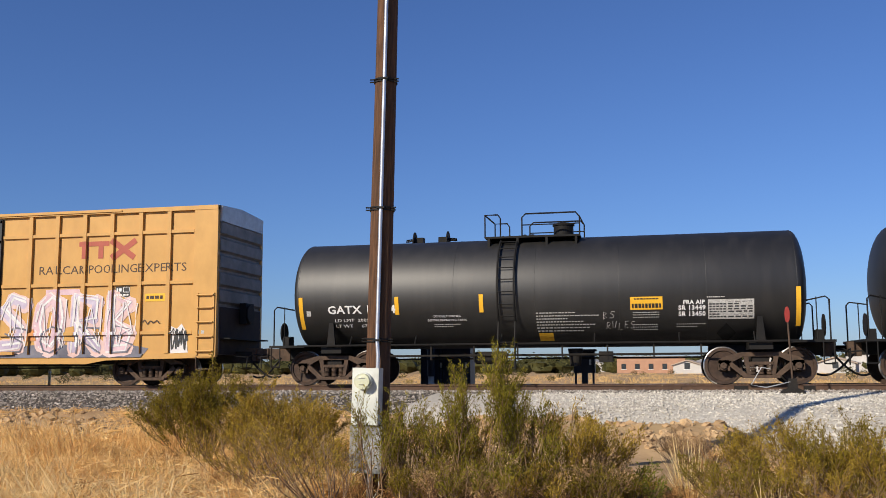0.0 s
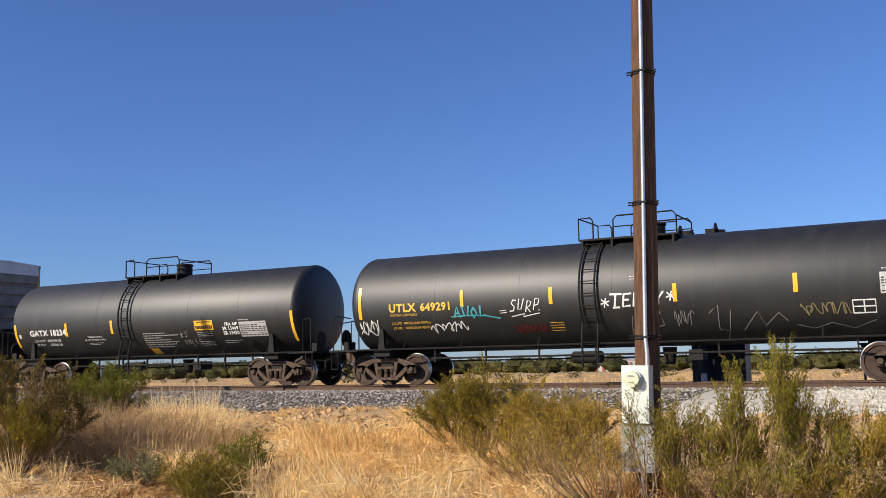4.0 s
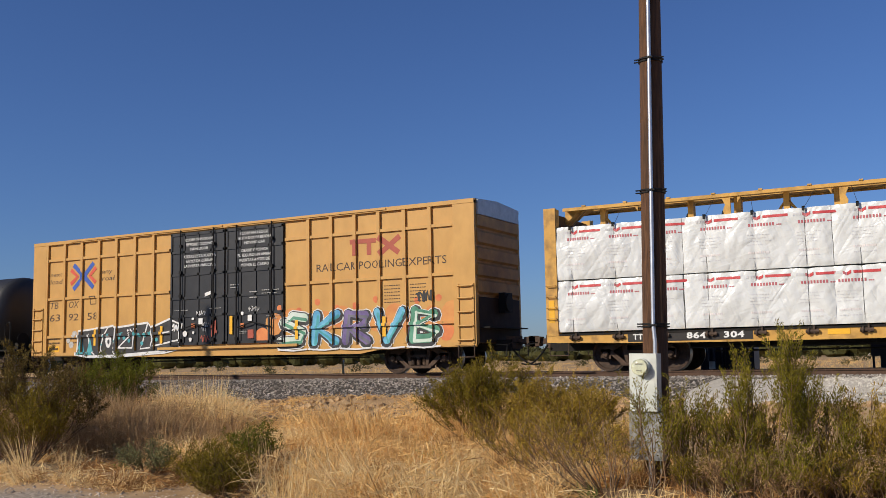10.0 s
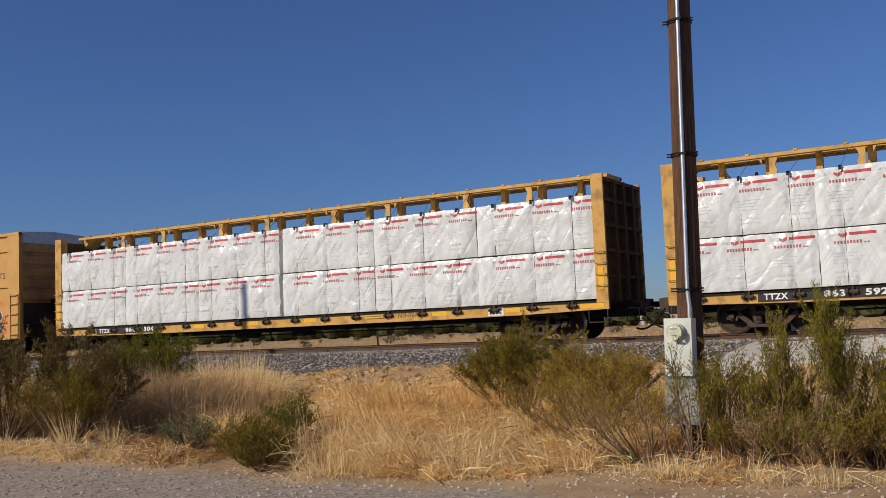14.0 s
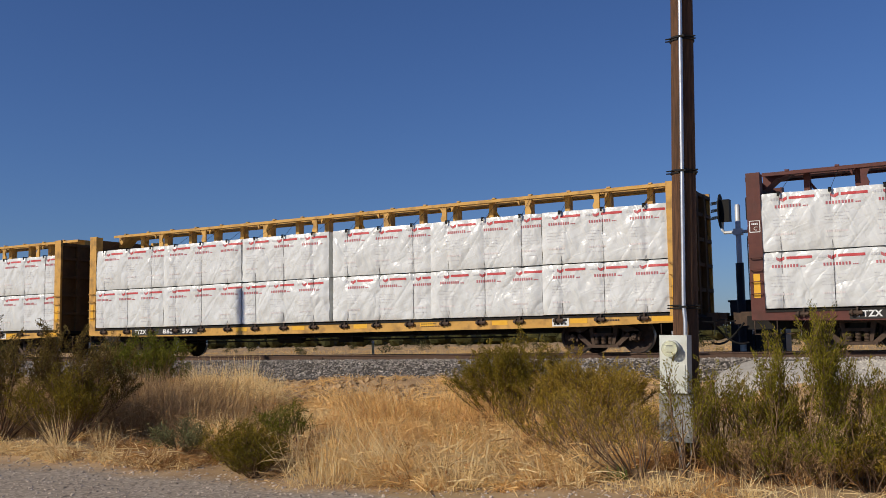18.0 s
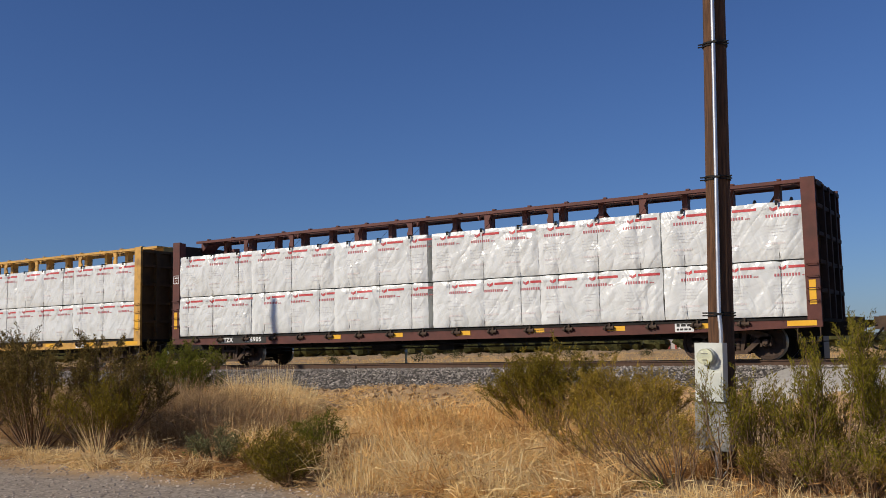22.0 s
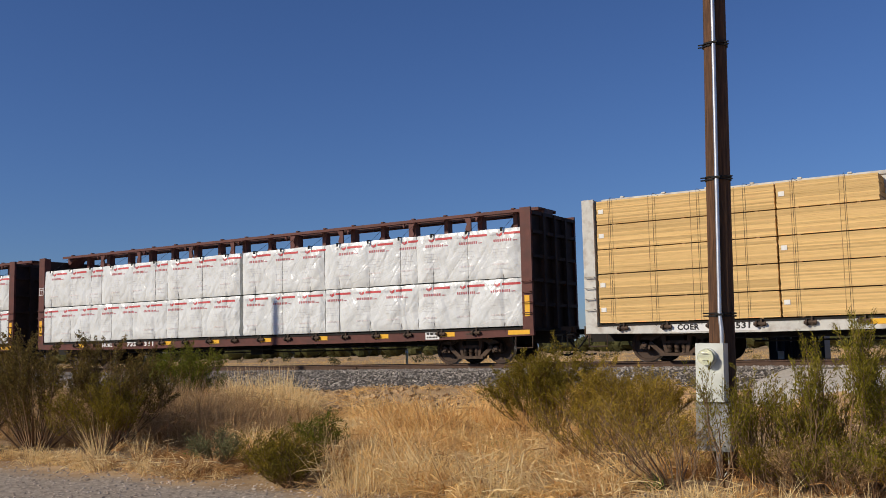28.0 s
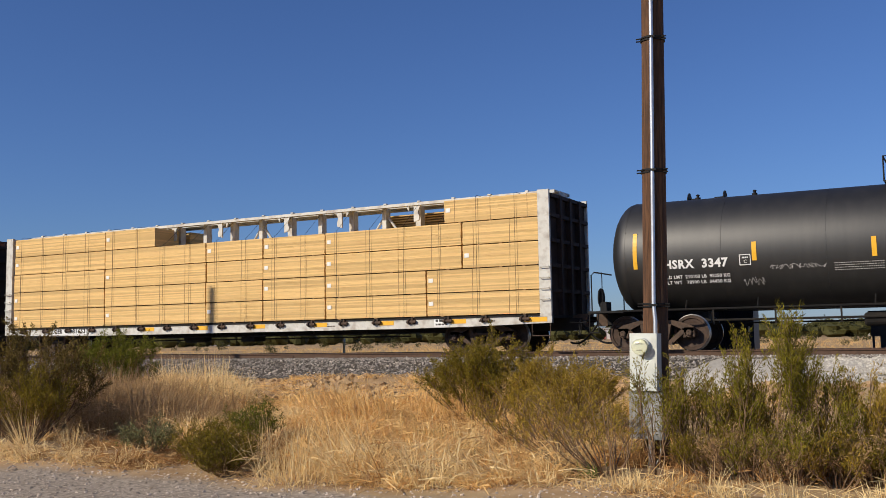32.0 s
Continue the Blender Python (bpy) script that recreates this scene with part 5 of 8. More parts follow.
def utility_pole(x, y, furnished):
    t = thing("utility_pole", pose(x, y, 0, 0, 1.5 if furnished else 0, 0), "weathered brown wooden utility pole with metal straps", "utility pole", "utility poles")
    bm = bmesh.new()
    pts = [(0, 0, z) for z in np.linspace(-1.6, 11.4, 27)]
    tube(bm, pts, 0.158, 20, 0, 0.112)
    for v in bm.verts:
        k = 0.004 * noise.noise((math.atan2(v.co.y, v.co.x) * 2, v.co.z * 0.6, 3))
        v.co.x *= 1 + k * 6
        v.co.y *= 1 + k * 6
    part("shaft", bm, POLEW, t, "split and stained pole shaft", 60)
    if not furnished:
        return t
    bm = bmesh.new()
    tube(bm, [(0.055, -0.20, 0.44), (0.055, -0.20, 0.6), (0.03, -0.175, 0.8), (0.03, -0.165, 4.0), (0.025, -0.15, 8.0), (0.02, -0.14, 11.0)], 0.025, 10)
    part("conduit", bm, STEEL, t, "bright galvanised conduit", 60)
    for z in (4.10, 2.44, 0.79, 6.5, 8.8):
        bm = bmesh.new()
        r = 0.158 - 0.046 * (z + 1.6) / 13 + 0.006
        for dz in (-0.016, 0.016):
            lathe(bm, [(z + dz - 0.009, r - 0.012), (z + dz - 0.009, r + 0.008), (z + dz + 0.009, r + 0.008), (z + dz + 0.009, r - 0.012)], "z", 20)
        tube(bm, [(-r - 0.045, -0.07, z + 0.016), (r + 0.045, -0.07, z + 0.016)], 0.009, 6)
        tube(bm, [(-r - 0.045, -0.07, z - 0.016), (r + 0.045, -0.07, z - 0.016)], 0.009, 6)
        box(bm, -0.02, 0.08, -r - 0.055, -r + 0.01, z - 0.012, z + 0.012)
        part("strap", bm, DARK, t, "dark metal strap and clamp")
    bm = bmesh.new()
    box(bm, -0.215, 0.115, -0.36, -0.165, -0.23, 0.45)
    soften(bm, 0.012, 30, 2)
    meter = part("meter_box", bm, BOXP, t, "pale grey-green electric meter box")
    bm = bmesh.new()
    box(bm, -0.195, 0.095, -0.368, -0.360, -0.20, 0.10)
    soften(bm, 0.004)
    part("cover", bm, BOXP, meter)
    bm = bmesh.new()
    lathe(bm, [(-0.36, 0.105), (-0.40, 0.105), (-0.41, 0.098), (-0.41, 0.086)], "y", 28, (-0.06, 0, 0.29), None, False)
    part("meter_ring", bm, BOXP, meter, "", 40)
    bm = bmesh.new()
    lathe(bm, [(-0.40, 0.087), (-0.47, 0.084), (-0.475, 0.0)], "y", 28, (-0.06, 0, 0.29), None, False)
    part("dial", bm, flat_paint("dial_face", (0.50, 0.52, 0.40)), meter, "pale meter body with small dials", 40)
    bm = bmesh.new()
    for z, w in ((0.325, 0.04), (0.255, 0.03)):
        box(bm, -0.06 - w, -0.06 + w, -0.479, -0.476, z - 0.006, z + 0.006)
    part("dial_print", bm, flat_paint("dial_ink", (0.20, 0.20, 0.16)), meter)
    bm = bmesh.new()
    lathe(bm, [(-0.412, 0.0945), (-0.49, 0.092), (-0.505, 0.075), (-0.51, 0.0)], "y", 28, (-0.06, 0, 0.29), None, False)
    part("glass_cover", bm, GLASS, meter, "domed glass over the dial", 60).visible_shadow = False
    bm = bmesh.new()
    box(bm, -0.235, 0.165, -0.33, -0.165, -0.80, -0.245)
    soften(bm, 0.012)
    part("lower_box", bm, BOXD, t, "stained grey junction box, darkened in colour for leaf shade")
    bm = bmesh.new()
    tube(bm, [(0.0, -0.22, -0.80), (0.0, -0.22, -1.5)], 0.04, 10)
    tube(bm, [(0.10, -0.2, -0.80), (0.11, -0.21, -1.0), (0.05, -0.23, -1.1)], 0.008, 6)
    part("ground_pipe", bm, STEEL, t)
    return t


utility_pole(-3.455, 11.78, True)
utility_pole(-31.05, 11.7, False)


def signal_mast():
    t = thing("signal_mast", pose(-6.85, 29.2, 0), "silver railway signal mast with two black signal heads", "railway signal")
    bm = bmesh.new()
    lathe(bm, [(-0.7, 0.0), (-0.7, 0.16), (-0.1, 0.16), (-0.08, 0.09), (4.25, 0.075), (4.29, 0.05), (4.3, 0.0)], "z", 16)
    part("mast", bm, SILVER, t, "aluminium-painted mast", 40)
    bm = bmesh.new()
    lathe(bm, [(0.2, 0.095), (0.2, 0.12), (2.55, 0.12), (2.55, 0.09)], "z", 14)
    part("mast_sleeve", bm, NAVY, t)
    bm = bmesh.new()
    tube(bm, [(-0.46, 0, 3.80), (-0.46, 0, 3.55), (-0.40, 0, 3.47), (0.40, 0, 3.47), (0.52, 0, 3.55), (0.52, 0, 3.80)], 0.05, 8)
    box(bm, -0.12, 0.12, -0.12, 0.12, 3.38, 3.56)
    part("bracket", bm, SILVER, t, "silver pipe bracket")
    for x, s in ((-0.46, -1), (0.52, 1)):
        bm = bmesh.new()
        lathe(bm, [(s * 0.02, 0.0), (s * 0.02, 0.45), (s * 0.05, 0.45), (s * 0.05, 0.0)], "x", 28, (x, 0, 4.12))
        for v in bm.verts:
            v.co.z = 4.12 + (v.co.z - 4.12) * 1.15
            v.co.y *= 0.72
        box(bm, min(x, x - s * 0.25), max(x, x - s * 0.25), -0.13, 0.13, 3.8, 4.45)
        head = part("signal_head", bm, DARK, t, "black oval signal head", 40)
        for z in (4.34, 4.12, 3.90):
            bm = bmesh.new()
            for k in np.linspace(0.2, math.pi - 0.2, 9):
                c0, s0 = math.cos(k), math.sin(k)
                c1, s1 = math.cos(k + 0.31), math.sin(k + 0.31)
                bm.faces.new([bm.verts.new(p) for p in ((x + s * 0.05, 0.1 * c0, z + 0.1 * s0), (x + s * 0.30, 0.1 * c0, z + 0.1 * s0 - 0.03), (x + s * 0.30, 0.1 * c1, z + 0.1 * s1 - 0.03), (x + s * 0.05, 0.1 * c1, z + 0.1 * s1))])
            bmesh.ops.solidify(bm, geom=bm.faces[:], thickness=0.008)
            part("hood", bm, DARK, head)
    bm = bmesh.new()
    for y in (-0.2, 0.2):
        tube(bm, [(0.30, y, -0.1), (0.30, y, 3.3)], 0.016, 6)
    for z in np.arange(0.1, 3.3, 0.3):
        tube(bm, [(0.30, -0.2, z), (0.30, 0.2, z)], 0.012, 5)
    part("ladder", bm, DARK, t)


def cabinet(x0, x1, y, z0, z1, depth, legs):
    t = thing("signal_cabinet", pose((x0 + x1) / 2, y, 0), "dark navy steel relay cabinet beside the track" if not legs else "small navy equipment box on steel legs", "relay cabinet")
    h = (x1 - x0) / 2
    bm = bmesh.new()
    box(bm, -h, h, 0, depth, z0, z1)
    soften(bm, 0.02)
    part("body", bm, NAVY, t)
    bm = bmesh.new()
    box(bm, -h - 0.05, h + 0.05, -0.05, depth + 0.05, z1, z1 + 0.06)
    soften(bm, 0.015)
    part("roof", bm, NAVY, t)
    for k in ((-h / 2, h / 2) if not legs else (0,)):
        bm = bmesh.new()
        w = h / 2 - 0.04 if not legs else h - 0.04
        box(bm, k - w, k + w, -0.02, -0.002, z0 + 0.08, z1 - 0.06)
        d = part("door", bm, NAVY, t)
        bm = bmesh.new()
        box(bm, k + w - 0.12, k + w - 0.06, -0.05, -0.02, (z0 + z1) / 2 - 0.08, (z0 + z1) / 2 + 0.08)
        part("handle", bm, GALV, d)
    if legs:
        for k in (-h + 0.05, h - 0.05):
            bm = bmesh.new()
            box(bm, k - 0.03, k + 0.03, 0.05, 0.12, -0.75, z0)
            part("leg", bm, NAVY, t)
        bm = bmesh.new()
        box(bm, -0.09, 0.09, 0.1, 0.25, -0.75, z0)
        part("cable_duct", bm, NAVY, t)
    else:
        bm = bmesh.new()
        box(bm, -h - 0.1, h + 0.1, -0.1, depth + 0.1, -0.8, z0 + 0.001)
        part("plinth", bm, surf("concrete", (0.30, 0.28, 0.25), (0.42, 0.40, 0.36), 5, 0.9, 0, 0.3), t)


signal_mast()
cabinet(-7.28, -5.72, 29.6, -0.35, 1.42, 0.8, False)
cabinet(-2.56, -1.94, 29.5, 0.28, 0.92, 0.4, True)


def switch_stand():
    t = thing("switch_stand", pose(2.95, 24.1, 0), "rusty switch stand with a red oval target", "switch stand")
    bm = bmesh.new()
    prism(bm, [(-0.28, -0.17), (0.28, -0.17), (0.2, -0.1), (0.1, -0.06), (0.08, 0.16), (-0.08, 0.16), (-0.1, -0.06), (-0.2, -0.1)], -0.14, 0.14)
    soften(bm, 0.012)
    part("base", bm, UNDER, t)
    bm = bmesh.new()
    tube(bm, [(0, 0, 0.1), (-0.03, 0, 1.0), (-0.045, 0, 1.46)], 0.022, 8)
    part("spindle", bm, CAST, t)
    bm = bmesh.new()
    lathe(bm, [(-0.006, 0.0), (-0.006, 0.19), (0.006, 0.19), (0.006, 0.0)], "x", 24, (-0.05, 0, 1.64))
    for v in bm.verts:
        v.co.y *= 0.6
    bmesh.ops.rotate(bm, verts=bm.verts, cent=(-0.05, 0, 1.64), matrix=Matrix.Rotation(radians(22), 3, "Z"))
    part("target", bm, surf("faded_red_target", (0.27, 0.035, 0.032), (0.38, 0.055, 0.045), 6, 0.5, 0, 0), t, "faded red oval target")
    bm = bmesh.new()
    tube(bm, [(0, -0.1, 0.1), (-0.35, -0.25, 0.02), (-0.62, -0.3, -0.04), (-0.95, -0.3, 0.02), (-0.7, -0.25, 0.42), (-0.5, -0.25, 0.38)], 0.013, 6)
    part("hand_lever", bm, GALV, t)
    bm = bmesh.new()
    tube(bm, [(0, 0, -0.12), (0.0, 1.0, -0.13), (0, 2.2, -0.13)], 0.025, 6)
    part("throw_rod", bm, UNDER, t)
    for k, w in ((-1.05, 0.16), (0.55, 0.12)):
        bm = bmesh.new()
        box(bm, k - w, k + w, 1.2, 1.5, -0.17, -0.03)
        part("junction_box", bm, UNDER, t)


switch_stand()


def marker_post():
    t = thing("marker_post", pose(-20.1, 29.5, 0), "slim pale yellow marker post by the track", "marker post")
    bm = bmesh.new()
    box(bm, -0.03, 0.03, -0.03, 0.03, -0.9, 0.50)
    soften(bm, 0.008)
    part("post", bm, surf("post_yellow", (0.62, 0.50, 0.26), (0.72, 0.62, 0.38), 6, 0.6, 0, 0), t)
    bm = bmesh.new()
    box(bm, -0.034, 0.034, -0.034, 0.034, 0.36, 0.44)
    part("band", bm, WHITE, t)


marker_post()


# ---- the far distance ----
def far_point(az, d):
    return -d * math.sin(radians(az)), d * math.cos(radians(az))


def house(name, az, d, w, h, deep, wall, roof, label, gable=True, windows=3, turn=0.0, colonnade=0):
    h = h * 0.88
    x, y = far_point(az, d)
    t = thing(name, pose(x, y, -0.95, 0, 0, az + turn), label, "building", "distant buildings")
    bm = bmesh.new()
    box(bm, -w / 2, w / 2, 0, deep, -1.5, h)
    if gable:
        prism(bm, [(-w / 2, h), (w / 2, h), (0, h + w * 0.15)], 0, deep)
    part("wall", bm, wall, t)
    bm = bmesh.new()
    if gable:
        for s in (-1, 1):
            prism(bm, [(0, h + w * 0.15 + 0.05), (0, h + w * 0.15 + 0.25), (s * (w / 2 + 0.4), h + 0.05), (s * (w / 2 + 0.4), h - 0.12)][::s], -0.4, deep + 0.4)
    else:
        box(bm, -w / 2 - 0.2, w / 2 + 0.2, -0.2, deep + 0.2, h, h + 0.45)
    part("roof", bm, roof, t)
    for i in range(windows):
        k = -w / 2 + (i + 0.5) * w / windows
        bm = bmesh.new()
        box(bm, k - 0.55, k + 0.55, -0.08, 0.02, 0.9, 2.2)
        win = part("window", bm, surf("dark_window", (0.03, 0.035, 0.04), (0.05, 0.055, 0.06), 3, 0.15, 0, 0), t)
        bm = bmesh.new()
        box(bm, k - 0.65, k + 0.65, -0.12, -0.08, 0.8, 0.9)
        part("sill", bm, WHITE, win)
    for i in range(colonnade):
        k = -w / 2 + (i + 0.5) * w / colonnade
        bm = bmesh.new()
        box(bm, k - 0.3, k + 0.3, -0.3, -0.02, 0, h - 0.4)
        part("column", bm, flat_paint("brick_red", (0.42, 0.10, 0.07)), t)
    return t


WALLW = surf("white_stucco", (0.46, 0.44, 0.41), (0.56, 0.54, 0.51), 0.6, 0.85, 0, 0)
WALLB = surf("orange_brick", (0.40, 0.22, 0.14), (0.48, 0.28, 0.18), 0.8, 0.9, 0, 0)
ROOFG = surf("grey_roof", (0.30, 0.28, 0.26), (0.38, 0.36, 0.34), 0.8, 0.9, 0, 0)
ROOFT = surf("tan_roof", (0.38, 0.30, 0.23), (0.46, 0.37, 0.29), 0.8, 0.9, 0, 0)
house("warehouse", 0.6, 240, 16, 4.0, 14, WALLB, ROOFG, "long low orange-brick building with a flat roof", False, 5)
house("house", -3.2, 215, 9.6, 2.3, 12, WALLW, ROOFG, "white stucco house with a grey gable roof", True, 1, 10)
house("house", -1.4, 205, 5.6, 2.0, 8, WALLW, ROOFT, "white stucco house with a tan gable roof", True, 1, -8)
house("house", -6.2, 225, 14.4, 2.7, 14, WALLW, ROOFG, "white stucco house with a grey gable roof", True, 1, 6)
house("house", -9.2, 205, 7.2, 2.2, 9, WALLW, ROOFT, "white stucco house with a tan gable roof", True, 1, -5)
house("warehouse", -12.6, 260, 26, 4.6, 20, WALLW, ROOFG, "long pale grey metal warehouse", False, 6)
house("house", -16, 215, 10.4, 2.5, 10, WALLW, ROOFT, "white stucco house with a tan gable roof", True, 1, 12)
house("house", 4.2, 300, 11.2, 2.5, 12, WALLW, ROOFG, "white stucco house with a grey gable roof", True, 1, -12)
house("warehouse", 18.2, 310, 17, 3.6, 12, WALLW, ROOFG, "white building with a row of red brick columns", False, 0, 0, 8)
house("warehouse", 21.5, 340, 15, 3.2, 12, WALLW, ROOFG, "low white building with a flat roof", False, 4)
house("warehouse", 12.0, 330, 20, 3.0, 12, WALLW, ROOFG, "low white building with a flat roof", False, 5)
house("house", 41.0, 330, 11.2, 2.5, 10, WALLW, ROOFG, "white stucco house with a grey gable roof", True, 1)
house("house", 49.0, 300, 12.8, 2.5, 10, WALLW, ROOFG, "white stucco house with a grey gable roof", True, 1)


def church():
    d = 430.0
    x, y = far_point(-3.5, d)
    t = thing("church", pose(x, y, -0.95, 0, 0, -3.5), "white church tower with a slender pointed spire", "church")
    bm = bmesh.new()
    box(bm, -7, 7, 0, 26, -1.5, 8.5)
    prism(bm, [(-7, 8.5), (7, 8.5), (0, 13)], 0, 26)
    part("nave", bm, WALLB, t, "red-brown brick nave")
    z, w = 8.0, 3.6
    for h, k in ((5.2, 3.6), (3.4, 2.7), (2.6, 2.0), (1.8, 1.3)):
        bm = bmesh.new()
        box(bm, -k, k, -k, k, z, z + h)
        box(bm, -k - 0.35, k + 0.35, -k - 0.35, k + 0.35, z + h, z + h + 0.4)
        tier = part("tower_tier", bm, WALLW, t)
        for q in (-k * 0.5, k * 0.5):
            bm = bmesh.new()
            box(bm, q - k * 0.2, q + k * 0.2, -k - 0.06, -k + 0.02, z + h * 0.25, z + h * 0.8)
            part("louvre", bm, surf("dark_window", (0.03, 0.035, 0.04), (0.05, 0.055, 0.06), 3, 0.15, 0, 0), tier)
        z += h + 0.4
    bm = bmesh.new()
    lathe(bm, [(z, 0.9), (z + 1.2, 0.55), (z + 7.0, 0.04), (z + 7.2, 0.0)], "z", 8)
    part("spire", bm, WALLW, t)


church()


def mountains():
    bm = bmesh.new()
    rows = []
    for az in np.arange(-60, 100, 0.5):
        h = 26 + 30 * noise.noise((az * 0.09, 2, 0)) + 14 * noise.noise((az * 0.4, 5, 0))
        x, y = far_point(az, 3600)
        x2, y2 = far_point(az, 4100)
        rows.append((bm.verts.new((x, y, -4)), bm.verts.new((x2, y2, max(3, h)))))
    for (a, b), (c, d) in zip(rows, rows[1:]):
        bm.faces.new((a, b, d, c))
    ob = part("backdrop", bm, surf("hazy_mountain", (0.20, 0.25, 0.33), (0.25, 0.30, 0.38), 0.002, 1.0, 0, 0, spec=0), None)
    tagged(ob, "low blue hazy mountains on the horizon", "mountains", kind="structure")


mountains()


# ---- lettering and graffiti ----
INK = surf("brown_black_lettering", (0.045, 0.026, 0.016), (0.07, 0.04, 0.024), 6, 0.6, 0, 0)
YEL_L = surf("yellow_lettering", (0.72, 0.42, 0.05), (0.80, 0.50, 0.08), 6, 0.6, 0, 0)
DULLW = surf("worn_white_lettering", (0.30, 0.29, 0.27), (0.62, 0.61, 0.58), 30, 0.7, 0, 0)
BLUE = flat_paint("logo_blue", (0.035, 0.10, 0.42))
RED = flat_paint("logo_red", (0.62, 0.09, 0.05))
RUSTR = flat_paint("faded_red_mark", (0.40, 0.085, 0.05))
SPRAYW = surf("white_spray_paint", (0.62, 0.62, 0.60), (0.78, 0.78, 0.77), 4, 0.6, 0, 0)
SPRAYK = surf("black_spray_paint", (0.025, 0.025, 0.027), (0.05, 0.05, 0.052), 4, 0.6, 0, 0)


def spray(name, a, b):
    return surf("spray_" + name, a, b, 1.8, 0.6, 0, 0)


TEAL = spray("teal", (0.03, 0.22, 0.26), (0.10, 0.42, 0.46))
SKYB = spray("sky_blue", (0.06, 0.26, 0.50), (0.18, 0.52, 0.68))
VIOL = spray("violet", (0.10, 0.07, 0.20), (0.26, 0.20, 0.40))
GREEN = spray("green", (0.04, 0.18, 0.11), (0.14, 0.38, 0.26))
MINT = spray("mint", (0.46, 0.60, 0.50), (0.70, 0.76, 0.70))
ORANGE = spray("orange", (0.55, 0.12, 0.05), (0.74, 0.26, 0.08))
PINK = spray("pink", (0.52, 0.34, 0.40), (0.70, 0.52, 0.56))
LILAC = spray("lilac", (0.36, 0.30, 0.42), (0.62, 0.56, 0.66))
SLATE = spray("slate", (0.10, 0.10, 0.13), (0.20, 0.20, 0.24))
SILV = spray("pale", (0.58, 0.55, 0.55), (0.74, 0.72, 0.71))

FORM = {
    "a": [[(0, 0), (0.1, 1)], [(0.1, 1), (0.75, 0)], [(0.75, 0), (0.85, 1)]],
    "b": [[(0.45, 1), (0.12, 0.82), (0.04, 0.45), (0.2, 0.1), (0.5, 0), (0.8, 0.2), (0.88, 0.55), (0.75, 0.9), (0.45, 1)]],
    "c": [[(0, 1), (0.85, 0.98), (0.08, 0.04), (0.92, 0)]],
    "d": [[(0.12, 1), (0.05, 0.02), (0.85, 0)]],
    "e": [[(0.95, 1), (0.12, 0.96), (0.08, 0), (0.92, 0.04)], [(0.1, 0.5), (0.7, 0.52)]],
    "f": [[(0.9, 0.9), (0.35, 1), (0.05, 0.76), (0.82, 0.40), (0.72, 0.08), (0.02, 0.04)]],
    "g": [[(0.1, 0), (0.12, 1)], [(0.88, 1), (0.16, 0.5), (0.92, 0)]],
    "h": [[(0.1, 0), (0.1, 0.98), (0.74, 0.92), (0.72, 0.56), (0.16, 0.5), (0.88, 0)]],
    "i": [[(0, 1), (0.4, 0), (0.88, 1)]],
    "j": [[(0.1, 0), (0.1, 1), (0.76, 0.86), (0.2, 0.52), (0.86, 0.3), (0.7, 0.02), (0.1, 0)]],
    "k": [[(0.0, 1), (0.9, 1)], [(0.45, 1), (0.42, 0)]],
    "m": [[(0, 1), (0.42, 0.5), (0.9, 1)], [(0.42, 0.5), (0.4, 0)]],
}


def form(bm, key, x, z, w, h, thick, lean=0.0, mi=0, dx=0, dz=0):
    for line in FORM[key]:
        pts = [(x + w * p + lean * h * q + dx, z + h * q + dz) for p, q in line]
        stroke(bm, pts, thick, mi)
        for p in pts:                                    # rounded joints
            poly(bm, [(p[0] + thick / 2 * math.cos(a), p[1] + thick / 2 * math.sin(a)) for a in np.linspace(0, 2 * math.pi, 9)[:-1]], mi)


def blob(bm, x, z, r, mi=0, n=12, squash=1.0, seed=0):
    poly(bm, [(x + r * (1 + 0.1 * math.sin(3 * a + seed)) * math.cos(a), z + squash * r * math.sin(a)) for a in np.linspace(0, 2 * math.pi, n + 1)[:-1]], mi)


def scribble(x, z, w, h, n, thick, seed):
    def draw(bm):
        rng = random.Random(seed)
        pts = []
        for i in range(n):
            u = i / (n - 1)
            pts.append((x + w * u + rng.uniform(-0.06, 0.06) * w, z + h * (0.5 + 0.5 * math.sin(i * 2.3 + rng.uniform(-0.6, 0.6)))))
        fine = []
        for i in range(len(pts) - 1):
            p0, p1, p2, p3 = (Vector(pts[max(0, min(len(pts) - 1, k))]) for k in (i - 1, i, i + 1, i + 2))
            for t in (0, 0.25, 0.5, 0.75):
                fine.append(tuple(0.5 * ((2 * p1) + (p2 - p0) * t + (2 * p0 - 5 * p1 + 4 * p2 - p3) * t * t + (3 * p1 - p0 - 3 * p2 + p3) * t ** 3)))
        fine.append(pts[-1])
        stroke(bm, fine, thick)
    return draw


def lines(rows):
    """Rows of plain blocks: (x, z, height, width, count)."""
    def draw(bm):
        for i, (x, z, h, w, n) in enumerate(rows):
            bars(bm, x, z + 0.15 * h, h * 0.62, w, int(n * 1.5), 0, i + 3)
    return draw


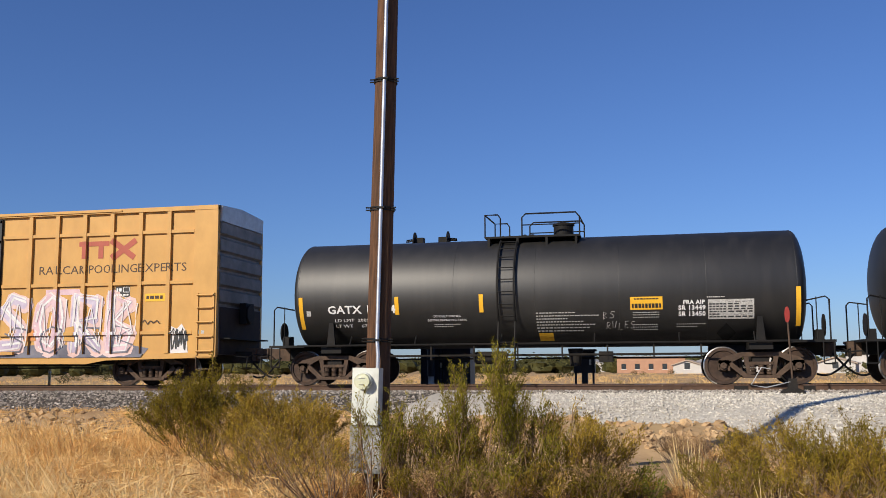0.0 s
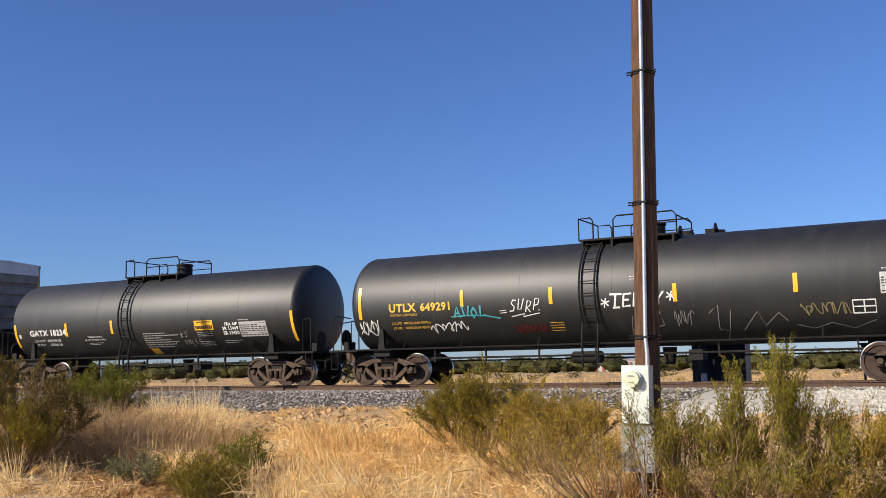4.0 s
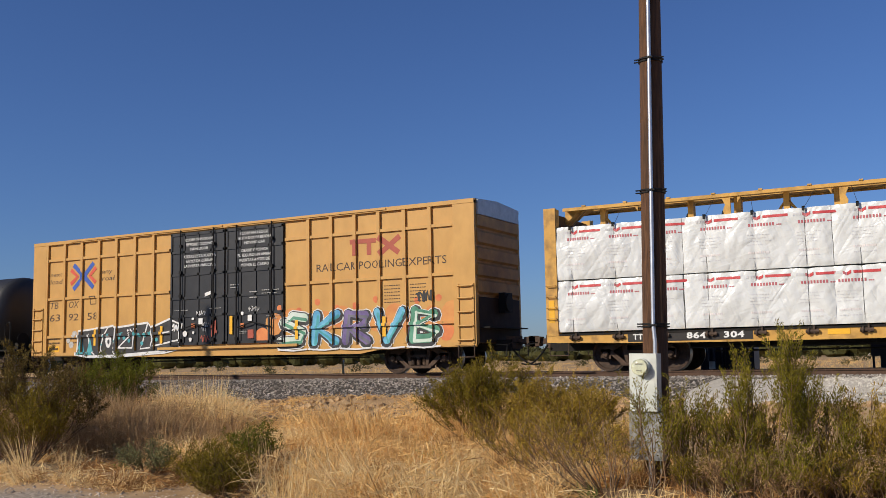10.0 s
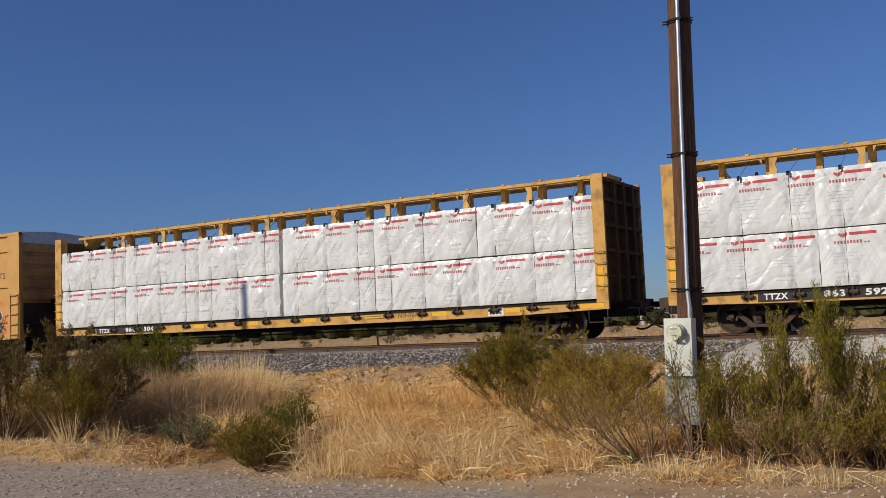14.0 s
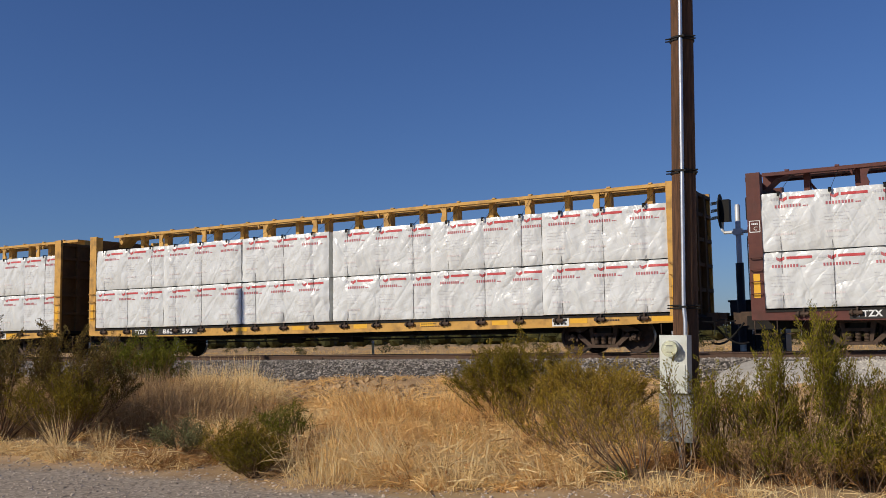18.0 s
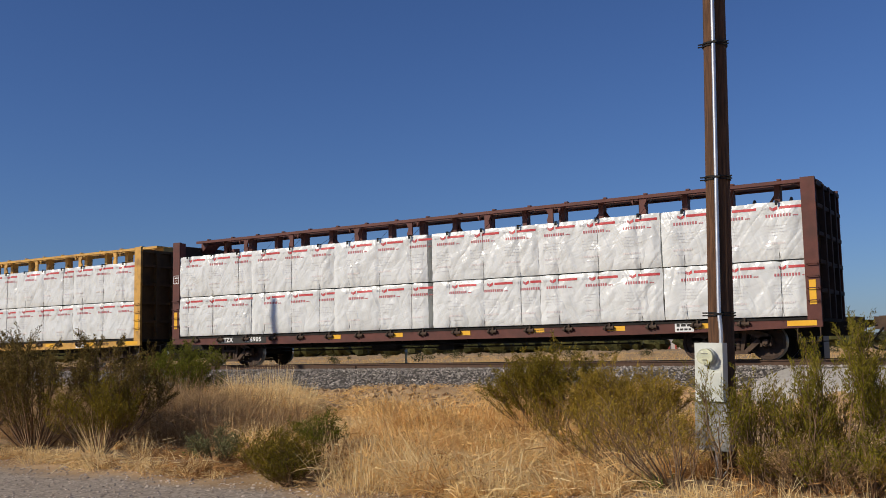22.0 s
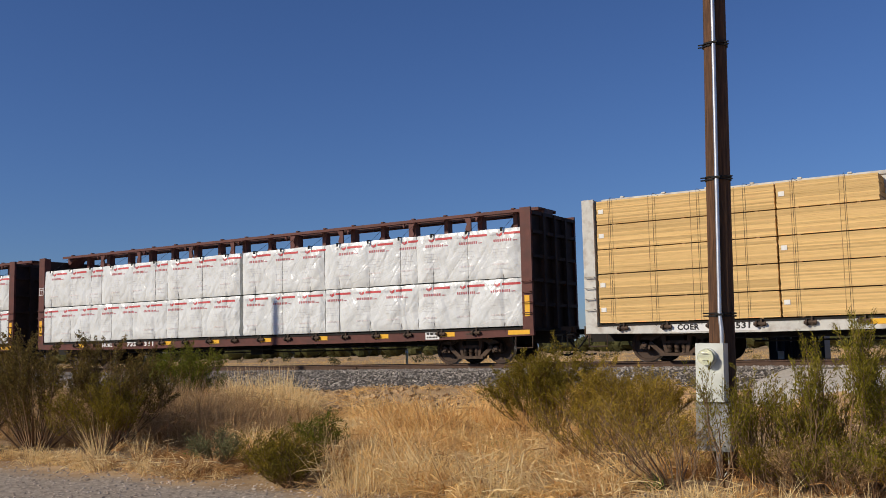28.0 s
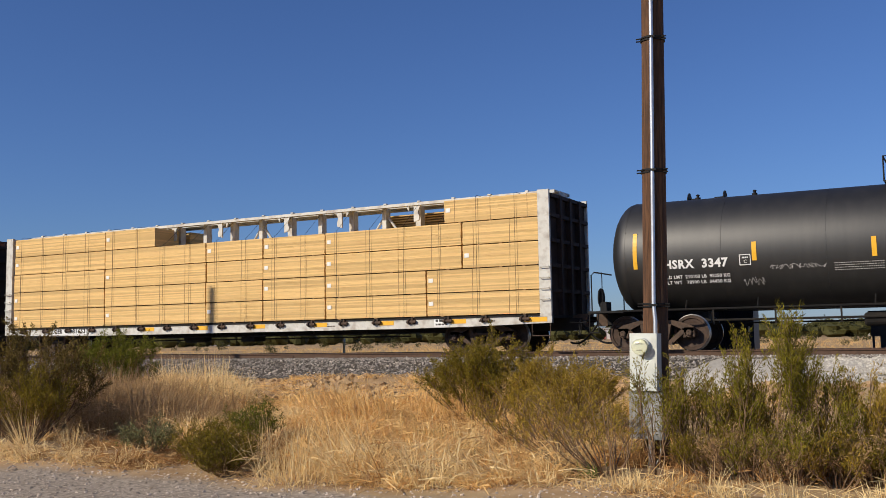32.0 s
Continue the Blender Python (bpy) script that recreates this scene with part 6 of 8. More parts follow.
PEN = {"A": [[(0, 0), (0.45, 1), (0.9, 0)], [(0.2, 0.4), (0.75, 0.4)]], "W": [[(0, 1), (0.2, 0), (0.45, 0.7), (0.7, 0), (0.95, 1)]],
       "O": [[(0.4, 1), (0, 0.55), (0.35, 0), (0.8, 0.4), (0.4, 1)]], "L": [[(0.1, 1), (0.05, 0), (0.8, 0.08)]],
       "S": [[(0.8, 0.95), (0.3, 1), (0.1, 0.7), (0.7, 0.4), (0.6, 0.05), (0, 0.05)]], "U": [[(0, 1), (0.1, 0.1), (0.6, 0.1), (0.75, 1)]],
       "R": [[(0.05, 0), (0.1, 1), (0.7, 0.85), (0.6, 0.5), (0.1, 0.45), (0.8, 0)]], "P": [[(0.05, 0), (0.1, 1), (0.75, 0.9), (0.65, 0.45), (0.1, 0.4)]],
       "B": [[(0.05, 0), (0.1, 1), (0.6, 0.85), (0.15, 0.5), (0.7, 0.3), (0.05, 0)]], "E": [[(0.8, 1), (0.1, 0.95), (0.1, 0), (0.8, 0.05)], [(0.1, 0.5), (0.6, 0.5)]]}


def pen(bm, text, x, z, w, h, thick, lean=0.0):
    """Hand-drawn capital letters as strokes."""
    for i, c in enumerate(text):
        for line in PEN[c]:
            stroke(bm, [(x + i * w * 1.25 + a * w + lean * b * h, z + b * h + 0.03 * math.sin(i * 2.3)) for a, b in line], thick)


def say(rows, bold=0.0):
    """Rows of words: (text, x, z, height, width or None, lean)."""
    def draw(bm):
        for text, x, z, h, w, lean in rows:
            words(bm, text, x, z, h, w, lean, 0, 1.0 + bold * 2, bold)
    return draw


# shared lettering of the two box cars
SLOGAN = [("slogan_word", INK, lambda bm, w=w, x=x, l=l: words(bm, w, x, 3.20, 0.25, l)) for w, x, l in (("RAILCAR", 3.93, 1.50), ("POOLING", 5.53, 1.52), ("EXPERTS", 7.12, 1.45))]


def red_mark(bm):
    rect(bm, 5.22, 6.18, 3.98, 4.12)
    rect(bm, 5.36, 5.52, 3.62, 3.98), rect(bm, 5.84, 6.0, 3.62, 3.98)
    stroke(bm, [(6.28, 4.12), (6.98, 3.62)], 0.17), stroke(bm, [(6.30, 3.62), (7.02, 4.12)], 0.17)


def one(key, x, z, w, h, thick, lean, dx=0, dz=0):
    return lambda bm: form(bm, key, x, z, w, h, thick, lean, 0, dx, dz)


mark_box(BOX_T, [
    ("lettering", INK, say([("next", -8.20, 3.72, 0.16, 0.62, 0.15), ("load", -8.20, 3.44, 0.18, 0.62, 0.15), ("any", -5.50, 3.70, 0.16, 0.5, 0.15), ("road", -5.50, 3.44, 0.18, 0.68, 0.15)])),
    ("car_number", INK, say([("63", -8.20, 2.06, 0.27, 0.55, 0.1), ("92", -7.20, 2.06, 0.27, 0.52, 0.1), ("58", -6.22, 2.06, 0.27, 0.55, 0)])),
    ("owner_mark", INK, say([("TB", -8.20, 2.52, 0.26, 0.46, 0.2), ("OX", -7.20, 2.52, 0.26, 0.5, 0.2)])),
    ("logo_blue", BLUE, lambda bm: [stroke(bm, p, 0.17) for p in ([(-6.95, 4.10), (-6.50, 3.72), (-6.50, 3.58), (-6.95, 3.20)], [(-5.92, 4.12), (-6.32, 3.74), (-6.32, 3.58), (-5.92, 3.22)])]),
    ("logo_red", RED, lambda bm: [stroke(bm, p, 0.15) for p in ([(-7.08, 3.92), (-6.74, 3.66), (-7.08, 3.40)], [(-5.80, 3.94), (-6.10, 3.66), (-5.80, 3.40)])], 0.001),
    ("logo_red", RUSTR, red_mark),
    *SLOGAN,
    ("data_block", INK, lines([(-8.2, 1.36, 0.08, 0.6, 5), (-8.2, 1.22, 0.08, 0.6, 5), (-7.2, 1.36, 0.08, 0.55, 4), (-7.2, 1.22, 0.08, 0.55, 4)] + [(6.45, 2.62 - 0.1 * k, 0.04, 0.55, 5) for k in range(6)] + [(7.35, 2.62 - 0.1 * k, 0.04, 0.55, 5) for k in range(6)])),
    ("plate", REFLECT, lambda bm: [rect(bm, -8.22, -7.62, 0.94, 1.14), rect(bm, 7.75, 8.10, 1.05, 1.35)]),
    ("plate_print", INK, lambda bm: [bars(bm, -8.16, 1.0, 0.08, 0.48, 4), bars(bm, 7.78, 1.15, 0.06, 0.26, 4)], 0.002),
    ("stencil_frame", INK, lambda bm: [stroke(bm, p, 0.03) for p in ([(-6.05, 2.62), (-5.77, 2.62)], [(-6.05, 2.90), (-5.77, 2.90)], [(-6.05, 2.62), (-6.05, 2.90)], [(-5.77, 2.62), (-5.77, 2.90)])]),
    ("reflector", REFLECT, lambda bm: [rect(bm, k - 0.06, k + 0.06, 1.12, 1.72) for k in (-5.75, -2.55, 3.2, 6.45)], 0.009),
])
mark_box(BOX_T, [
    ("door_lettering", WHITE, say([("CLOSE THIS DOOR", -1.45, 4.55, 0.10, 1.25, 0), ("BEFORE CLOSING", -1.40, 4.39, 0.10, 1.15, 0), ("MAIN DOOR", -1.22, 4.23, 0.10, 0.78, 0),
                                   ("CIERRE ESTA PUERTA", -1.50, 3.98, 0.10, 1.40, 0), ("ANTES DE CERRAR", -1.42, 3.82, 0.10, 1.22, 0), ("LA PUERTA PRINCIPAL", -1.50, 3.66, 0.10, 1.40, 0)]), 0.033),
    ("door_lettering", WHITE, say([("CLOSE AND LOCK", 0.95, 4.60, 0.10, 1.15, 0), ("BOTH DOORS BEFORE", 0.88, 4.44, 0.10, 1.35, 0), ("MOVING CAR", 1.12, 4.28, 0.10, 0.85, 0),
                                   ("CIERRE Y PONGA", 0.98, 4.03, 0.10, 1.12, 0), ("EL SEGURO EN AMBAS", 0.84, 3.87, 0.10, 1.40, 0), ("PUERTAS ANTES DE", 0.92, 3.71, 0.10, 1.25, 0), ("MOVER EL CARRO", 0.98, 3.55, 0.10, 1.15, 0)]), 0.033),
    ("door_stencil", DULLW, lines([(0.55, 2.95, 0.05, 0.35, 3), (0.55, 2.86, 0.05, 0.3, 3), (1.35, 2.68, 0.05, 0.3, 3), (1.85, 2.72, 0.04, 0.7, 6), (1.85, 2.62, 0.04, 0.6, 6), (1.35, 2.50, 0.05, 0.3, 3), (-1.9, 2.2, 0.03, 0.6, 8), (-0.35, 2.22, 0.03, 0.5, 6)]), 0.033),
    ("placard", WHITE, lambda bm: [poly(bm, [(-0.55, 2.64), (-0.30, 2.70), (-0.30, 2.82), (-0.55, 2.76)]), rect(bm, -0.82, -0.64, 1.72, 1.92), rect(bm, 1.28, 1.45, 1.76, 1.96), rect(bm, -1.12, -1.02, 1.88, 1.95), blob(bm, 1.05, 2.02, 0.06)], 0.034),
    ("placard_orange", ORANGE, lambda bm: [rect(bm, -1.14, -0.99, 1.60, 1.75), rect(bm, 0.98, 1.12, 1.56, 1.70)], 0.034),
    ("reflector", REFLECT, lambda bm: [rect(bm, 0.52, 0.64, 1.35, 1.95)], 0.034),
    ("graffiti_tag", SPRAYW, scribble(-1.98, 1.52, 0.42, 0.26, 10, 0.05, 61), 0.034), ("graffiti_tag", SPRAYW, scribble(-0.95, 2.02, 0.45, 0.16, 16, 0.012, 62), 0.034),
    ("graffiti_tag", SPRAYW, scribble(1.3, 2.06, 0.45, 0.18, 16, 0.012, 63), 0.034), ("graffiti_tag", RUSTR, scribble(-0.28, 1.25, 0.25, 0.6, 12, 0.03, 64), 0.034),
    ("graffiti_tag", DULLW, scribble(-0.68, 1.45, 0.28, 0.35, 10, 0.02, 65), 0.034), ("graffiti_tag", RUSTR, scribble(-0.7, 1.12, 0.35, 0.25, 9, 0.035, 66), 0.034),
    ("graffiti_spot", SPRAYW, lambda bm: blob(bm, -1.42, 1.42, 0.10), 0.034), ("graffiti_spot", SPRAYW, lambda bm: blob(bm, -1.18, 1.22, 0.07), 0.034), ("graffiti_spot", SPRAYW, lambda bm: blob(bm, -1.05, 1.45, 0.05), 0.034),
    ("graffiti_haze", RUSTR, lambda bm: rect(bm, 1.28, 1.52, 1.2, 1.48), 0.034), ("door_stencil", DULLW, lines([(0.95, 1.42, 0.03, 0.3, 4), (0.95, 1.36, 0.03, 0.25, 4), (2.05, 1.9, 0.025, 0.55, 9), (2.2, 1.8, 0.04, 0.25, 3)]), 0.034),
])
mark_box(BOX_T, [("chalk_tag", INK, scribble(0.55, 0.92, 0.5, 0.06, 10, 0.02, 67), 0.10)])
# bold black and white piece: one dark band, its letters cut out by white lines
BAND = [(-6.70, 0.80), (-6.62, 1.66), (-5.12, 1.77), (-4.90, 1.81), (-4.70, 1.74), (-3.20, 1.86), (-3.05, 1.68), (-2.20, 1.95), (-1.72, 1.78), (-1.72, 0.98), (-2.40, 0.86), (-4.60, 0.75), (-6.10, 0.74)]
CUTS = ([(-5.12, 1.77), (-5.36, 1.45), (-5.50, 1.00), (-5.34, 0.76)], [(-6.10, 1.55), (-6.05, 1.00), (-5.70, 0.80)],
        [(-4.70, 1.74), (-4.74, 1.35), (-4.86, 1.00), (-4.70, 0.78)], [(-4.60, 1.03), (-4.02, 1.46), (-4.12, 1.55)], [(-4.62, 1.02), (-3.86, 1.00), (-3.80, 1.42)],
        [(-3.20, 1.86), (-3.42, 1.25), (-3.55, 0.96), (-3.02, 1.00), (-2.92, 1.28)], [(-3.05, 1.68), (-2.92, 1.28)], [(-2.92, 1.05), (-2.10, 1.18), (-1.74, 1.22)], [(-2.62, 1.46), (-2.10, 1.53), (-1.76, 1.66)])
mark_box(BOX_T, [
    ("graffiti_fill", SPRAYK, lambda bm: poly(bm, BAND), 0.0006),
    ("graffiti_outline", SPRAYW, lambda bm: stroke(bm, BAND + BAND[:2], 0.07), 0.0015),
    ("graffiti_edge", SPRAYW, lambda bm: [stroke(bm, [(-6.25, 0.72), (-4.6, 0.70), (-2.3, 0.80), (-1.6, 0.93)], 0.05)], 0.001)])
mark_box(BOX_T, [("graffiti_outline", SPRAYW, lambda bm, c=c: stroke(bm, c, 0.055), 0.002) for c in CUTS])
mark_box(BOX_T, [("graffiti_spot", SPRAYW, lambda bm: [blob(bm, -5.10, 1.25, 0.15, 0, 12, 1.5)], 0.002), ("graffiti_spot", SPRAYK, lambda bm: [blob(bm, -5.09, 1.24, 0.055, 0, 10, 1.6)], 0.003),
                 ("graffiti_haze", TEAL, lambda bm: poly(bm, [(-6.62, 0.82), (-6.42, 1.38), (-6.28, 0.84)]), 0.003), ("graffiti_haze", TEAL, lambda bm: poly(bm, [(-6.20, 0.78), (-6.02, 1.42), (-5.84, 0.80)]), 0.003)])
mark_box(BOX_T, [("graffiti_spot", TEAL, lambda bm, i=i: blob(bm, -5.45 + 0.2 * i + 0.08 * math.sin(i * 5), 1.15 + 0.36 * abs(math.sin(i * 2.2)), 0.035 + 0.04 * abs(math.sin(i * 3.3)), 0, 9), 0.0028) for i in range(14)])
mark_box(BOX_T, [("graffiti_spot", SPRAYW, lambda bm, i=i: blob(bm, -4.15 + 0.13 * i, 1.62 + 0.10 * math.sin(i * 3), 0.045, 0, 8), 0.0032) for i in range(4)])
mark_box(BOX_T, [("graffiti_haze", DULLW, lambda bm, i=i: blob(bm, -7.15 + 0.16 * i, 1.34 + 0.22 * math.sin(i * 4), 0.10 + 0.03 * math.sin(i), 0, 9)) for i in range(3)])
# bright piece
KEYS2 = ["f", "g", "h", "i", "j"]
FILL2 = [MINT, SKYB, VIOL, SKYB, GREEN]
SHADE2 = [GREEN, TEAL, SLATE, TEAL, MINT]
EMBER = spray("ember", (0.58, 0.20, 0.06), (0.66, 0.32, 0.09))
mark_box(BOX_T, [("graffiti_cloud", EMBER, lambda bm, i=i: blob(bm, 2.35 + 0.64 * i, 1.62 + 0.16 * math.sin(i * 2.1), 0.36, 0, 12, 1.0, i), 0.0001 * i) for i in range(11)])
mark_box(BOX_T, [("graffiti_cloud", ORANGE, lambda bm, i=i: blob(bm, 2.55 + 0.72 * i, 2.12 + 0.14 * math.sin(i * 4), 0.11, 0, 10)) for i in range(9)])
mark_box(BOX_T, [("graffiti_cloud", ORANGE, lambda bm: blob(bm, 1.85, 1.25, 0.28, 0, 12)), ("graffiti_cloud", ORANGE, lambda bm: blob(bm, 8.55, 1.2, 0.26, 0, 12))])
XS2 = [2.62, 3.80, 4.98, 6.16, 7.36]
for _i, _k in enumerate(KEYS2):
    mark_box(BOX_T, [
        ("graffiti_outline", SPRAYW, one(_k, XS2[_i], 0.98, 1.0, 0.84, 0.47, 0.10), 0.0014),
        ("graffiti_shadow", SPRAYK, one(_k, XS2[_i], 0.98, 1.0, 0.84, 0.41, 0.10), 0.0024),
        ("graffiti_fill", FILL2[_i], one(_k, XS2[_i], 0.99, 1.0, 0.84, 0.27, 0.10, -0.03, 0.03), 0.0036),
        ("graffiti_accent", SHADE2[_i], one(_k, XS2[_i], 0.98, 1.0, 0.84, 0.10, 0.10, 0.02, -0.02), 0.0048),
        ("graffiti_edge", SPRAYW, lambda bm, x=XS2[_i]: stroke(bm, [(x - 0.1, 0.80), (x + 0.5, 0.76), (x + 1.05, 0.80)], 0.05), 0.0056)])
mark_box(BOX_T, [("graffiti_tag", SPRAYK, scribble(7.55, 2.10, 0.6, 0.36, 14, 0.06, 5), 0.001)])

# the leading box car: faded pastel piece
mark_box(BOX_A, [
    ("logo_red", RUSTR, red_mark), *SLOGAN,
    ("plate", REFLECT, lambda bm: [rect(bm, 7.35, 7.98, 2.36, 2.58)]),
    ("plate_print", INK, lambda bm: [bars(bm, 7.4, 2.43, 0.09, 0.5, 4)], 0.002),
    ("data_panel", SPRAYK, lambda bm: [rect(bm, 6.42, 6.88, 2.50, 2.80)]),
    ("data_panel_print", WHITE, lambda bm: [bars(bm, 6.46, 2.66, 0.09, 0.16, 2), bars(bm, 6.46, 2.54, 0.04, 0.38, 4), stroke(bm, [(6.68, 2.64), (6.86, 2.64), (6.86, 2.78), (6.68, 2.78), (6.68, 2.64)], 0.02)], 0.002),
    ("graffiti_base", SLATE, lambda bm: [poly(bm, [(1.6, 0.82), (7.3, 0.80), (7.5, 1.05), (6.6, 1.22), (5.4, 1.12), (4.4, 1.24), (3.4, 1.12), (1.8, 1.2)])], 0.0004),
])
FADED = ["b", "j", "f", "b", "h", "j"]
HAZE = spray("faded_pink", (0.60, 0.40, 0.36), (0.72, 0.56, 0.54))
for _i, _k in enumerate(FADED):
    _x, _w = 0.55 + 1.14 * _i, 0.86 + 0.1 * math.sin(_i * 2.1)
    mark_box(BOX_A, [
        ("graffiti_haze", HAZE, one(_k, _x, 1.05, _w, 1.42, 0.50, 0.04), 0.001),
        ("graffiti_fill", (LILAC, PINK)[_i % 2], one(_k, _x, 1.05, _w, 1.42, 0.30, 0.04, -0.05, 0.04), 0.002),
        ("graffiti_outline", SILV, one(_k, _x, 0.95, _w + 0.18, 1.72, 0.05, 0.04, -0.14, 0.0), 0.003),
        ("graffiti_accent", SPRAYW, one(_k, _x, 1.05, _w, 1.42, 0.07, 0.04, 0.03, 0.08), 0.004),
        ("graffiti_accent", SLATE, one(_k, _x, 0.98, _w, 0.75, 0.05, 0.12, 0.05, -0.04), 0.005),
        ("graffiti_accent", SILV, scribble(_x, 1.1, 0.95, 1.45, 7, 0.035, 70 + _i), 0.006)])
mark_box(BOX_A, [("graffiti_accent", YELLOW, lambda bm: poly(bm, [(4.85, 1.28), (5.2, 1.26), (5.15, 1.7), (4.9, 1.66)]), 0.0055), ("graffiti_accent", EMBER, lambda bm: poly(bm, [(3.6, 1.3), (3.95, 1.3), (3.85, 1.65)]), 0.0055),
                 ("graffiti_haze", PINK, lambda bm: rect(bm, 4.2, 5.3, 2.60, 2.76), 0.001)])
mark_box(BOX_A, [("graffiti_tag", SILV, lambda bm: poly(bm, [(8.16, 0.90), (8.70, 0.92), (8.64, 1.50), (8.50, 1.72), (8.34, 1.58), (8.18, 1.66)]), 0.001), ("graffiti_tag", SPRAYK, scribble(8.18, 0.98, 0.5, 0.6, 16, 0.045, 8), 0.002), ("graffiti_tag", SPRAYK, scribble(8.22, 1.2, 0.4, 0.4, 9, 0.03, 18), 0.002),
                 ("graffiti_tag", DULLW, scribble(8.98, 1.0, 0.26, 1.3, 18, 0.035, 9), 0.002),
                 ("graffiti_tag", INK, scribble(7.3, 1.72, 0.55, 0.12, 9, 0.03, 10), 0.002)])

# tank cars
FAINT, FAINTY = flat_paint("faint_chalk", (0.22, 0.215, 0.20)), flat_paint("faint_yellow_chalk", (0.24, 0.20, 0.09))
mark_tank(TANK_G, 1.48, 2.46, [
    ("owner_mark", WHITE, say([("GATX", -5.62, 1.92, 0.21, 0.95, 0)], 0.03)),
    ("car_number", WHITE, say([("18234", -4.55, 1.92, 0.21, 0.78, 0)], 0.05)),
    ("weight_lettering", WHITE, say([("LD LMT  200500 LB", -5.45, 1.70, 0.085, 1.35, 0), ("LT WT     67500 LB", -5.45, 1.55, 0.085, 1.35, 0)])),
    ("small_square", DULLW, lambda bm: rect(bm, -6.22, -6.10, 1.86, 2.0)),
    ("notice", WHITE, say([("CONSULT OWNER", -2.72, 1.78, 0.055, 0.75, 0), ("BEFORE REPAIRING TANK", -2.87, 1.68, 0.055, 1.05, 0)])),
    ("notice", DULLW, lines([(-2.7, 1.58, 0.03, 0.7, 10), (-2.7, 1.53, 0.03, 0.5, 7)])),
    ("notice", DULLW, lines([(0.02, 1.82 - 0.075 * k, 0.045, w, n) for k, (w, n) in enumerate(((1.0, 8), (1.6, 15), (0.8, 8), (1.2, 11), (1.5, 14), (1.35, 9), (1.2, 8)))])),
    ("yellow_patch", REFLECT, lambda bm: rect(bm, 0.05, 0.42, 1.14, 1.34)),
    ("placard", REFLECT, lambda bm: rect(bm, 2.42, 3.22, 1.88, 2.20)),
    ("placard_print", BLACKP, lambda bm: [bars(bm, 2.52, 2.13, 0.035, 0.6, 8), bars(bm, 2.46, 1.92, 0.11, 0.72, 9)], 0.002),
    ("notice", DULLW, lines([(2.48, 1.80 - 0.06 * k, 0.03, 0.65, 8) for k in range(3)] + [(2.48, 1.5 - 0.06 * k, 0.03, 0.6, 8) for k in range(3)])),
    ("car_lettering", WHITE, say([("FRA AIP", 3.72, 2.00, 0.10, 0.52, 0), ("SR 13449", 3.60, 1.86, 0.11, 0.66, 0), ("SR 13450", 3.60, 1.71, 0.11, 0.66, 0)], 0.05)),
    ("data_grid", DULLW, lambda bm: rect(bm, 4.32, 5.42, 1.62, 2.10)),
    ("data_grid_print", SPRAYK, lambda bm: [bars(bm, 4.35 + (0.45 if c else 0), 1.66 + 0.062 * k, 0.035, 0.4 if not c else 0.58, 5 if not c else 4, 0, k) for k in range(7) for c in (0, 1)], 0.002),
    ("notice", DULLW, lines([(4.3, 2.14, 0.05, 0.42, 6), (3.55, 1.50, 0.03, 0.7, 9), (3.55, 1.44, 0.03, 0.5, 7)])),
    ("placard_holder", DARK, lambda bm: poly(bm, [(4.52, 1.28), (4.76, 1.04), (5.0, 1.28), (4.76, 1.52)]), 0.01),
    ("chalk_tag", DULLW, lambda bm: pen(bm, "BS", 1.72, 1.66, 0.14, 0.17, 0.014, 0.1)), ("chalk_tag", DULLW, lambda bm: pen(bm, "RULES", 1.80, 1.42, 0.12, 0.17, 0.014, 0.1)),
])
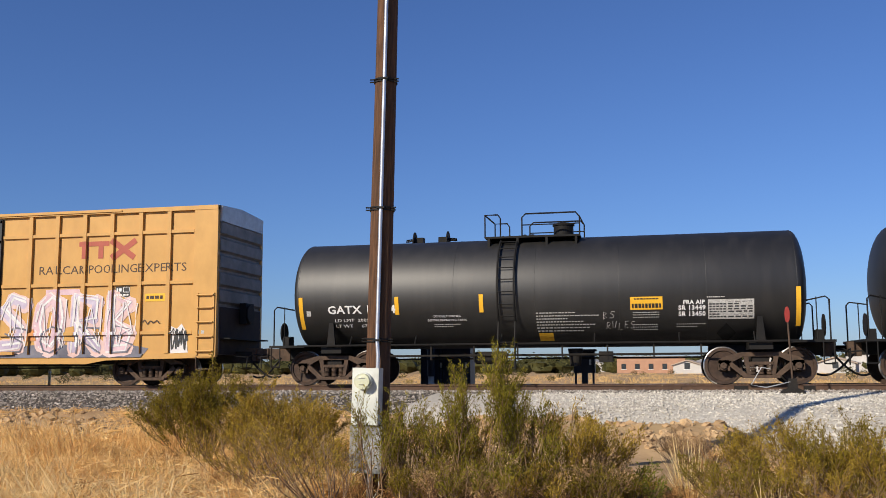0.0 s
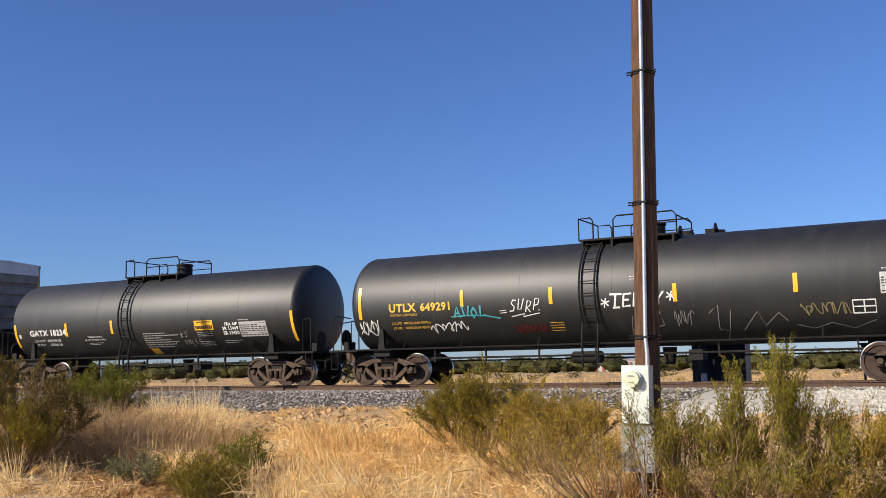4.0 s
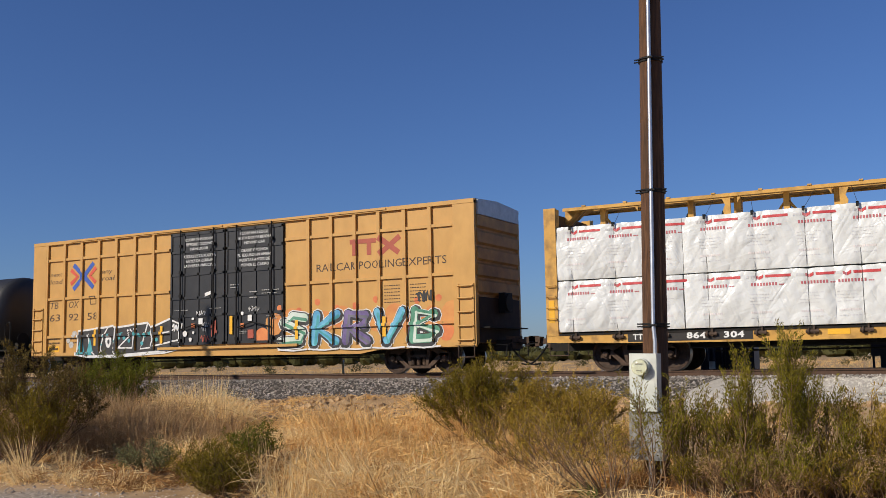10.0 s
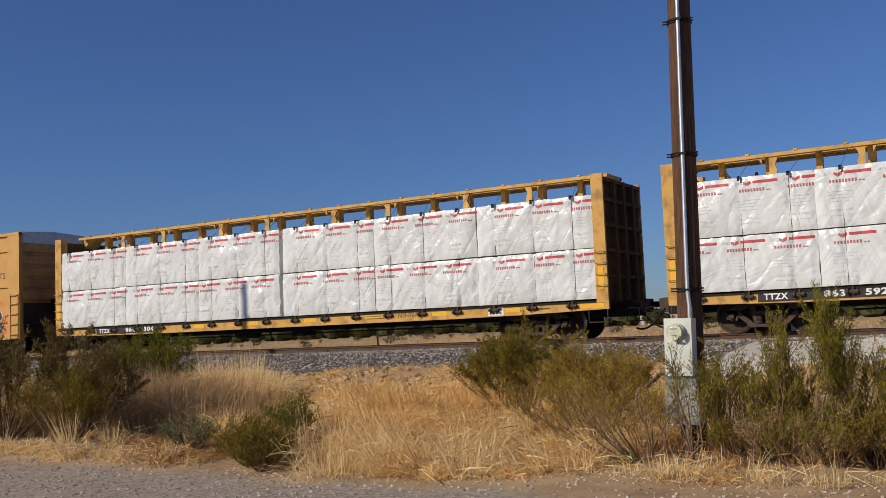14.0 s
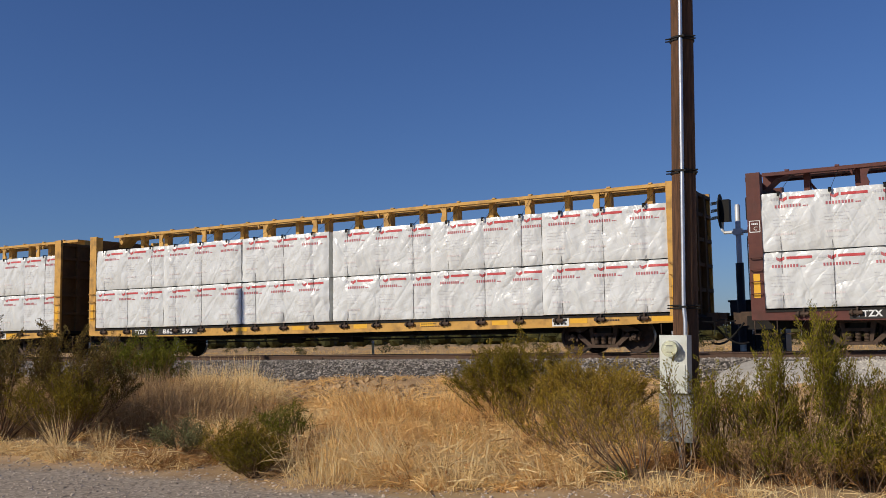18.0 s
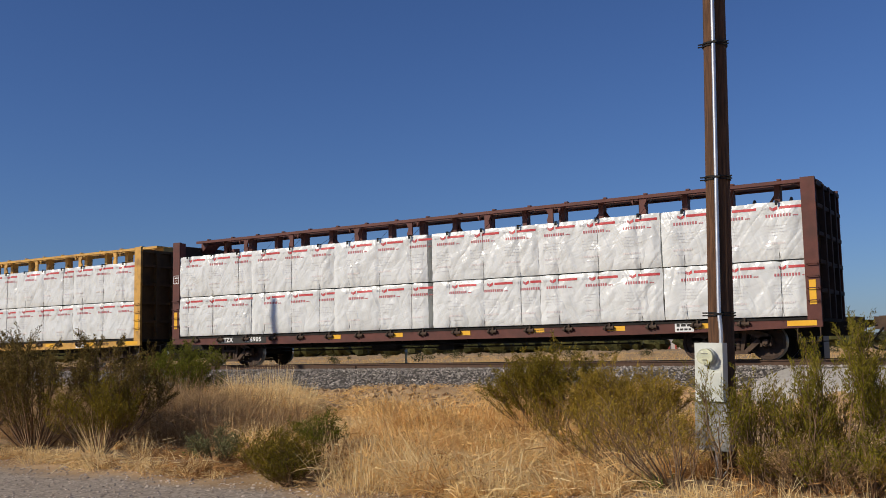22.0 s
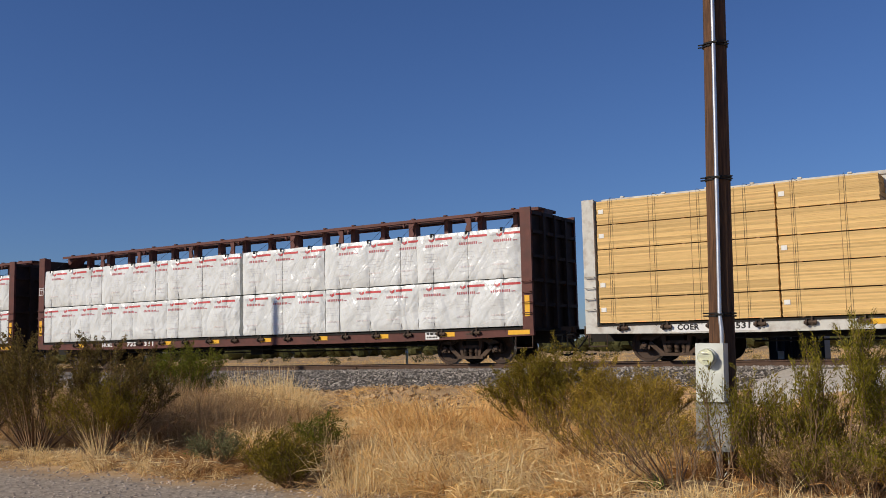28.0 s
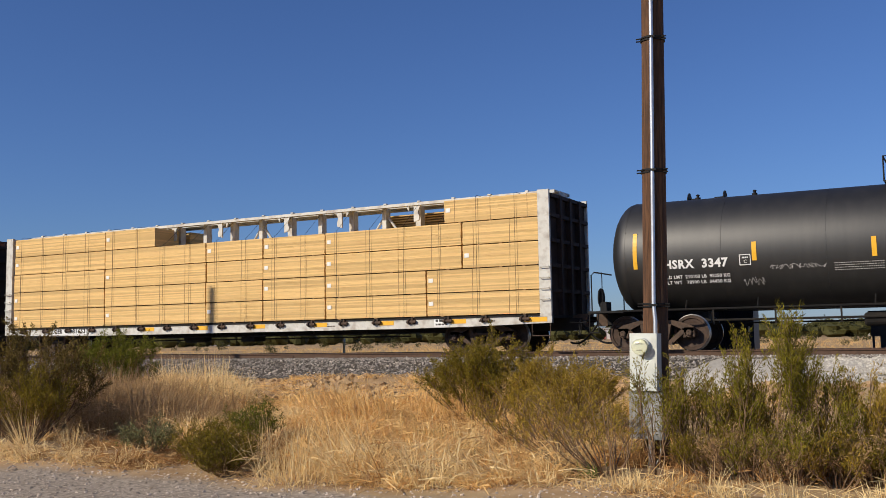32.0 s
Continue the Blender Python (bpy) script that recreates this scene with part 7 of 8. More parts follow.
mark_tank(TANK_U, 1.50, 2.47, [
    ("owner_mark", YEL_L, say([("UTLX", -6.92, 2.16, 0.24, 0.92, 0)], 0.05)),
    ("car_number", YEL_L, say([("649291", -5.85, 2.16, 0.23, 0.98, 0)], 0.05)),
    ("weight_lettering", YEL_L, say([("THE TANK CAR PEOPLE", -6.9, 2.03, 0.07, 0.92, 0), ("LD LMT  187200 LB 84 900 KG", -6.88, 1.79, 0.075, 1.3, 0), ("LT WT   76800 LB 34 400 KG", -6.87, 1.65, 0.075, 1.28, 0)])),
    ("spray_tag", SPRAYW, scribble(-8.0, 1.55, 0.62, 0.42, 15, 0.03, 30)), ("spray_tag", SPRAYW, scribble(-8.02, 1.5, 0.6, 0.2, 7, 0.035, 31)),
    ("spray_tag", SPRAYW, scribble(-5.55, 1.5, 1.15, 0.32, 20, 0.03, 32)),
    ("spray_tag", TEAL, lambda bm: [pen(bm, "AWOL", -4.75, 1.92, 0.22, 0.30, 0.055), stroke(bm, [(-4.85, 1.95), (-4.3, 1.97), (-3.8, 1.95), (-3.3, 1.85)], 0.035)]),
    ("spray_tag", SPRAYW, lambda bm: [pen(bm, "SURP", -3.0, 2.02, 0.19, 0.32, 0.032, 0.25), stroke(bm, [(-3.3, 2.05), (-3.1, 2.07)], 0.02), stroke(bm, [(-3.28, 1.99), (-3.08, 2.01)], 0.02), stroke(bm, [(-2.95, 1.88), (-2.55, 1.95), (-2.6, 1.87), (-2.1, 1.95)], 0.025), stroke(bm, [(-2.12, 2.02), (-2.09, 2.05)], 0.03)]),
    ("spray_tag", flat_paint("dull_red_spray", (0.075, 0.012, 0.010)), scribble(-2.95, 1.42, 1.0, 0.24, 26, 0.05, 36)),
    ("spray_tag", SPRAYW, lambda bm: [form(bm, k, -0.02 + i * 0.29 - (0.06 if i == 0 else 0), 2.02, 0.34 if i == 0 else 0.22, 0.33, 0.055, 0.12) for i, k in enumerate(["k", "e", "d", "d", "m"])] + [stroke(bm, [(0.0, 2.0), (0.2, 2.0)], 0.05)]),
    ("spray_tag", SPRAYW, lambda bm: [stroke(bm, [(-0.2 - 0.13 * math.cos(a), 2.14 - 0.13 * math.sin(a)), (-0.2 + 0.13 * math.cos(a), 2.14 + 0.13 * math.sin(a))], 0.035) for a in (0.3, 1.35, 2.4)]),
    ("spray_tag", SPRAYW, lambda bm: [stroke(bm, [(1.58 - 0.13 * math.cos(a), 2.24 - 0.13 * math.sin(a)), (1.58 + 0.13 * math.cos(a), 2.24 + 0.13 * math.sin(a))], 0.035) for a in (0.3, 1.35, 2.4)]),
    ("spray_tag", FAINT, lambda bm: [stroke(bm, [(0.4, 1.3), (0.5, 1.75), (0.65, 1.35), (0.85, 1.7), (0.95, 1.3)], 0.03), stroke(bm, [(1.0, 1.4), (1.25, 1.85), (1.3, 1.5), (1.05, 1.45)], 0.03)]),
    ("spray_tag", FAINT, scribble(1.6, 1.45, 0.5, 0.4, 16, 0.018, 38)),
    ("spray_tag", FAINT, lambda bm: [stroke(bm, [(2.5, 1.75), (2.75, 1.95), (2.7, 1.35), (2.95, 1.3), (3.05, 1.8)], 0.025), stroke(bm, [(3.3, 1.3), (3.7, 1.75), (3.85, 1.4), (4.2, 1.7), (4.4, 1.5)], 0.025)]),
    ("spray_tag", FAINTY, scribble(4.75, 1.6, 1.1, 0.3, 22, 0.022, 40)), ("spray_tag", FAINT, lambda bm: [stroke(bm, [(4.6, 1.4), (5.0, 1.3), (5.4, 1.42), (5.9, 1.28), (6.4, 1.45)], 0.02)]),
    ("spray_tag", FAINT, lambda bm: [stroke(bm, [(6.8, 1.85), (7.1, 1.7), (7.3, 1.9), (7.6, 1.7), (7.8, 1.85), (7.7, 1.55)], 0.025)]), ("spray_tag", FAINT, scribble(6.7, 1.75, 0.45, 0.3, 12, 0.02, 41)),
    ("spray_tag", SPRAYW, scribble(6.95, 1.18, 0.7, 0.2, 14, 0.028, 42)),
    ("data_grid", DULLW, lambda bm: [rect(bm, 6.55, 7.62, 2.05, 2.55)]),
    ("data_grid_print", SPRAYK, lambda bm: [bars(bm, 6.58 + (0.45 if c else 0), 2.09 + 0.062 * k, 0.035, 0.4 if not c else 0.55, 5 if not c else 4, 0, k) for k in range(7) for c in (0, 1)], 0.002),
    ("data_panel", WHITE, lambda bm: [stroke(bm, [(5.92, 1.62), (6.42, 1.62), (6.42, 1.92), (5.92, 1.92), (5.92, 1.62)], 0.035), stroke(bm, [(6.17, 1.62), (6.17, 1.92)], 0.03), stroke(bm, [(5.92, 1.77), (6.42, 1.77)], 0.03)]),
    ("notice", DULLW, lines([(0.5, 2.78, 0.04, 0.45, 5), (0.5, 2.71, 0.04, 0.55, 6), (6.6, 2.62, 0.04, 0.4, 4)])), ("notice", YEL_L, lines([(-1.85, 1.66 - 0.07 * k, 0.03, 0.4, 5) for k in range(4)])),
])
mark_tank(TANK_H, 1.52, 2.54, [
    ("owner_mark", WHITE, say([("HSRX", -6.5, 2.12, 0.22, 0.78, 0)], 0.05)), ("car_number", WHITE, say([("3347", -5.52, 2.12, 0.22, 0.66, 0)], 0.05)),
    ("weight_lettering", WHITE, say([("LD LMT  210100 LB  95250 KG", -6.46, 1.86, 0.085, 1.62, 0), ("LT WT   78900 LB  34450 KG", -6.46, 1.72, 0.085, 1.62, 0)], 0.03)),
    ("stencil_frame", WHITE, lambda bm: [stroke(bm, [(-4.28 - 0.28, 2.13), (-4.30, 2.13), (-4.30, 2.38), (-4.56, 2.38), (-4.56, 2.13)], 0.025), bars(bm, -4.5, 2.29, 0.04, 0.14, 4), words(bm, "C", -4.47, 2.17, 0.09)]),
    ("chalk_tag", DULLW, scribble(-3.85, 1.98, 1.35, 0.12, 34, 0.010, 50)), ("chalk_tag", DULLW, scribble(-4.5, 1.62, 0.5, 0.2, 16, 0.010, 51)),
    ("notice", DULLW, lines([(-2.35, 2.06 - 0.055 * k, 0.026, 1.1, 14) for k in range(4)])),
    ("placard", REFLECT, lambda bm: rect(bm, 2.42, 3.22, 1.88, 2.20)),
])


def sill_set(car, seed, number, x, ink, patch, extra, owner="TTZX"):
    rows = [("reflector", REFLECT, lambda bm, k=k, w=w: rect(bm, k - w, k + w, 0.835, 0.965)) for k, w in [(k, 0.25) for k in np.arange(-8.6, 10.0, 2.42) if k < x - 0.5 or k > x + 3.4] + [(10.75, 0.35)]]
    rows += [
            ("car_number", ink, say([(n_, x + d_, 0.83, 0.155, w_, 0.05) for n_, d_, w_ in ([(number, 1.1, 0.13 * len(number))] if " " not in number else [(number.split()[0], 1.40, 0.5), (number.split()[1], 2.33, 0.5)])], 0.05), 0.010), ("owner_mark", ink, (say([(owner, x, 0.83, 0.15, 0.58, 0)], 0.05) if owner else lines([(x, 0.83, 0.13, 0.5, 4)])), 0.010),
            ("data_panel", WHITE, lambda bm: [rect(bm, 7.55, 8.05, 0.76, 1.02)], 0.002), ("data_panel_print", BLACKP, lambda bm: [bars(bm, 7.6, 0.90, 0.07, 0.4, 3), bars(bm, 7.6, 0.80, 0.05, 0.38, 4)], 0.004),
            ("stencil", INK if ink is not INK else BLACKP, lines([(3.3, 0.90, 0.045, 0.5, 5), (3.3, 0.83, 0.045, 0.75, 6), (9.0, 0.86, 0.07, 0.5, 5)]))]
    if patch:
        rows.insert(0, ("number_patch", patch, lambda bm: rect(bm, x - 0.15, x + (3.05 if " " in number else 2.1), 0.775, 1.02)))
    mark_sill(car, rows + extra)


sill_set(BEAM_1, 1, "864 304", -8.8, WHITE, BLACKP, [("stencil", INK, say([("NSH76A", 4.45, 0.84, 0.14, 0.72, 0)]))])
sill_set(BEAM_2, 2, "863 592", -8.8, WHITE, BLACKP, [])
sill_set(BEAM_3, 3, "856905", -8.8, WHITE, BLACKP, [])
sill_set(BEAM_4, 4, "733 311", -7.28, WHITE, None, [], "NOKL")
sill_set(BEAM_5, 5, "816531", -8.64, BLACKP, WHITE, [], "COER")
for _car in (BEAM_1, BEAM_2, BEAM_3, BEAM_4):
    mark_sill(_car, [("reflector", REFLECT, lambda bm, k=k: rect(bm, k - 0.08, k + 0.08, 1.35, 1.95)) for k in (-11.06, 11.05)])
for _car in (BEAM_3, BEAM_4):
    mark_sill(_car, [("plate_mark", WHITE, lambda bm: [stroke(bm, [(-11.18, 3.0), (-10.93, 3.0), (-10.93, 3.28), (-11.18, 3.28), (-11.18, 3.0)], 0.025), bars(bm, -11.13, 3.18, 0.045, 0.15, 4), words(bm, "C", -11.09, 3.04, 0.1)])])


# ---- plants ----
def blades(centres, per, height, width, lean, rng, spread):
    """Curved grass blades round tuft centres: vertices and faces."""
    n = len(centres) * per
    c = np.repeat(np.asarray(centres, float), per, 0)
    a = rng.uniform(0, 2 * np.pi, n)
    r = np.sqrt(rng.random(n)) * np.repeat(spread, per)
    base = c + np.stack([np.cos(a) * r, np.sin(a) * r, np.zeros(n) - 0.03], -1)
    out = np.stack([np.cos(a), np.sin(a)], -1) * 0.6 + rng.normal(0, 0.5, (n, 2))
    h = np.repeat(height, per) * rng.uniform(0.35, 1.0, n)
    k = h * rng.uniform(lean[0], lean[1], n)
    w = rng.uniform(width[0], width[1], n) / 2
    b = rng.uniform(0, np.pi, n)
    side = np.stack([np.cos(b), np.sin(b), np.zeros(n)], -1) * w[:, None]

    def at(u):
        return base + np.stack([out[:, 0] * k * u * u, out[:, 1] * k * u * u, h * (u - 0.18 * u * u * lean[1])], -1)
    m, tip = at(0.55), at(1.0)
    v = np.stack([base - side, base + side, m - side * 0.75, m + side * 0.75, tip], 1).reshape(-1, 3)
    i = (np.arange(n) * 5)[:, None]
    quads = np.concatenate([i + 0, i + 1, i + 3, i + 2], 1)
    tris = np.concatenate([i + 2, i + 3, i + 4], 1)
    return v, quads, tris


def grass(name, centres, per, height, width, lean, spread, material, label, seed, category="grass", kind="stuff"):
    rng = np.random.default_rng(seed)
    v, q, t = blades(centres, per, np.asarray(height, float), width, lean, rng, np.asarray(spread, float))
    me = bpy.data.meshes.new(name)
    me.from_pydata(v.tolist(), [], q.tolist() + t.tolist())
    me.materials.append(material)
    return tagged(new(name, me), label, category, kind=kind)


STRAW = leafy("straw", (0.74, 0.51, 0.225), (1.0, 0.83, 0.47), glow=0.35)
GOLD = leafy("golden_grass", (0.66, 0.38, 0.125), (1.0, 0.72, 0.33), glow=0.35)
RUSSET = leafy("brown_dry_grass", (0.26, 0.13, 0.048), (0.60, 0.34, 0.13), glow=0.2)
LITTER = leafy("dead_litter", (0.42, 0.26, 0.11), (0.78, 0.53, 0.25), glow=0.15)
GREENG = leafy("green_weeds", (0.08, 0.11, 0.02), (0.20, 0.24, 0.05), glow=0.25)
GREYG = leafy("grey_green_leaf", (0.12, 0.12, 0.05), (0.26, 0.25, 0.11), glow=0.2)
OLIVE = leafy("olive_leaf", (0.09, 0.066, 0.008), (0.35, 0.265, 0.034), glow=0.25)
BROOM = leafy("broom_leaf", (0.075, 0.066, 0.007), (0.35, 0.295, 0.036), glow=0.25)
BROOMY = leafy("yellowing_leaf", (0.15, 0.095, 0.010), (0.50, 0.35, 0.055), glow=0.25)
DUSK = leafy("dull_olive_leaf", (0.075, 0.052, 0.013), (0.28, 0.20, 0.055), glow=0.25)
DEEP = leafy("deep_green_leaf", (0.055, 0.044, 0.006), (0.23, 0.175, 0.022), glow=0.25)
FRESH = leafy("fresh_green_leaf", (0.075, 0.082, 0.009), (0.25, 0.25, 0.036), glow=0.25)
BRUSH = leafy("dead_brush", (0.25, 0.15, 0.068), (0.66, 0.45, 0.23), glow=0.25)
FARLEAF = leafy("desert_tree_leaf", (0.035, 0.036, 0.012), (0.10, 0.092, 0.032), glow=0.1)
TWIG = surf("twig_bark", (0.13, 0.075, 0.04), (0.28, 0.18, 0.10), 8, 0.9, 0, 0)


def scatter(rng, n, x0, x1, y0, y1, dens=None):
    pts = []
    while len(pts) < n:
        x, y = rng.uniform(x0, x1), rng.uniform(y0, y1)
        # only the wedge that the view sweeps
        a = math.degrees(math.atan2(-x, y))
        if not -16 < a < 60:
            continue
        if 1.5 * noise.noise((x * 0.8, y * 0.8, 11)) + rng.uniform(-0.4, 0.4) < -0.05:
            continue
        if dens and rng.random() > dens(x, y):
            continue
        pts.append((x, y, rise(x, y)))
    return pts


_r = np.random.default_rng(21)


def azimuth(x, y):
    return math.degrees(math.atan2(-x, y))


def road_edge(x):
    return 8.75 + 0.14 * max(0, x + 6) - 0.05 * min(0, x + 8) - 0.25 * noise.noise((x * 0.5, 3, 8))


def field(x, y):
    """How thickly grass stands: thick left of the pole, bare patches on the right."""
    e, a = y - road_edge(x), azimuth(x, y)
    if e < 0.15 or (-0.8 < a < 3.2 and y > 13):
        return 0.0
    if y > 18.0 and x > -4:
        return 0.0
    k = min(1.0, 0.45 + e * 0.3) * (0.5 if y > 17.5 else 1.0)
    if 38.4 < a < 44 and y < 9.9:
        return 0.0
    if a < 17.5:
        k *= 0.12
    elif a < 21 and y < 12.3:
        k *= 0.35
    if 44 < a:
        k *= 0.06
    return k


def strands(v0, way, ln, sag, width, rng):
    """Curved strands from v0 along way: vertices and faces of four-joint blades."""
    n = len(v0)
    way = way / np.linalg.norm(way, axis=1)[:, None]
    side = np.cross(way, rng.normal(0, 1, (n, 3)))
    side *= (rng.uniform(width[0], width[1], n) / 2 / (np.linalg.norm(side, axis=1) + 1e-9))[:, None]

    def at(u):
        p = v0 + way * (ln * u)[:, None]
        p[:, 2] -= sag * ln * u * u
        return p
    p1, p2, p3 = at(0.4), at(0.75), at(1.0)
    v = np.stack([v0 - side, v0 + side, p1 - side * 0.9, p1 + side * 0.9, p2 - side * 0.6, p2 + side * 0.6, p3], 1).reshape(-1, 3)
    i = (np.arange(n) * 7)[:, None]
    quads = np.concatenate([np.concatenate([i, i + 1, i + 3, i + 2], 1), np.concatenate([i + 2, i + 3, i + 5, i + 4], 1)])
    return v, quads, np.concatenate([i + 4, i + 5, i + 6], 1)


def tussocks(name, pts, per, h, material, label, seed, fan=0.42, arch=(0.1, 0.7), width=(0.005, 0.012), root=0.16, lie=0.22, slant=0.25, kind="stuff"):
    """Separate tufts: blades that fan out of a small root, arch over and lean one way, with broken ones lying about."""
    rng = np.random.default_rng(seed)
    c, h = np.asarray(pts, float), np.asarray(h, float)
    n1 = int(per * (1 - lie))
    n = len(c) * n1
    hh = np.repeat(h, n1)
    a, q = rng.uniform(0, 2 * np.pi, n), np.sqrt(rng.random(n)) * root * (0.5 + hh)
    base = np.repeat(c, n1, 0) + np.stack([np.cos(a) * q, np.sin(a) * q, np.full(n, -0.04)], -1)
    b = a + rng.normal(0, 0.9, n)
    th = np.abs(rng.normal(0, fan, n))
    tilt = np.repeat(rng.normal(0, slant, (len(c), 2)), n1, 0)
    way = np.stack([np.cos(b) * np.sin(th) + tilt[:, 0], np.sin(b) * np.sin(th) + tilt[:, 1], np.cos(th)], -1)
    A = strands(base, way, hh * rng.uniform(0.45, 1.2, n), rng.uniform(arch[0], arch[1], n) * (0.3 + np.sin(th)), width, rng)
    n2 = per - n1
    m = len(c) * n2
    hh = np.repeat(h, n2)
    a, q = rng.uniform(0, 2 * np.pi, m), np.sqrt(rng.random(m)) * (0.15 + 0.6 * hh)
    base = np.repeat(c, n2, 0) + np.stack([np.cos(a) * q, np.sin(a) * q, hh * rng.uniform(0.0, 0.5, m)], -1)
    e, b = rng.normal(0.1, 0.35, m), rng.uniform(0, 2 * np.pi, m)
    way = np.stack([np.cos(b) * np.cos(e), np.sin(b) * np.cos(e), np.sin(e)], -1)
    B = strands(base, way, rng.uniform(0.3, 0.9, m) * (0.2 + 0.6 * hh), rng.uniform(0.0, 0.5, m), width, rng)
    k = len(A[0])
    me = bpy.data.meshes.new(name)
    me.from_pydata(np.concatenate([A[0], B[0]]).tolist(), [], A[1].tolist() + A[2].tolist() + (B[1] + k).tolist() + (B[2] + k).tolist())
    me.materials.append(material)
    return tagged(new(name, me), label, "grass" if kind == "stuff" else "grass clump", kind=kind)


def bumpy(p, lo, hi, k, seed):
    return lo + (hi - lo) * min(1, abs(noise.noise((p[0] * k, p[1] * k, seed))) * 1.8)


# a thatch of dead litter on the ground, then tufts of their own above it
_p = scatter(_r, 620, -18, 2.8, 8.8, 18.4, lambda x, y: 0.6 if y > road_edge(x) + 0.25 and azimuth(x, y) > 16 else 0.0)
tussocks("grass_litter", _p, 70, [bumpy(p, 0.10, 0.24, 0.9, 4) for p in _p], LITTER, "brown dead litter between the tufts", 30, 0.9, (0.4, 1.0), (0.006, 0.014), 0.5, 0.6, 0.3)
def patch(x, y, seed, cut):
    return 1.0 if noise.noise((x * 0.75, y * 0.75, seed)) > cut else 0.15


_p = scatter(_r, 400, -17, 2.8, 8.8, 18.6, lambda x, y: field(x, y) * patch(x, y, 6, -0.08))
tussocks("golden_grass", _p, 150, [bumpy(p, 0.16, 0.72, 0.9, 6) * (0.85 if p[1] > 13.5 else 1) for p in _p], GOLD, "tangled golden dry grass", 31, 0.6, (0.4, 1.4))
_p = scatter(_r, 230, -13, 2.5, 8.9, 18.0, field)
tussocks("pale_straw", _p, 75, [bumpy(p, 0.35, 0.74, 0.8, 2) * (0.8 if p[1] > 13.5 else 1) for p in _p], STRAW, "bleached straw stalks among the grass", 32, 0.5, (0.2, 1.2), (0.004, 0.010))
_p = scatter(_r, 150, -17, 2.5, 9.2, 17.0, lambda x, y: field(x, y) * patch(-x, y, 3, 0.12))
tussocks("brown_grass", _p, 130, [bumpy(p, 0.25, 0.65, 0.9, 9) for p in _p], RUSSET, "brown withered grass", 33, 0.5, (0.3, 1.2))
_p = [q for q in scatter(_r, 270, -24, -9.4, 11.6, 17.4) if 40.0 < azimuth(q[0], q[1])]
tussocks("brown_brush", _p, 300, [bumpy(p, 0.75, 1.5, 0.6, 5) * (0.4 if azimuth(p[0], p[1]) < 43.6 else 1) for p in _p], BRUSH, "tall brown dead brush", 37, 0.7, (0.2, 1.5), (0.004, 0.010), 0.3, 0.3)
_p = scatter(_r, 640, -26, -2.5, 17.4, 21.9, lambda x, y: patch(x * 1.6, y * 1.6, 8, 0.0))
tussocks("bank_straw", _p, 75, [bumpy(p, 0.14, 0.40, 1.6, 4) for p in _p], GOLD, "short straw on the earth bank", 38, 0.75, (0.5, 1.3), (0.006, 0.014), 0.4)
_p = scatter(_r, 130, -3.6, 2.6, 10.0, 13.0, lambda x, y: 1.0 if azimuth(x, y) < 15.6 else 0.0)
tussocks("dry_undergrowth", _p, 80, [bumpy(p, 0.16, 0.42, 0.9, 2) for p in _p], RUSSET, "brown twigs and weeds under the shrubs", 39, 0.6, (0.2, 1.0))
_p = scatter(_r, 60, -11.5, -9.0, 9.1, 10.6)
tussocks("brown_litter", _p, 80, [bumpy(p, 0.12, 0.34, 0.9, 2) for p in _p], RUSSET, "brown dead weeds beside the road", 40, 0.7, (0.3, 1.0))
_p = scatter(_r, 30, -16, -3, 9.6, 15) + [(-7.26, 12.84, rise(-7.26, 12.84)), (-7.0, 12.7, rise(-7.0, 12.7))]
tussocks("green_weeds", _p, 70, [0.26] * len(_p), GREENG, "small green weeds among dry grass", 34, 0.5, (0.2, 0.8), (0.007, 0.016))
# puffs of pale straw along the road's edge
_p = [(x + 0.15 * math.sin(i * 9.1), road_edge(x) + 0.12 + 0.35 * abs(math.sin(i * 3.7)), 0) for i, x in enumerate(np.arange(-17, -9.2, 0.24))]
_p += [(x + 0.2 * math.sin(i * 7.3), road_edge(x) + 0.1 + 0.4 * abs(math.sin(i * 2.9)), 0) for i, x in enumerate(np.arange(-6.0, 2.5, 0.33))]
_p = [(x, y, rise(x, y)) for i, (x, y, z) in enumerate(_p) if abs(math.sin(i * 1.9)) > 0.25]
tussocks("edge_grass", _p, 130, [0.16 + 0.24 * abs(math.sin(i * 2.1)) for i in range(len(_p))], STRAW, "puffs of short straw along the road edge", 35, 0.5, (0.2, 0.9), (0.004, 0.010), 0.22)
# far plain behind the track
_f = []
while len(_f) < 3000:
    _d, _a = 36 + 170 * _r.random() ** 1.6, _r.uniform(-16, 60)
    _x, _y = far_point(_a, _d)
    if _y > 33:
        _f.append((_x, _y, rise(_x, _y)))
grass("far_grass", _f, 18, [0.30 + 0.3 * _r.random() for _ in _f], (0.02, 0.05), (0.4, 1.1), [0.8] * len(_f), GOLD, "dry straw grass on the plain", 36)


def tuft(x, y, h, root, material, label, blades_n, seed, fan=0.4, arch=(0.1, 0.7), width=(0.005, 0.012), slant=0.12):
    return tussocks("grass_clump", [(x, y, rise(x, y))], blades_n, [h], material, label, seed, fan, arch, width, root, 0.15, slant, "thing")


# pale feathery domes below the ballast
tuft(-16.4, 17.8, 1.45, 0.4, STRAW, "pale feathery clump of tall straw grass", 2300, 41, 0.6, (0.3, 1.0))
tuft(-15.2, 17.4, 1.15, 0.36, STRAW, "pale feathery clump of tall straw grass", 1500, 49, 0.6, (0.3, 1.0))
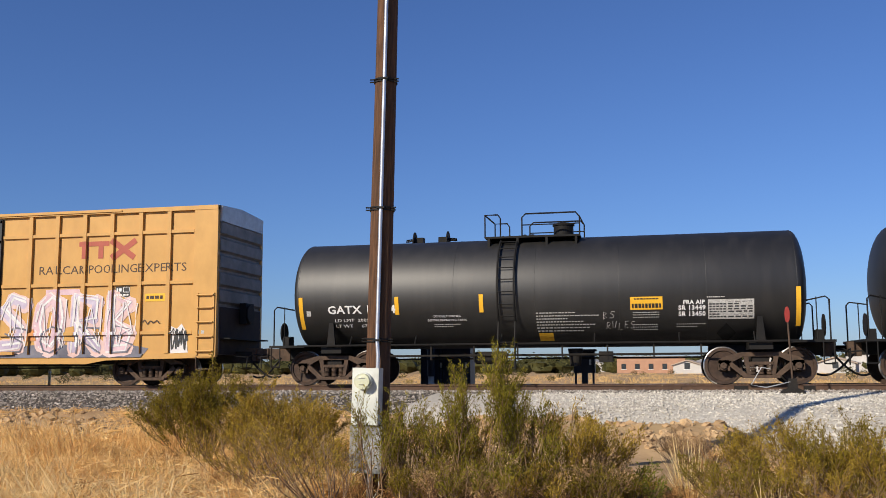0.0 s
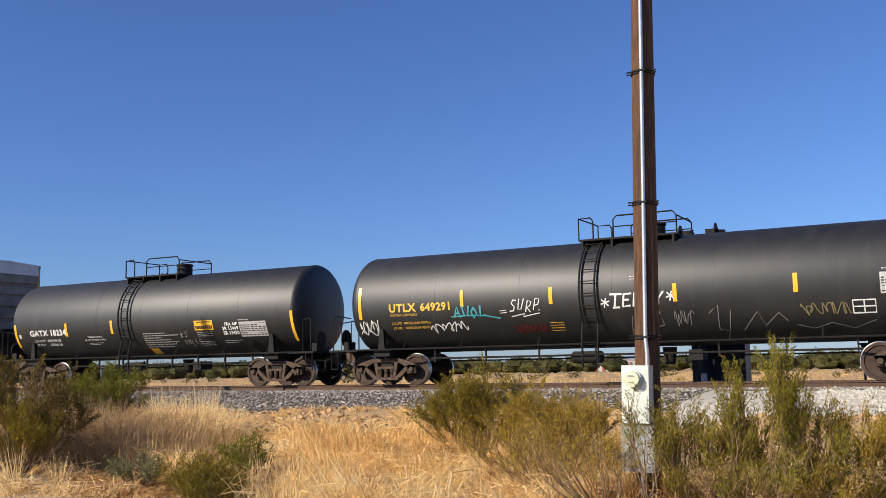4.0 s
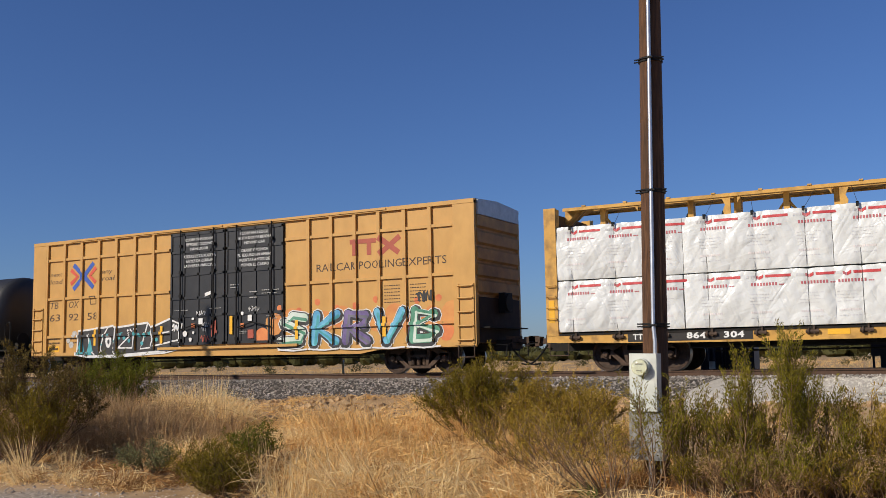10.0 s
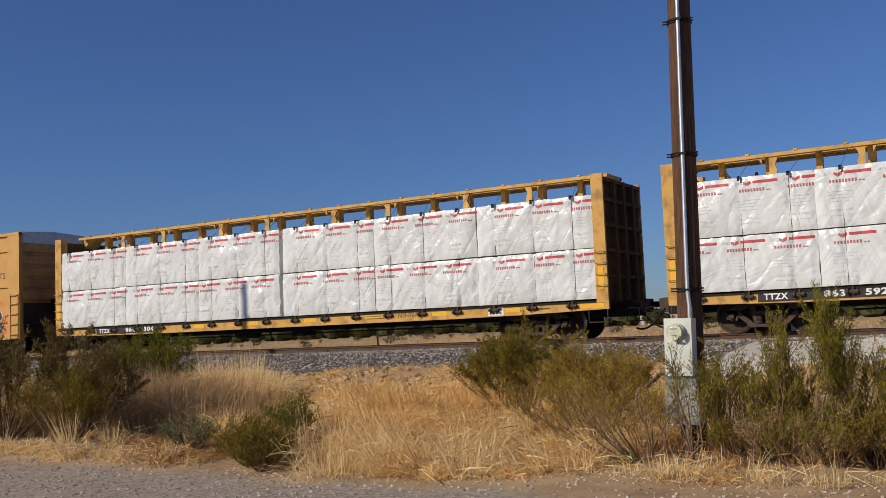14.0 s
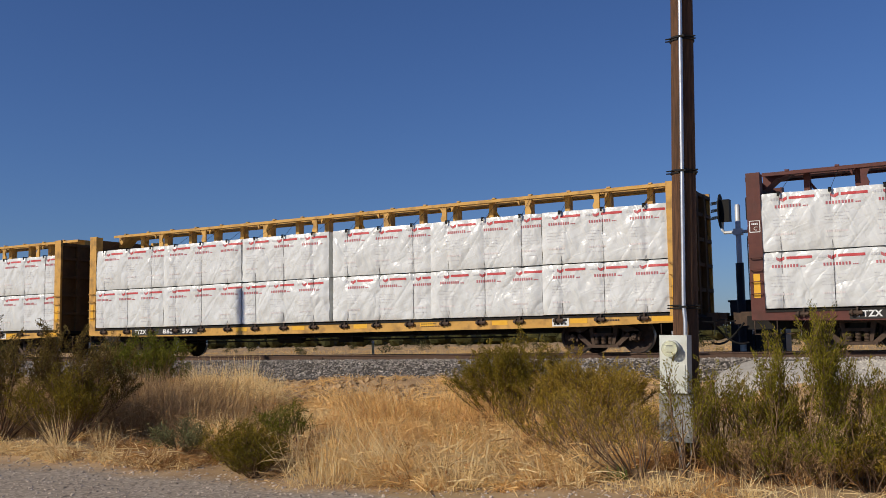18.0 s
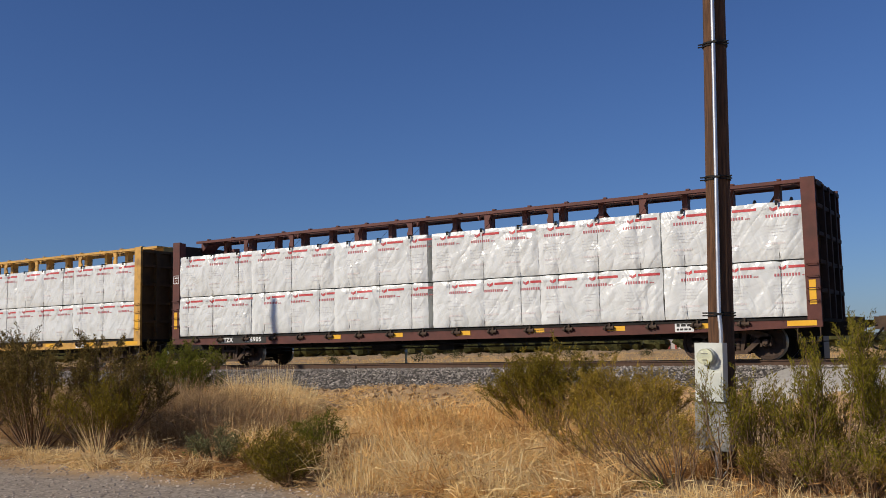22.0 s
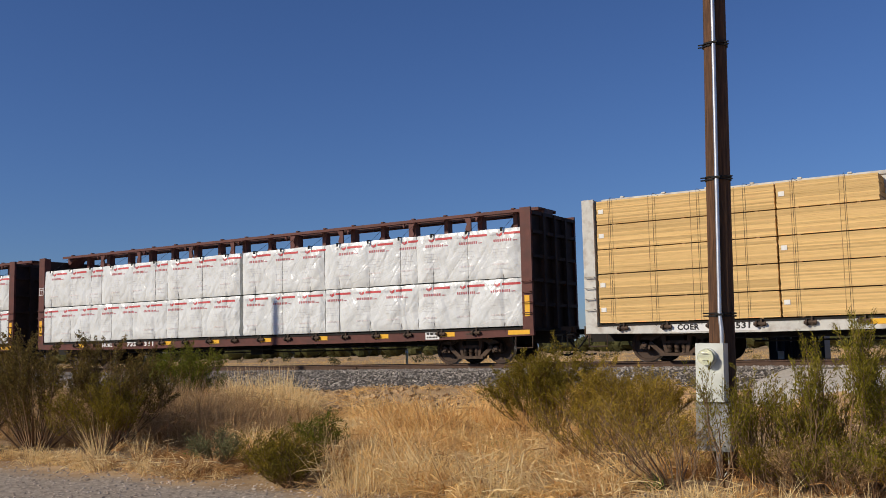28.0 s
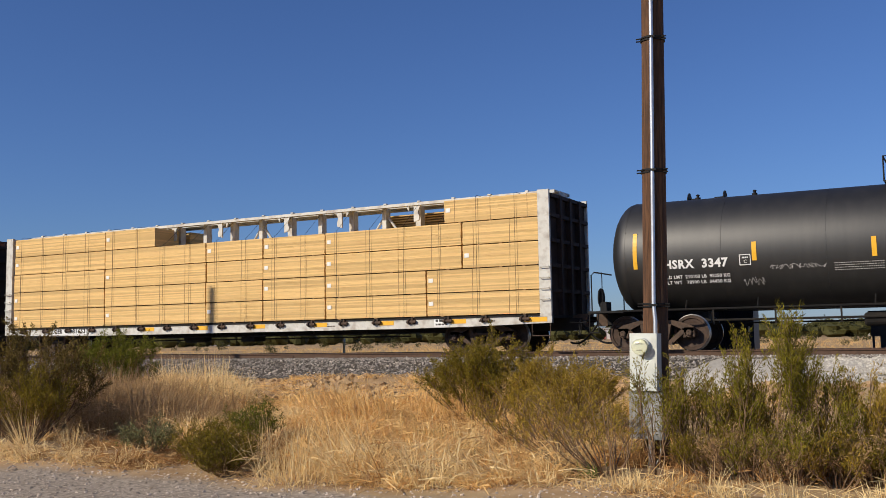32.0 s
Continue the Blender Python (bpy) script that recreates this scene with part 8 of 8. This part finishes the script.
# the upright straw beside the dark bush
tuft(-6.95, 9.05, 0.85, 0.26, STRAW, "upright clump of bleached straw", 260, 42, 0.5, (0.1, 1.2), (0.003, 0.009), 0.25)
tuft(-6.55, 9.1, 0.9, 0.3, STRAW, "upright clump of bleached straw", 280, 50, 0.5, (0.1, 1.2), (0.003, 0.009), 0.25)
tuft(-6.1, 9.3, 0.85, 0.24, STRAW, "leaning clump of bleached straw", 300, 55, 0.5, (0.1, 0.9), (0.004, 0.011), 0.3)
tuft(-7.1, 9.9, 0.95, 0.3, GOLD, "upright clump of golden straw", 300, 57, 0.45, (0.1, 1.0), (0.003, 0.009), 0.25)
tuft(-5.3, 9.3, 0.7, 0.3, STRAW, "sprawling clump of pale straw", 400, 46, 0.7, (0.4, 1.0), (0.006, 0.014), 0.3)
tuft(-4.6, 9.6, 0.6, 0.3, STRAW, "sprawling clump of pale straw", 340, 58, 0.7, (0.4, 1.0), (0.006, 0.014), 0.3)
# combed-over mounds in the middle of the field
for _i, (_x, _y, _h) in enumerate(((-8.3, 12.4, 0.75), (-6.9, 12.0, 0.7), (-9.6, 14.5, 1.05), (-7.9, 15.2, 1.0), (-9.3, 16.9, 1.2), (-8.2, 16.4, 1.1), (-10.3, 17.0, 1.0), (-5.9, 13.2, 0.7), (-6.2, 10.9, 0.6), (-7.6, 10.9, 0.55), (-11.4, 16.2, 1.0), (-12.4, 17.2, 0.95), (-7.0, 17.0, 0.9))):
    tuft(_x, _y, _h, 0.42, GOLD, "broad mound of golden dry grass", 950, 43 + 100 * (_i + 1), 0.55, (0.3, 1.1), slant=0.35)
for _i, (_x, _y, _h) in enumerate(((-13.4, 12.8, 1.35), (-14.8, 13.4, 1.4), (-16.4, 14.2, 1.45), (-12.2, 12.7, 1.0), (-15.4, 15.6, 1.0), (-13.2, 14.6, 0.95))):
    tuft(_x, _y, _h, 0.5, BRUSH, "tangled mound of dead brown brush", 1300, 47 + 100 * (_i + 1), 0.6, (0.2, 0.9), (0.004, 0.010))
tuft(-12.4, 9.9, 0.66, 0.1, STRAW, "upright clump of pale bare twigs", 90, 48, 0.4, (-0.1, 0.5), (0.004, 0.010))
tuft(-11.6, 10.0, 0.5, 0.1, STRAW, "upright clump of pale bare twigs", 80, 59, 0.45, (-0.1, 0.5), (0.004, 0.009))
tuft(2.2, 12.4, 0.95, 0.1, STRAW, "tall bleached stalks beside a shrub", 120, 56, 0.4, (0.0, 0.4))
tuft(0.3, 12.3, 0.75, 0.12, STRAW, "tall bleached stalks beside a shrub", 120, 60, 0.3, (0.0, 0.5))


def bush(x, y, h, r, leaf, label, seed, stems=16, plumes=9, needles=40, size=(0.028, 0.06), upright=0.5, low=0.25, lean=(0, 0), broad=0.09, puff=0.032):
    """A shrub: uneven stems that fork into branchlets, each a feathery spray of narrow leaves."""
    rng = np.random.default_rng(seed)
    z = rise(x, y) - 0.04
    t = thing("bush", pose(x, y, z), label, "bush", "desert bushes")
    bm = bmesh.new()
    pos, way = [], []
    for i in range(stems):
        a = 2 * math.pi * (i + rng.uniform(-0.5, 0.5)) * 0.618
        k = r * math.sqrt((i + 0.5) / stems)
        top = h * (1 - 0.35 * (k / r) ** 2) * rng.uniform(0.62, 1.06)
        p0 = Vector((math.cos(a) * k * 0.16, math.sin(a) * k * 0.16, 0))
        p2 = Vector((math.cos(a) * k + lean[0] * top, math.sin(a) * k + lean[1] * top, top))
        p1 = p0.lerp(p2, 0.5) + Vector((math.cos(a) * k * 0.2, math.sin(a) * k * 0.2, (0.08 if upright > 0.4 else -0.06) * h))
        at = lambda u: p0 * (1 - u) ** 2 + p1 * (2 * u * (1 - u)) + p2 * u * u
        kink = [Vector(rng.normal(0, 0.02 * h, 3)) for _ in range(2)]
        tube(bm, [p0, at(0.35) + kink[0], at(0.7) + kink[1], p2], 0.011 * (0.6 + h * 0.4), 4, 0, 0.003, False)
        for j in range(max(2, int(plumes * rng.uniform(0.55, 1.3)))):
            u = low + (1 - low) * math.sqrt(rng.random())
            q0 = at(u)
            b = rng.uniform(0, 2 * math.pi)
            d = Vector((math.cos(b) + math.cos(a) * 0.5, math.sin(b) + math.sin(a) * 0.5, upright * 2.4 + rng.normal(0, 0.35))).normalized()
            ln = rng.uniform(0.16, 0.40) * (0.35 + h * 0.5)
            q2 = q0 + d * ln + Vector((0, 0, 0.15 * ln * upright))
            q1 = q0.lerp(q2, 0.5) + Vector(rng.normal(0, 0.04 * ln, 3))
            tube(bm, [q0, q1, q2], 0.004, 3, 0, 0.0015, False)
            n = max(6, int(1.3 * needles * rng.uniform(0.6, 1.3) * ln / 0.22))
            s = 0.15 + 0.9 * rng.random(n)
            A, B, C = np.array(q0), np.array(q1), np.array(q2)
            c = A * ((1 - s) ** 2)[:, None] + B * (2 * s * (1 - s))[:, None] + C * (s * s)[:, None]
            pos.append(c + rng.normal(0, 1, (n, 3)) * (puff * (1.2 - 0.8 * s))[:, None])
            w = np.array(d)[None] + rng.normal(0, 0.45 if upright > 0.7 else 0.65, (n, 3))
            way.append(w / np.linalg.norm(w, axis=1)[:, None])
    part("branchwork", bm, TWIG, t, "thin brown branching stems")
    p, w = np.concatenate(pos), np.concatenate(way)
    n = len(p)
    side = np.cross(w, rng.normal(0, 1, (n, 3)))
    side /= np.linalg.norm(side, axis=1)[:, None] + 1e-9
    ln = rng.uniform(size[0], size[1], n)[:, None]
    wd = ln * rng.uniform(0.7, 1.3, n)[:, None] * broad
    v = np.stack([p, p + w * ln * 0.5 + side * wd, p + w * ln, p + w * ln * 0.5 - side * wd], 1).reshape(-1, 3)
    i = (np.arange(n) * 4)[:, None]
    me = bpy.data.meshes.new("foliage")
    me.from_pydata(v.tolist(), [], np.concatenate([i, i + 1, i + 2, i + 3], 1).tolist())
    me.materials.append(leaf)
    o = new("foliage", me)
    o.parent = t
    tagged(o, "small narrow leaves", kind="stuff")
    return t


def azb(az, y):
    return -y * math.tan(radians(az))


# shrubs before the ballast, left of the pole
bush(azb(26.0, 15.3), 15.3, 1.5, 1.1, OLIVE, "rounded olive-green desert shrub", 1, 52, 13, 50, broad=0.11)
bush(azb(21.9, 14.2), 14.2, 1.25, 0.95, BROOMY, "yellowish-green feathery desert shrub", 2, 38, 11, 44, broad=0.1)
bush(azb(24.0, 12.6), 12.6, 0.85, 0.8, BROOMY, "low yellowing shrub among dry grass", 24, 22, 7, 22, upright=0.4, low=0.4)
bush(-3.75, 10.6, 1.0, 0.85, BROOMY, "spreading yellowing shrub with bare brown stems", 3, 30, 6, 18, upright=0.35, low=0.5, lean=(-0.55, 0.0))
bush(-4.7, 11.9, 0.95, 0.7, BROOMY, "yellowish-green feathery desert shrub", 23, 22, 8, 26, low=0.35)
# feathery broom by the pole and along the roadside
bush(-3.13, 10.55, 1.16, 0.2, BROOM, "thin upright broom shrub before the meter box", 22, 7, 8, 22, upright=0.9, low=0.35, lean=(-0.06, 0))
bush(azb(14.9, 11.0), 11.0, 1.25, 0.28, BROOM, "thin upright broom shrub against the pole", 29, 8, 10, 26, upright=1.0, low=0.3)
bush(azb(13.9, 11.1), 11.1, 1.0, 0.42, OLIVE, "brownish upright roadside shrub", 4, 18, 9, 30, upright=0.8)
bush(azb(12.0, 10.9), 10.9, 1.42, 0.26, BROOM, "upright feathery green broom shrub", 5, 9, 13, 38, upright=0.95, low=0.3)
bush(azb(9.5, 10.9), 10.9, 1.55, 0.24, BROOM, "tall upright green broom shrub", 6, 9, 14, 42, upright=1.0, low=0.3)
bush(azb(7.6, 11.0), 11.0, 1.12, 0.36, BROOM, "upright feathery green broom shrub", 7, 11, 11, 34, upright=0.85)
bush(azb(10.8, 11.5), 11.5, 1.05, 0.45, BROOMY, "yellowing feathery broom shrub", 30, 15, 10, 32, upright=0.8)
bush(azb(5.4, 11.2), 11.2, 1.05, 0.5, BROOMY, "yellowing feathery broom shrub", 8, 20, 10, 34, upright=0.8)
bush(azb(3.6, 11.6), 11.6, 0.85, 0.45, BROOMY, "yellowing feathery broom shrub", 9, 17, 9, 30, upright=0.8)
for _i, (_az, _y, _h, _r0, _m) in enumerate(((13.6, 10.5, 0.5, 0.4, OLIVE), (11.4, 10.4, 0.45, 0.4, BROOM), (9.0, 10.45, 0.55, 0.42, BROOM), (7.0, 10.5, 0.45, 0.42, BROOMY), (5.0, 10.7, 0.5, 0.4, OLIVE), (-5.0, 11.2, 0.5, 0.5, OLIVE), (-8.0, 11.3, 0.55, 0.5, BROOMY), (-11.2, 11.0, 0.5, 0.5, OLIVE))):
    bush(azb(_az, _y), _y, _h, _r0, _m, "low leafy shoots at the foot of taller shrubs", 60 + _i, 16, 7, 24, upright=0.7)
for _i in range(13):
    _az, _y = 14.4 - 1.0 * _i, 10.8 + 0.3 * math.sin(_i * 2.3)
    bush(azb(_az, _y), _y, 0.45 + 0.14 * math.sin(_i * 4.7), 0.36, (OLIVE, DEEP, BRUSH)[_i % 3], "bushy undergrowth below the feathery broom", 80 + _i, 16, 7, 24, upright=0.6, low=0.08)
bush(azb(1.6, 11.2), 11.2, 0.42, 0.45, FRESH, "small fresh green weed bush", 25, 18, 8, 28, broad=0.11)
bush(azb(-1.0, 16.8), 16.8, 0.5, 0.5, BRUSH, "low brown withered roadside shrub", 10, 24, 8, 22, low=0.1)
bush(azb(-3.4, 11.8), 11.8, 0.55, 0.6, OLIVE, "low olive shrub with straw stalks", 26, 22, 8, 30)
bush(azb(-6.6, 12.6), 12.6, 0.9, 0.85, BROOMY, "low yellowish-green roadside shrub", 11, 40, 10, 34, upright=0.7)
bush(azb(-9.6, 12.2), 12.2, 0.85, 0.7, OLIVE, "low olive shrub with straw stalks", 12, 30, 10, 34, upright=0.7)
bush(azb(-12.5, 11.6), 11.6, 0.8, 0.7, BROOMY, "low yellowish-green roadside shrub", 13, 28, 9, 32, upright=0.7)
# beside the road on the left
bush(-8.2, 9.3, 0.52, 0.5, OLIVE, "small dense dark-olive bush", 14, 34, 9, 30, upright=0.35, broad=0.08, low=0.1)
bush(-7.86, 9.08, 0.34, 0.32, DEEP, "low dark-green bush at the road edge", 28, 26, 8, 28, broad=0.08, low=0.1)
bush(-8.75, 9.75, 0.62, 0.46, OLIVE, "small olive bush beside a dark one", 27, 24, 8, 28, upright=0.35, broad=0.08)
bush(-9.25, 11.2, 0.6, 0.36, FRESH, "small fresh green leafy bush", 15, 22, 8, 30, broad=0.09)
bush(-9.9, 9.9, 0.45, 0.4, GREYG, "low grey-green weed bush", 28, 20, 8, 28, broad=0.11)
bush(-12.9, 10.3, 1.1, 0.75, OLIVE, "rounded olive shrub beside the road", 31, 34, 10, 34, broad=0.1)
bush(-13.6, 11.2, 1.75, 0.9, DUSK, "large open dark olive shrub", 16, 30, 11, 36, upright=0.6, broad=0.13, low=0.15)
bush(-14.9, 10.6, 2.05, 1.1, DUSK, "large open dark olive shrub", 17, 34, 11, 36, upright=0.6, broad=0.13, low=0.15)
bush(-16.4, 10.4, 2.0, 1.1, DUSK, "large open olive-brown shrub", 18, 30, 11, 34, upright=0.6, broad=0.13, low=0.15)
bush(azb(46.9, 18.8), 18.8, 1.6, 1.15, FRESH, "bright green leafy bush near the track", 19, 46, 11, 34, (0.035, 0.07), broad=0.14, puff=0.05)


# shrubs and trees of the plain
def clumps(name, pts, leaves, material, label, seed, leaf=0.25, core=True):
    """Far shrubs or trees as one mesh of leaf clumps on short trunks."""
    rng = np.random.default_rng(seed)
    V, F = [], []
    for x, y, h, r in pts:
        z = rise(x, y)
        n = leaves
        th, ph = rng.uniform(0, 2 * np.pi, n), np.arccos(rng.uniform(-0.97, 1, n))
        lump = 0.65 + 0.5 * np.array([noise.noise((math.cos(a) * 1.6 + x, math.sin(a) * 1.6 + y, b * 1.3)) for a, b in zip(th, ph)])
        rad = lump * rng.uniform(0.6, 1.0, n)
        c = np.stack([x + r * rad * np.sin(ph) * np.cos(th), y + r * rad * np.sin(ph) * np.sin(th), z + h * 0.40 + h * 0.5 * rad * np.cos(ph)], -1)
        d1, d2 = rng.normal(0, 1, (n, 3)), rng.normal(0, 1, (n, 3))
        s = leaf * h * rng.uniform(0.3, 0.7, n)[:, None]
        d1 *= s / np.linalg.norm(d1, axis=1)[:, None]
        d2 *= s * 0.6 / np.linalg.norm(d2, axis=1)[:, None]
        if core:                                         # the dense heart of the crown
            i0 = len(V)
            for q in range(5):
                for w in range(9):
                    u, o = math.pi * (0.12 + 0.76 * q / 4), 2 * math.pi * w / 9
                    k = 0.62 + 0.35 * noise.noise((math.cos(o) * 1.6 + x, math.sin(o) * 1.6 + y, u * 1.3))
                    V.append((x + r * k * math.sin(u) * math.cos(o), y + r * k * math.sin(u) * math.sin(o), z + h * 0.33 + h * 0.5 * k * math.cos(u)))
            F += [(i0 + q * 9 + w, i0 + q * 9 + (w + 1) % 9, i0 + q * 9 + 9 + (w + 1) % 9, i0 + q * 9 + 9 + w) for q in range(4) for w in range(9)]
        i0 = len(V)
        V += np.stack([c - d1, c + d2, c + d1, c - d2], 1).reshape(-1, 3).tolist()
        F += [(i0 + 4 * i, i0 + 4 * i + 1, i0 + 4 * i + 2, i0 + 4 * i + 3) for i in range(n)]
    me = bpy.data.meshes.new(name)
    me.from_pydata(V, [], F)
    me.materials.append(material)
    return tagged(new(name, me), label, "trees", kind="stuff")


_t = []
for _i in range(460):
    _a = _r.uniform(-20, 62)
    _d = _r.uniform(240, 400)
    _x, _y = far_point(_a, _d)
    _h = _r.uniform(3.0, 6.0) * _d / 260
    _t.append((_x, _y, _h, _h * _r.uniform(0.6, 1.1)))
clumps("far_trees", _t, 260, FARLEAF, "dark green desert trees along the horizon", 51, 0.11)
_t = []
for _i in range(90):
    _a, _d = _r.uniform(-20, 62), _r.uniform(90, 215)
    _x, _y = far_point(_a, _d)
    _h = _r.uniform(0.8, 2.0)
    _t.append((_x, _y, _h, _h * _r.uniform(0.6, 1.0)))
clumps("plain_shrubs", _t, 300, FARLEAF, "grey-green shrubs on the plain", 52, 0.10, False)
_t = []
for _i in range(34):
    _a, _d = _r.uniform(-16, 60), _r.uniform(36, 85)
    _x, _y = far_point(_a, _d)
    if _y < 34:
        continue
    _h = _r.uniform(0.35, 0.8)
    _t.append((_x, _y, _h, _h * _r.uniform(0.7, 1.2)))
clumps("near_shrubs", _t, 400, OLIVE, "low grey-green shrubs behind the track", 53, 0.09, False)


# ---- what moves: the train runs to the left, and its wheels roll ----
def motions():
    ts, ss = [t for t, s in RUN], [s for t, s in RUN]
    for car, x in CARS:
        walk(car, [(t, pose(x - s, TRACK_Y, 0)) for t, s in RUN])
    for ob, x, local in RIDERS:
        walk(ob, [(t, pose(x - s, TRACK_Y, 0) @ local) for t, s in RUN])
    turns = []
    for i in range(int(32.0 / 0.125) + 1):
        t = i * 0.125
        turns.append((t, -math.degrees(float(np.interp(t, ts, ss)) / 0.46)))
    for o, x in WHEELSETS:
        walk(o, [(t, pose(x, 0, 0.46, 0, a % 360 - 180, 0)) for t, a in turns])


motions()
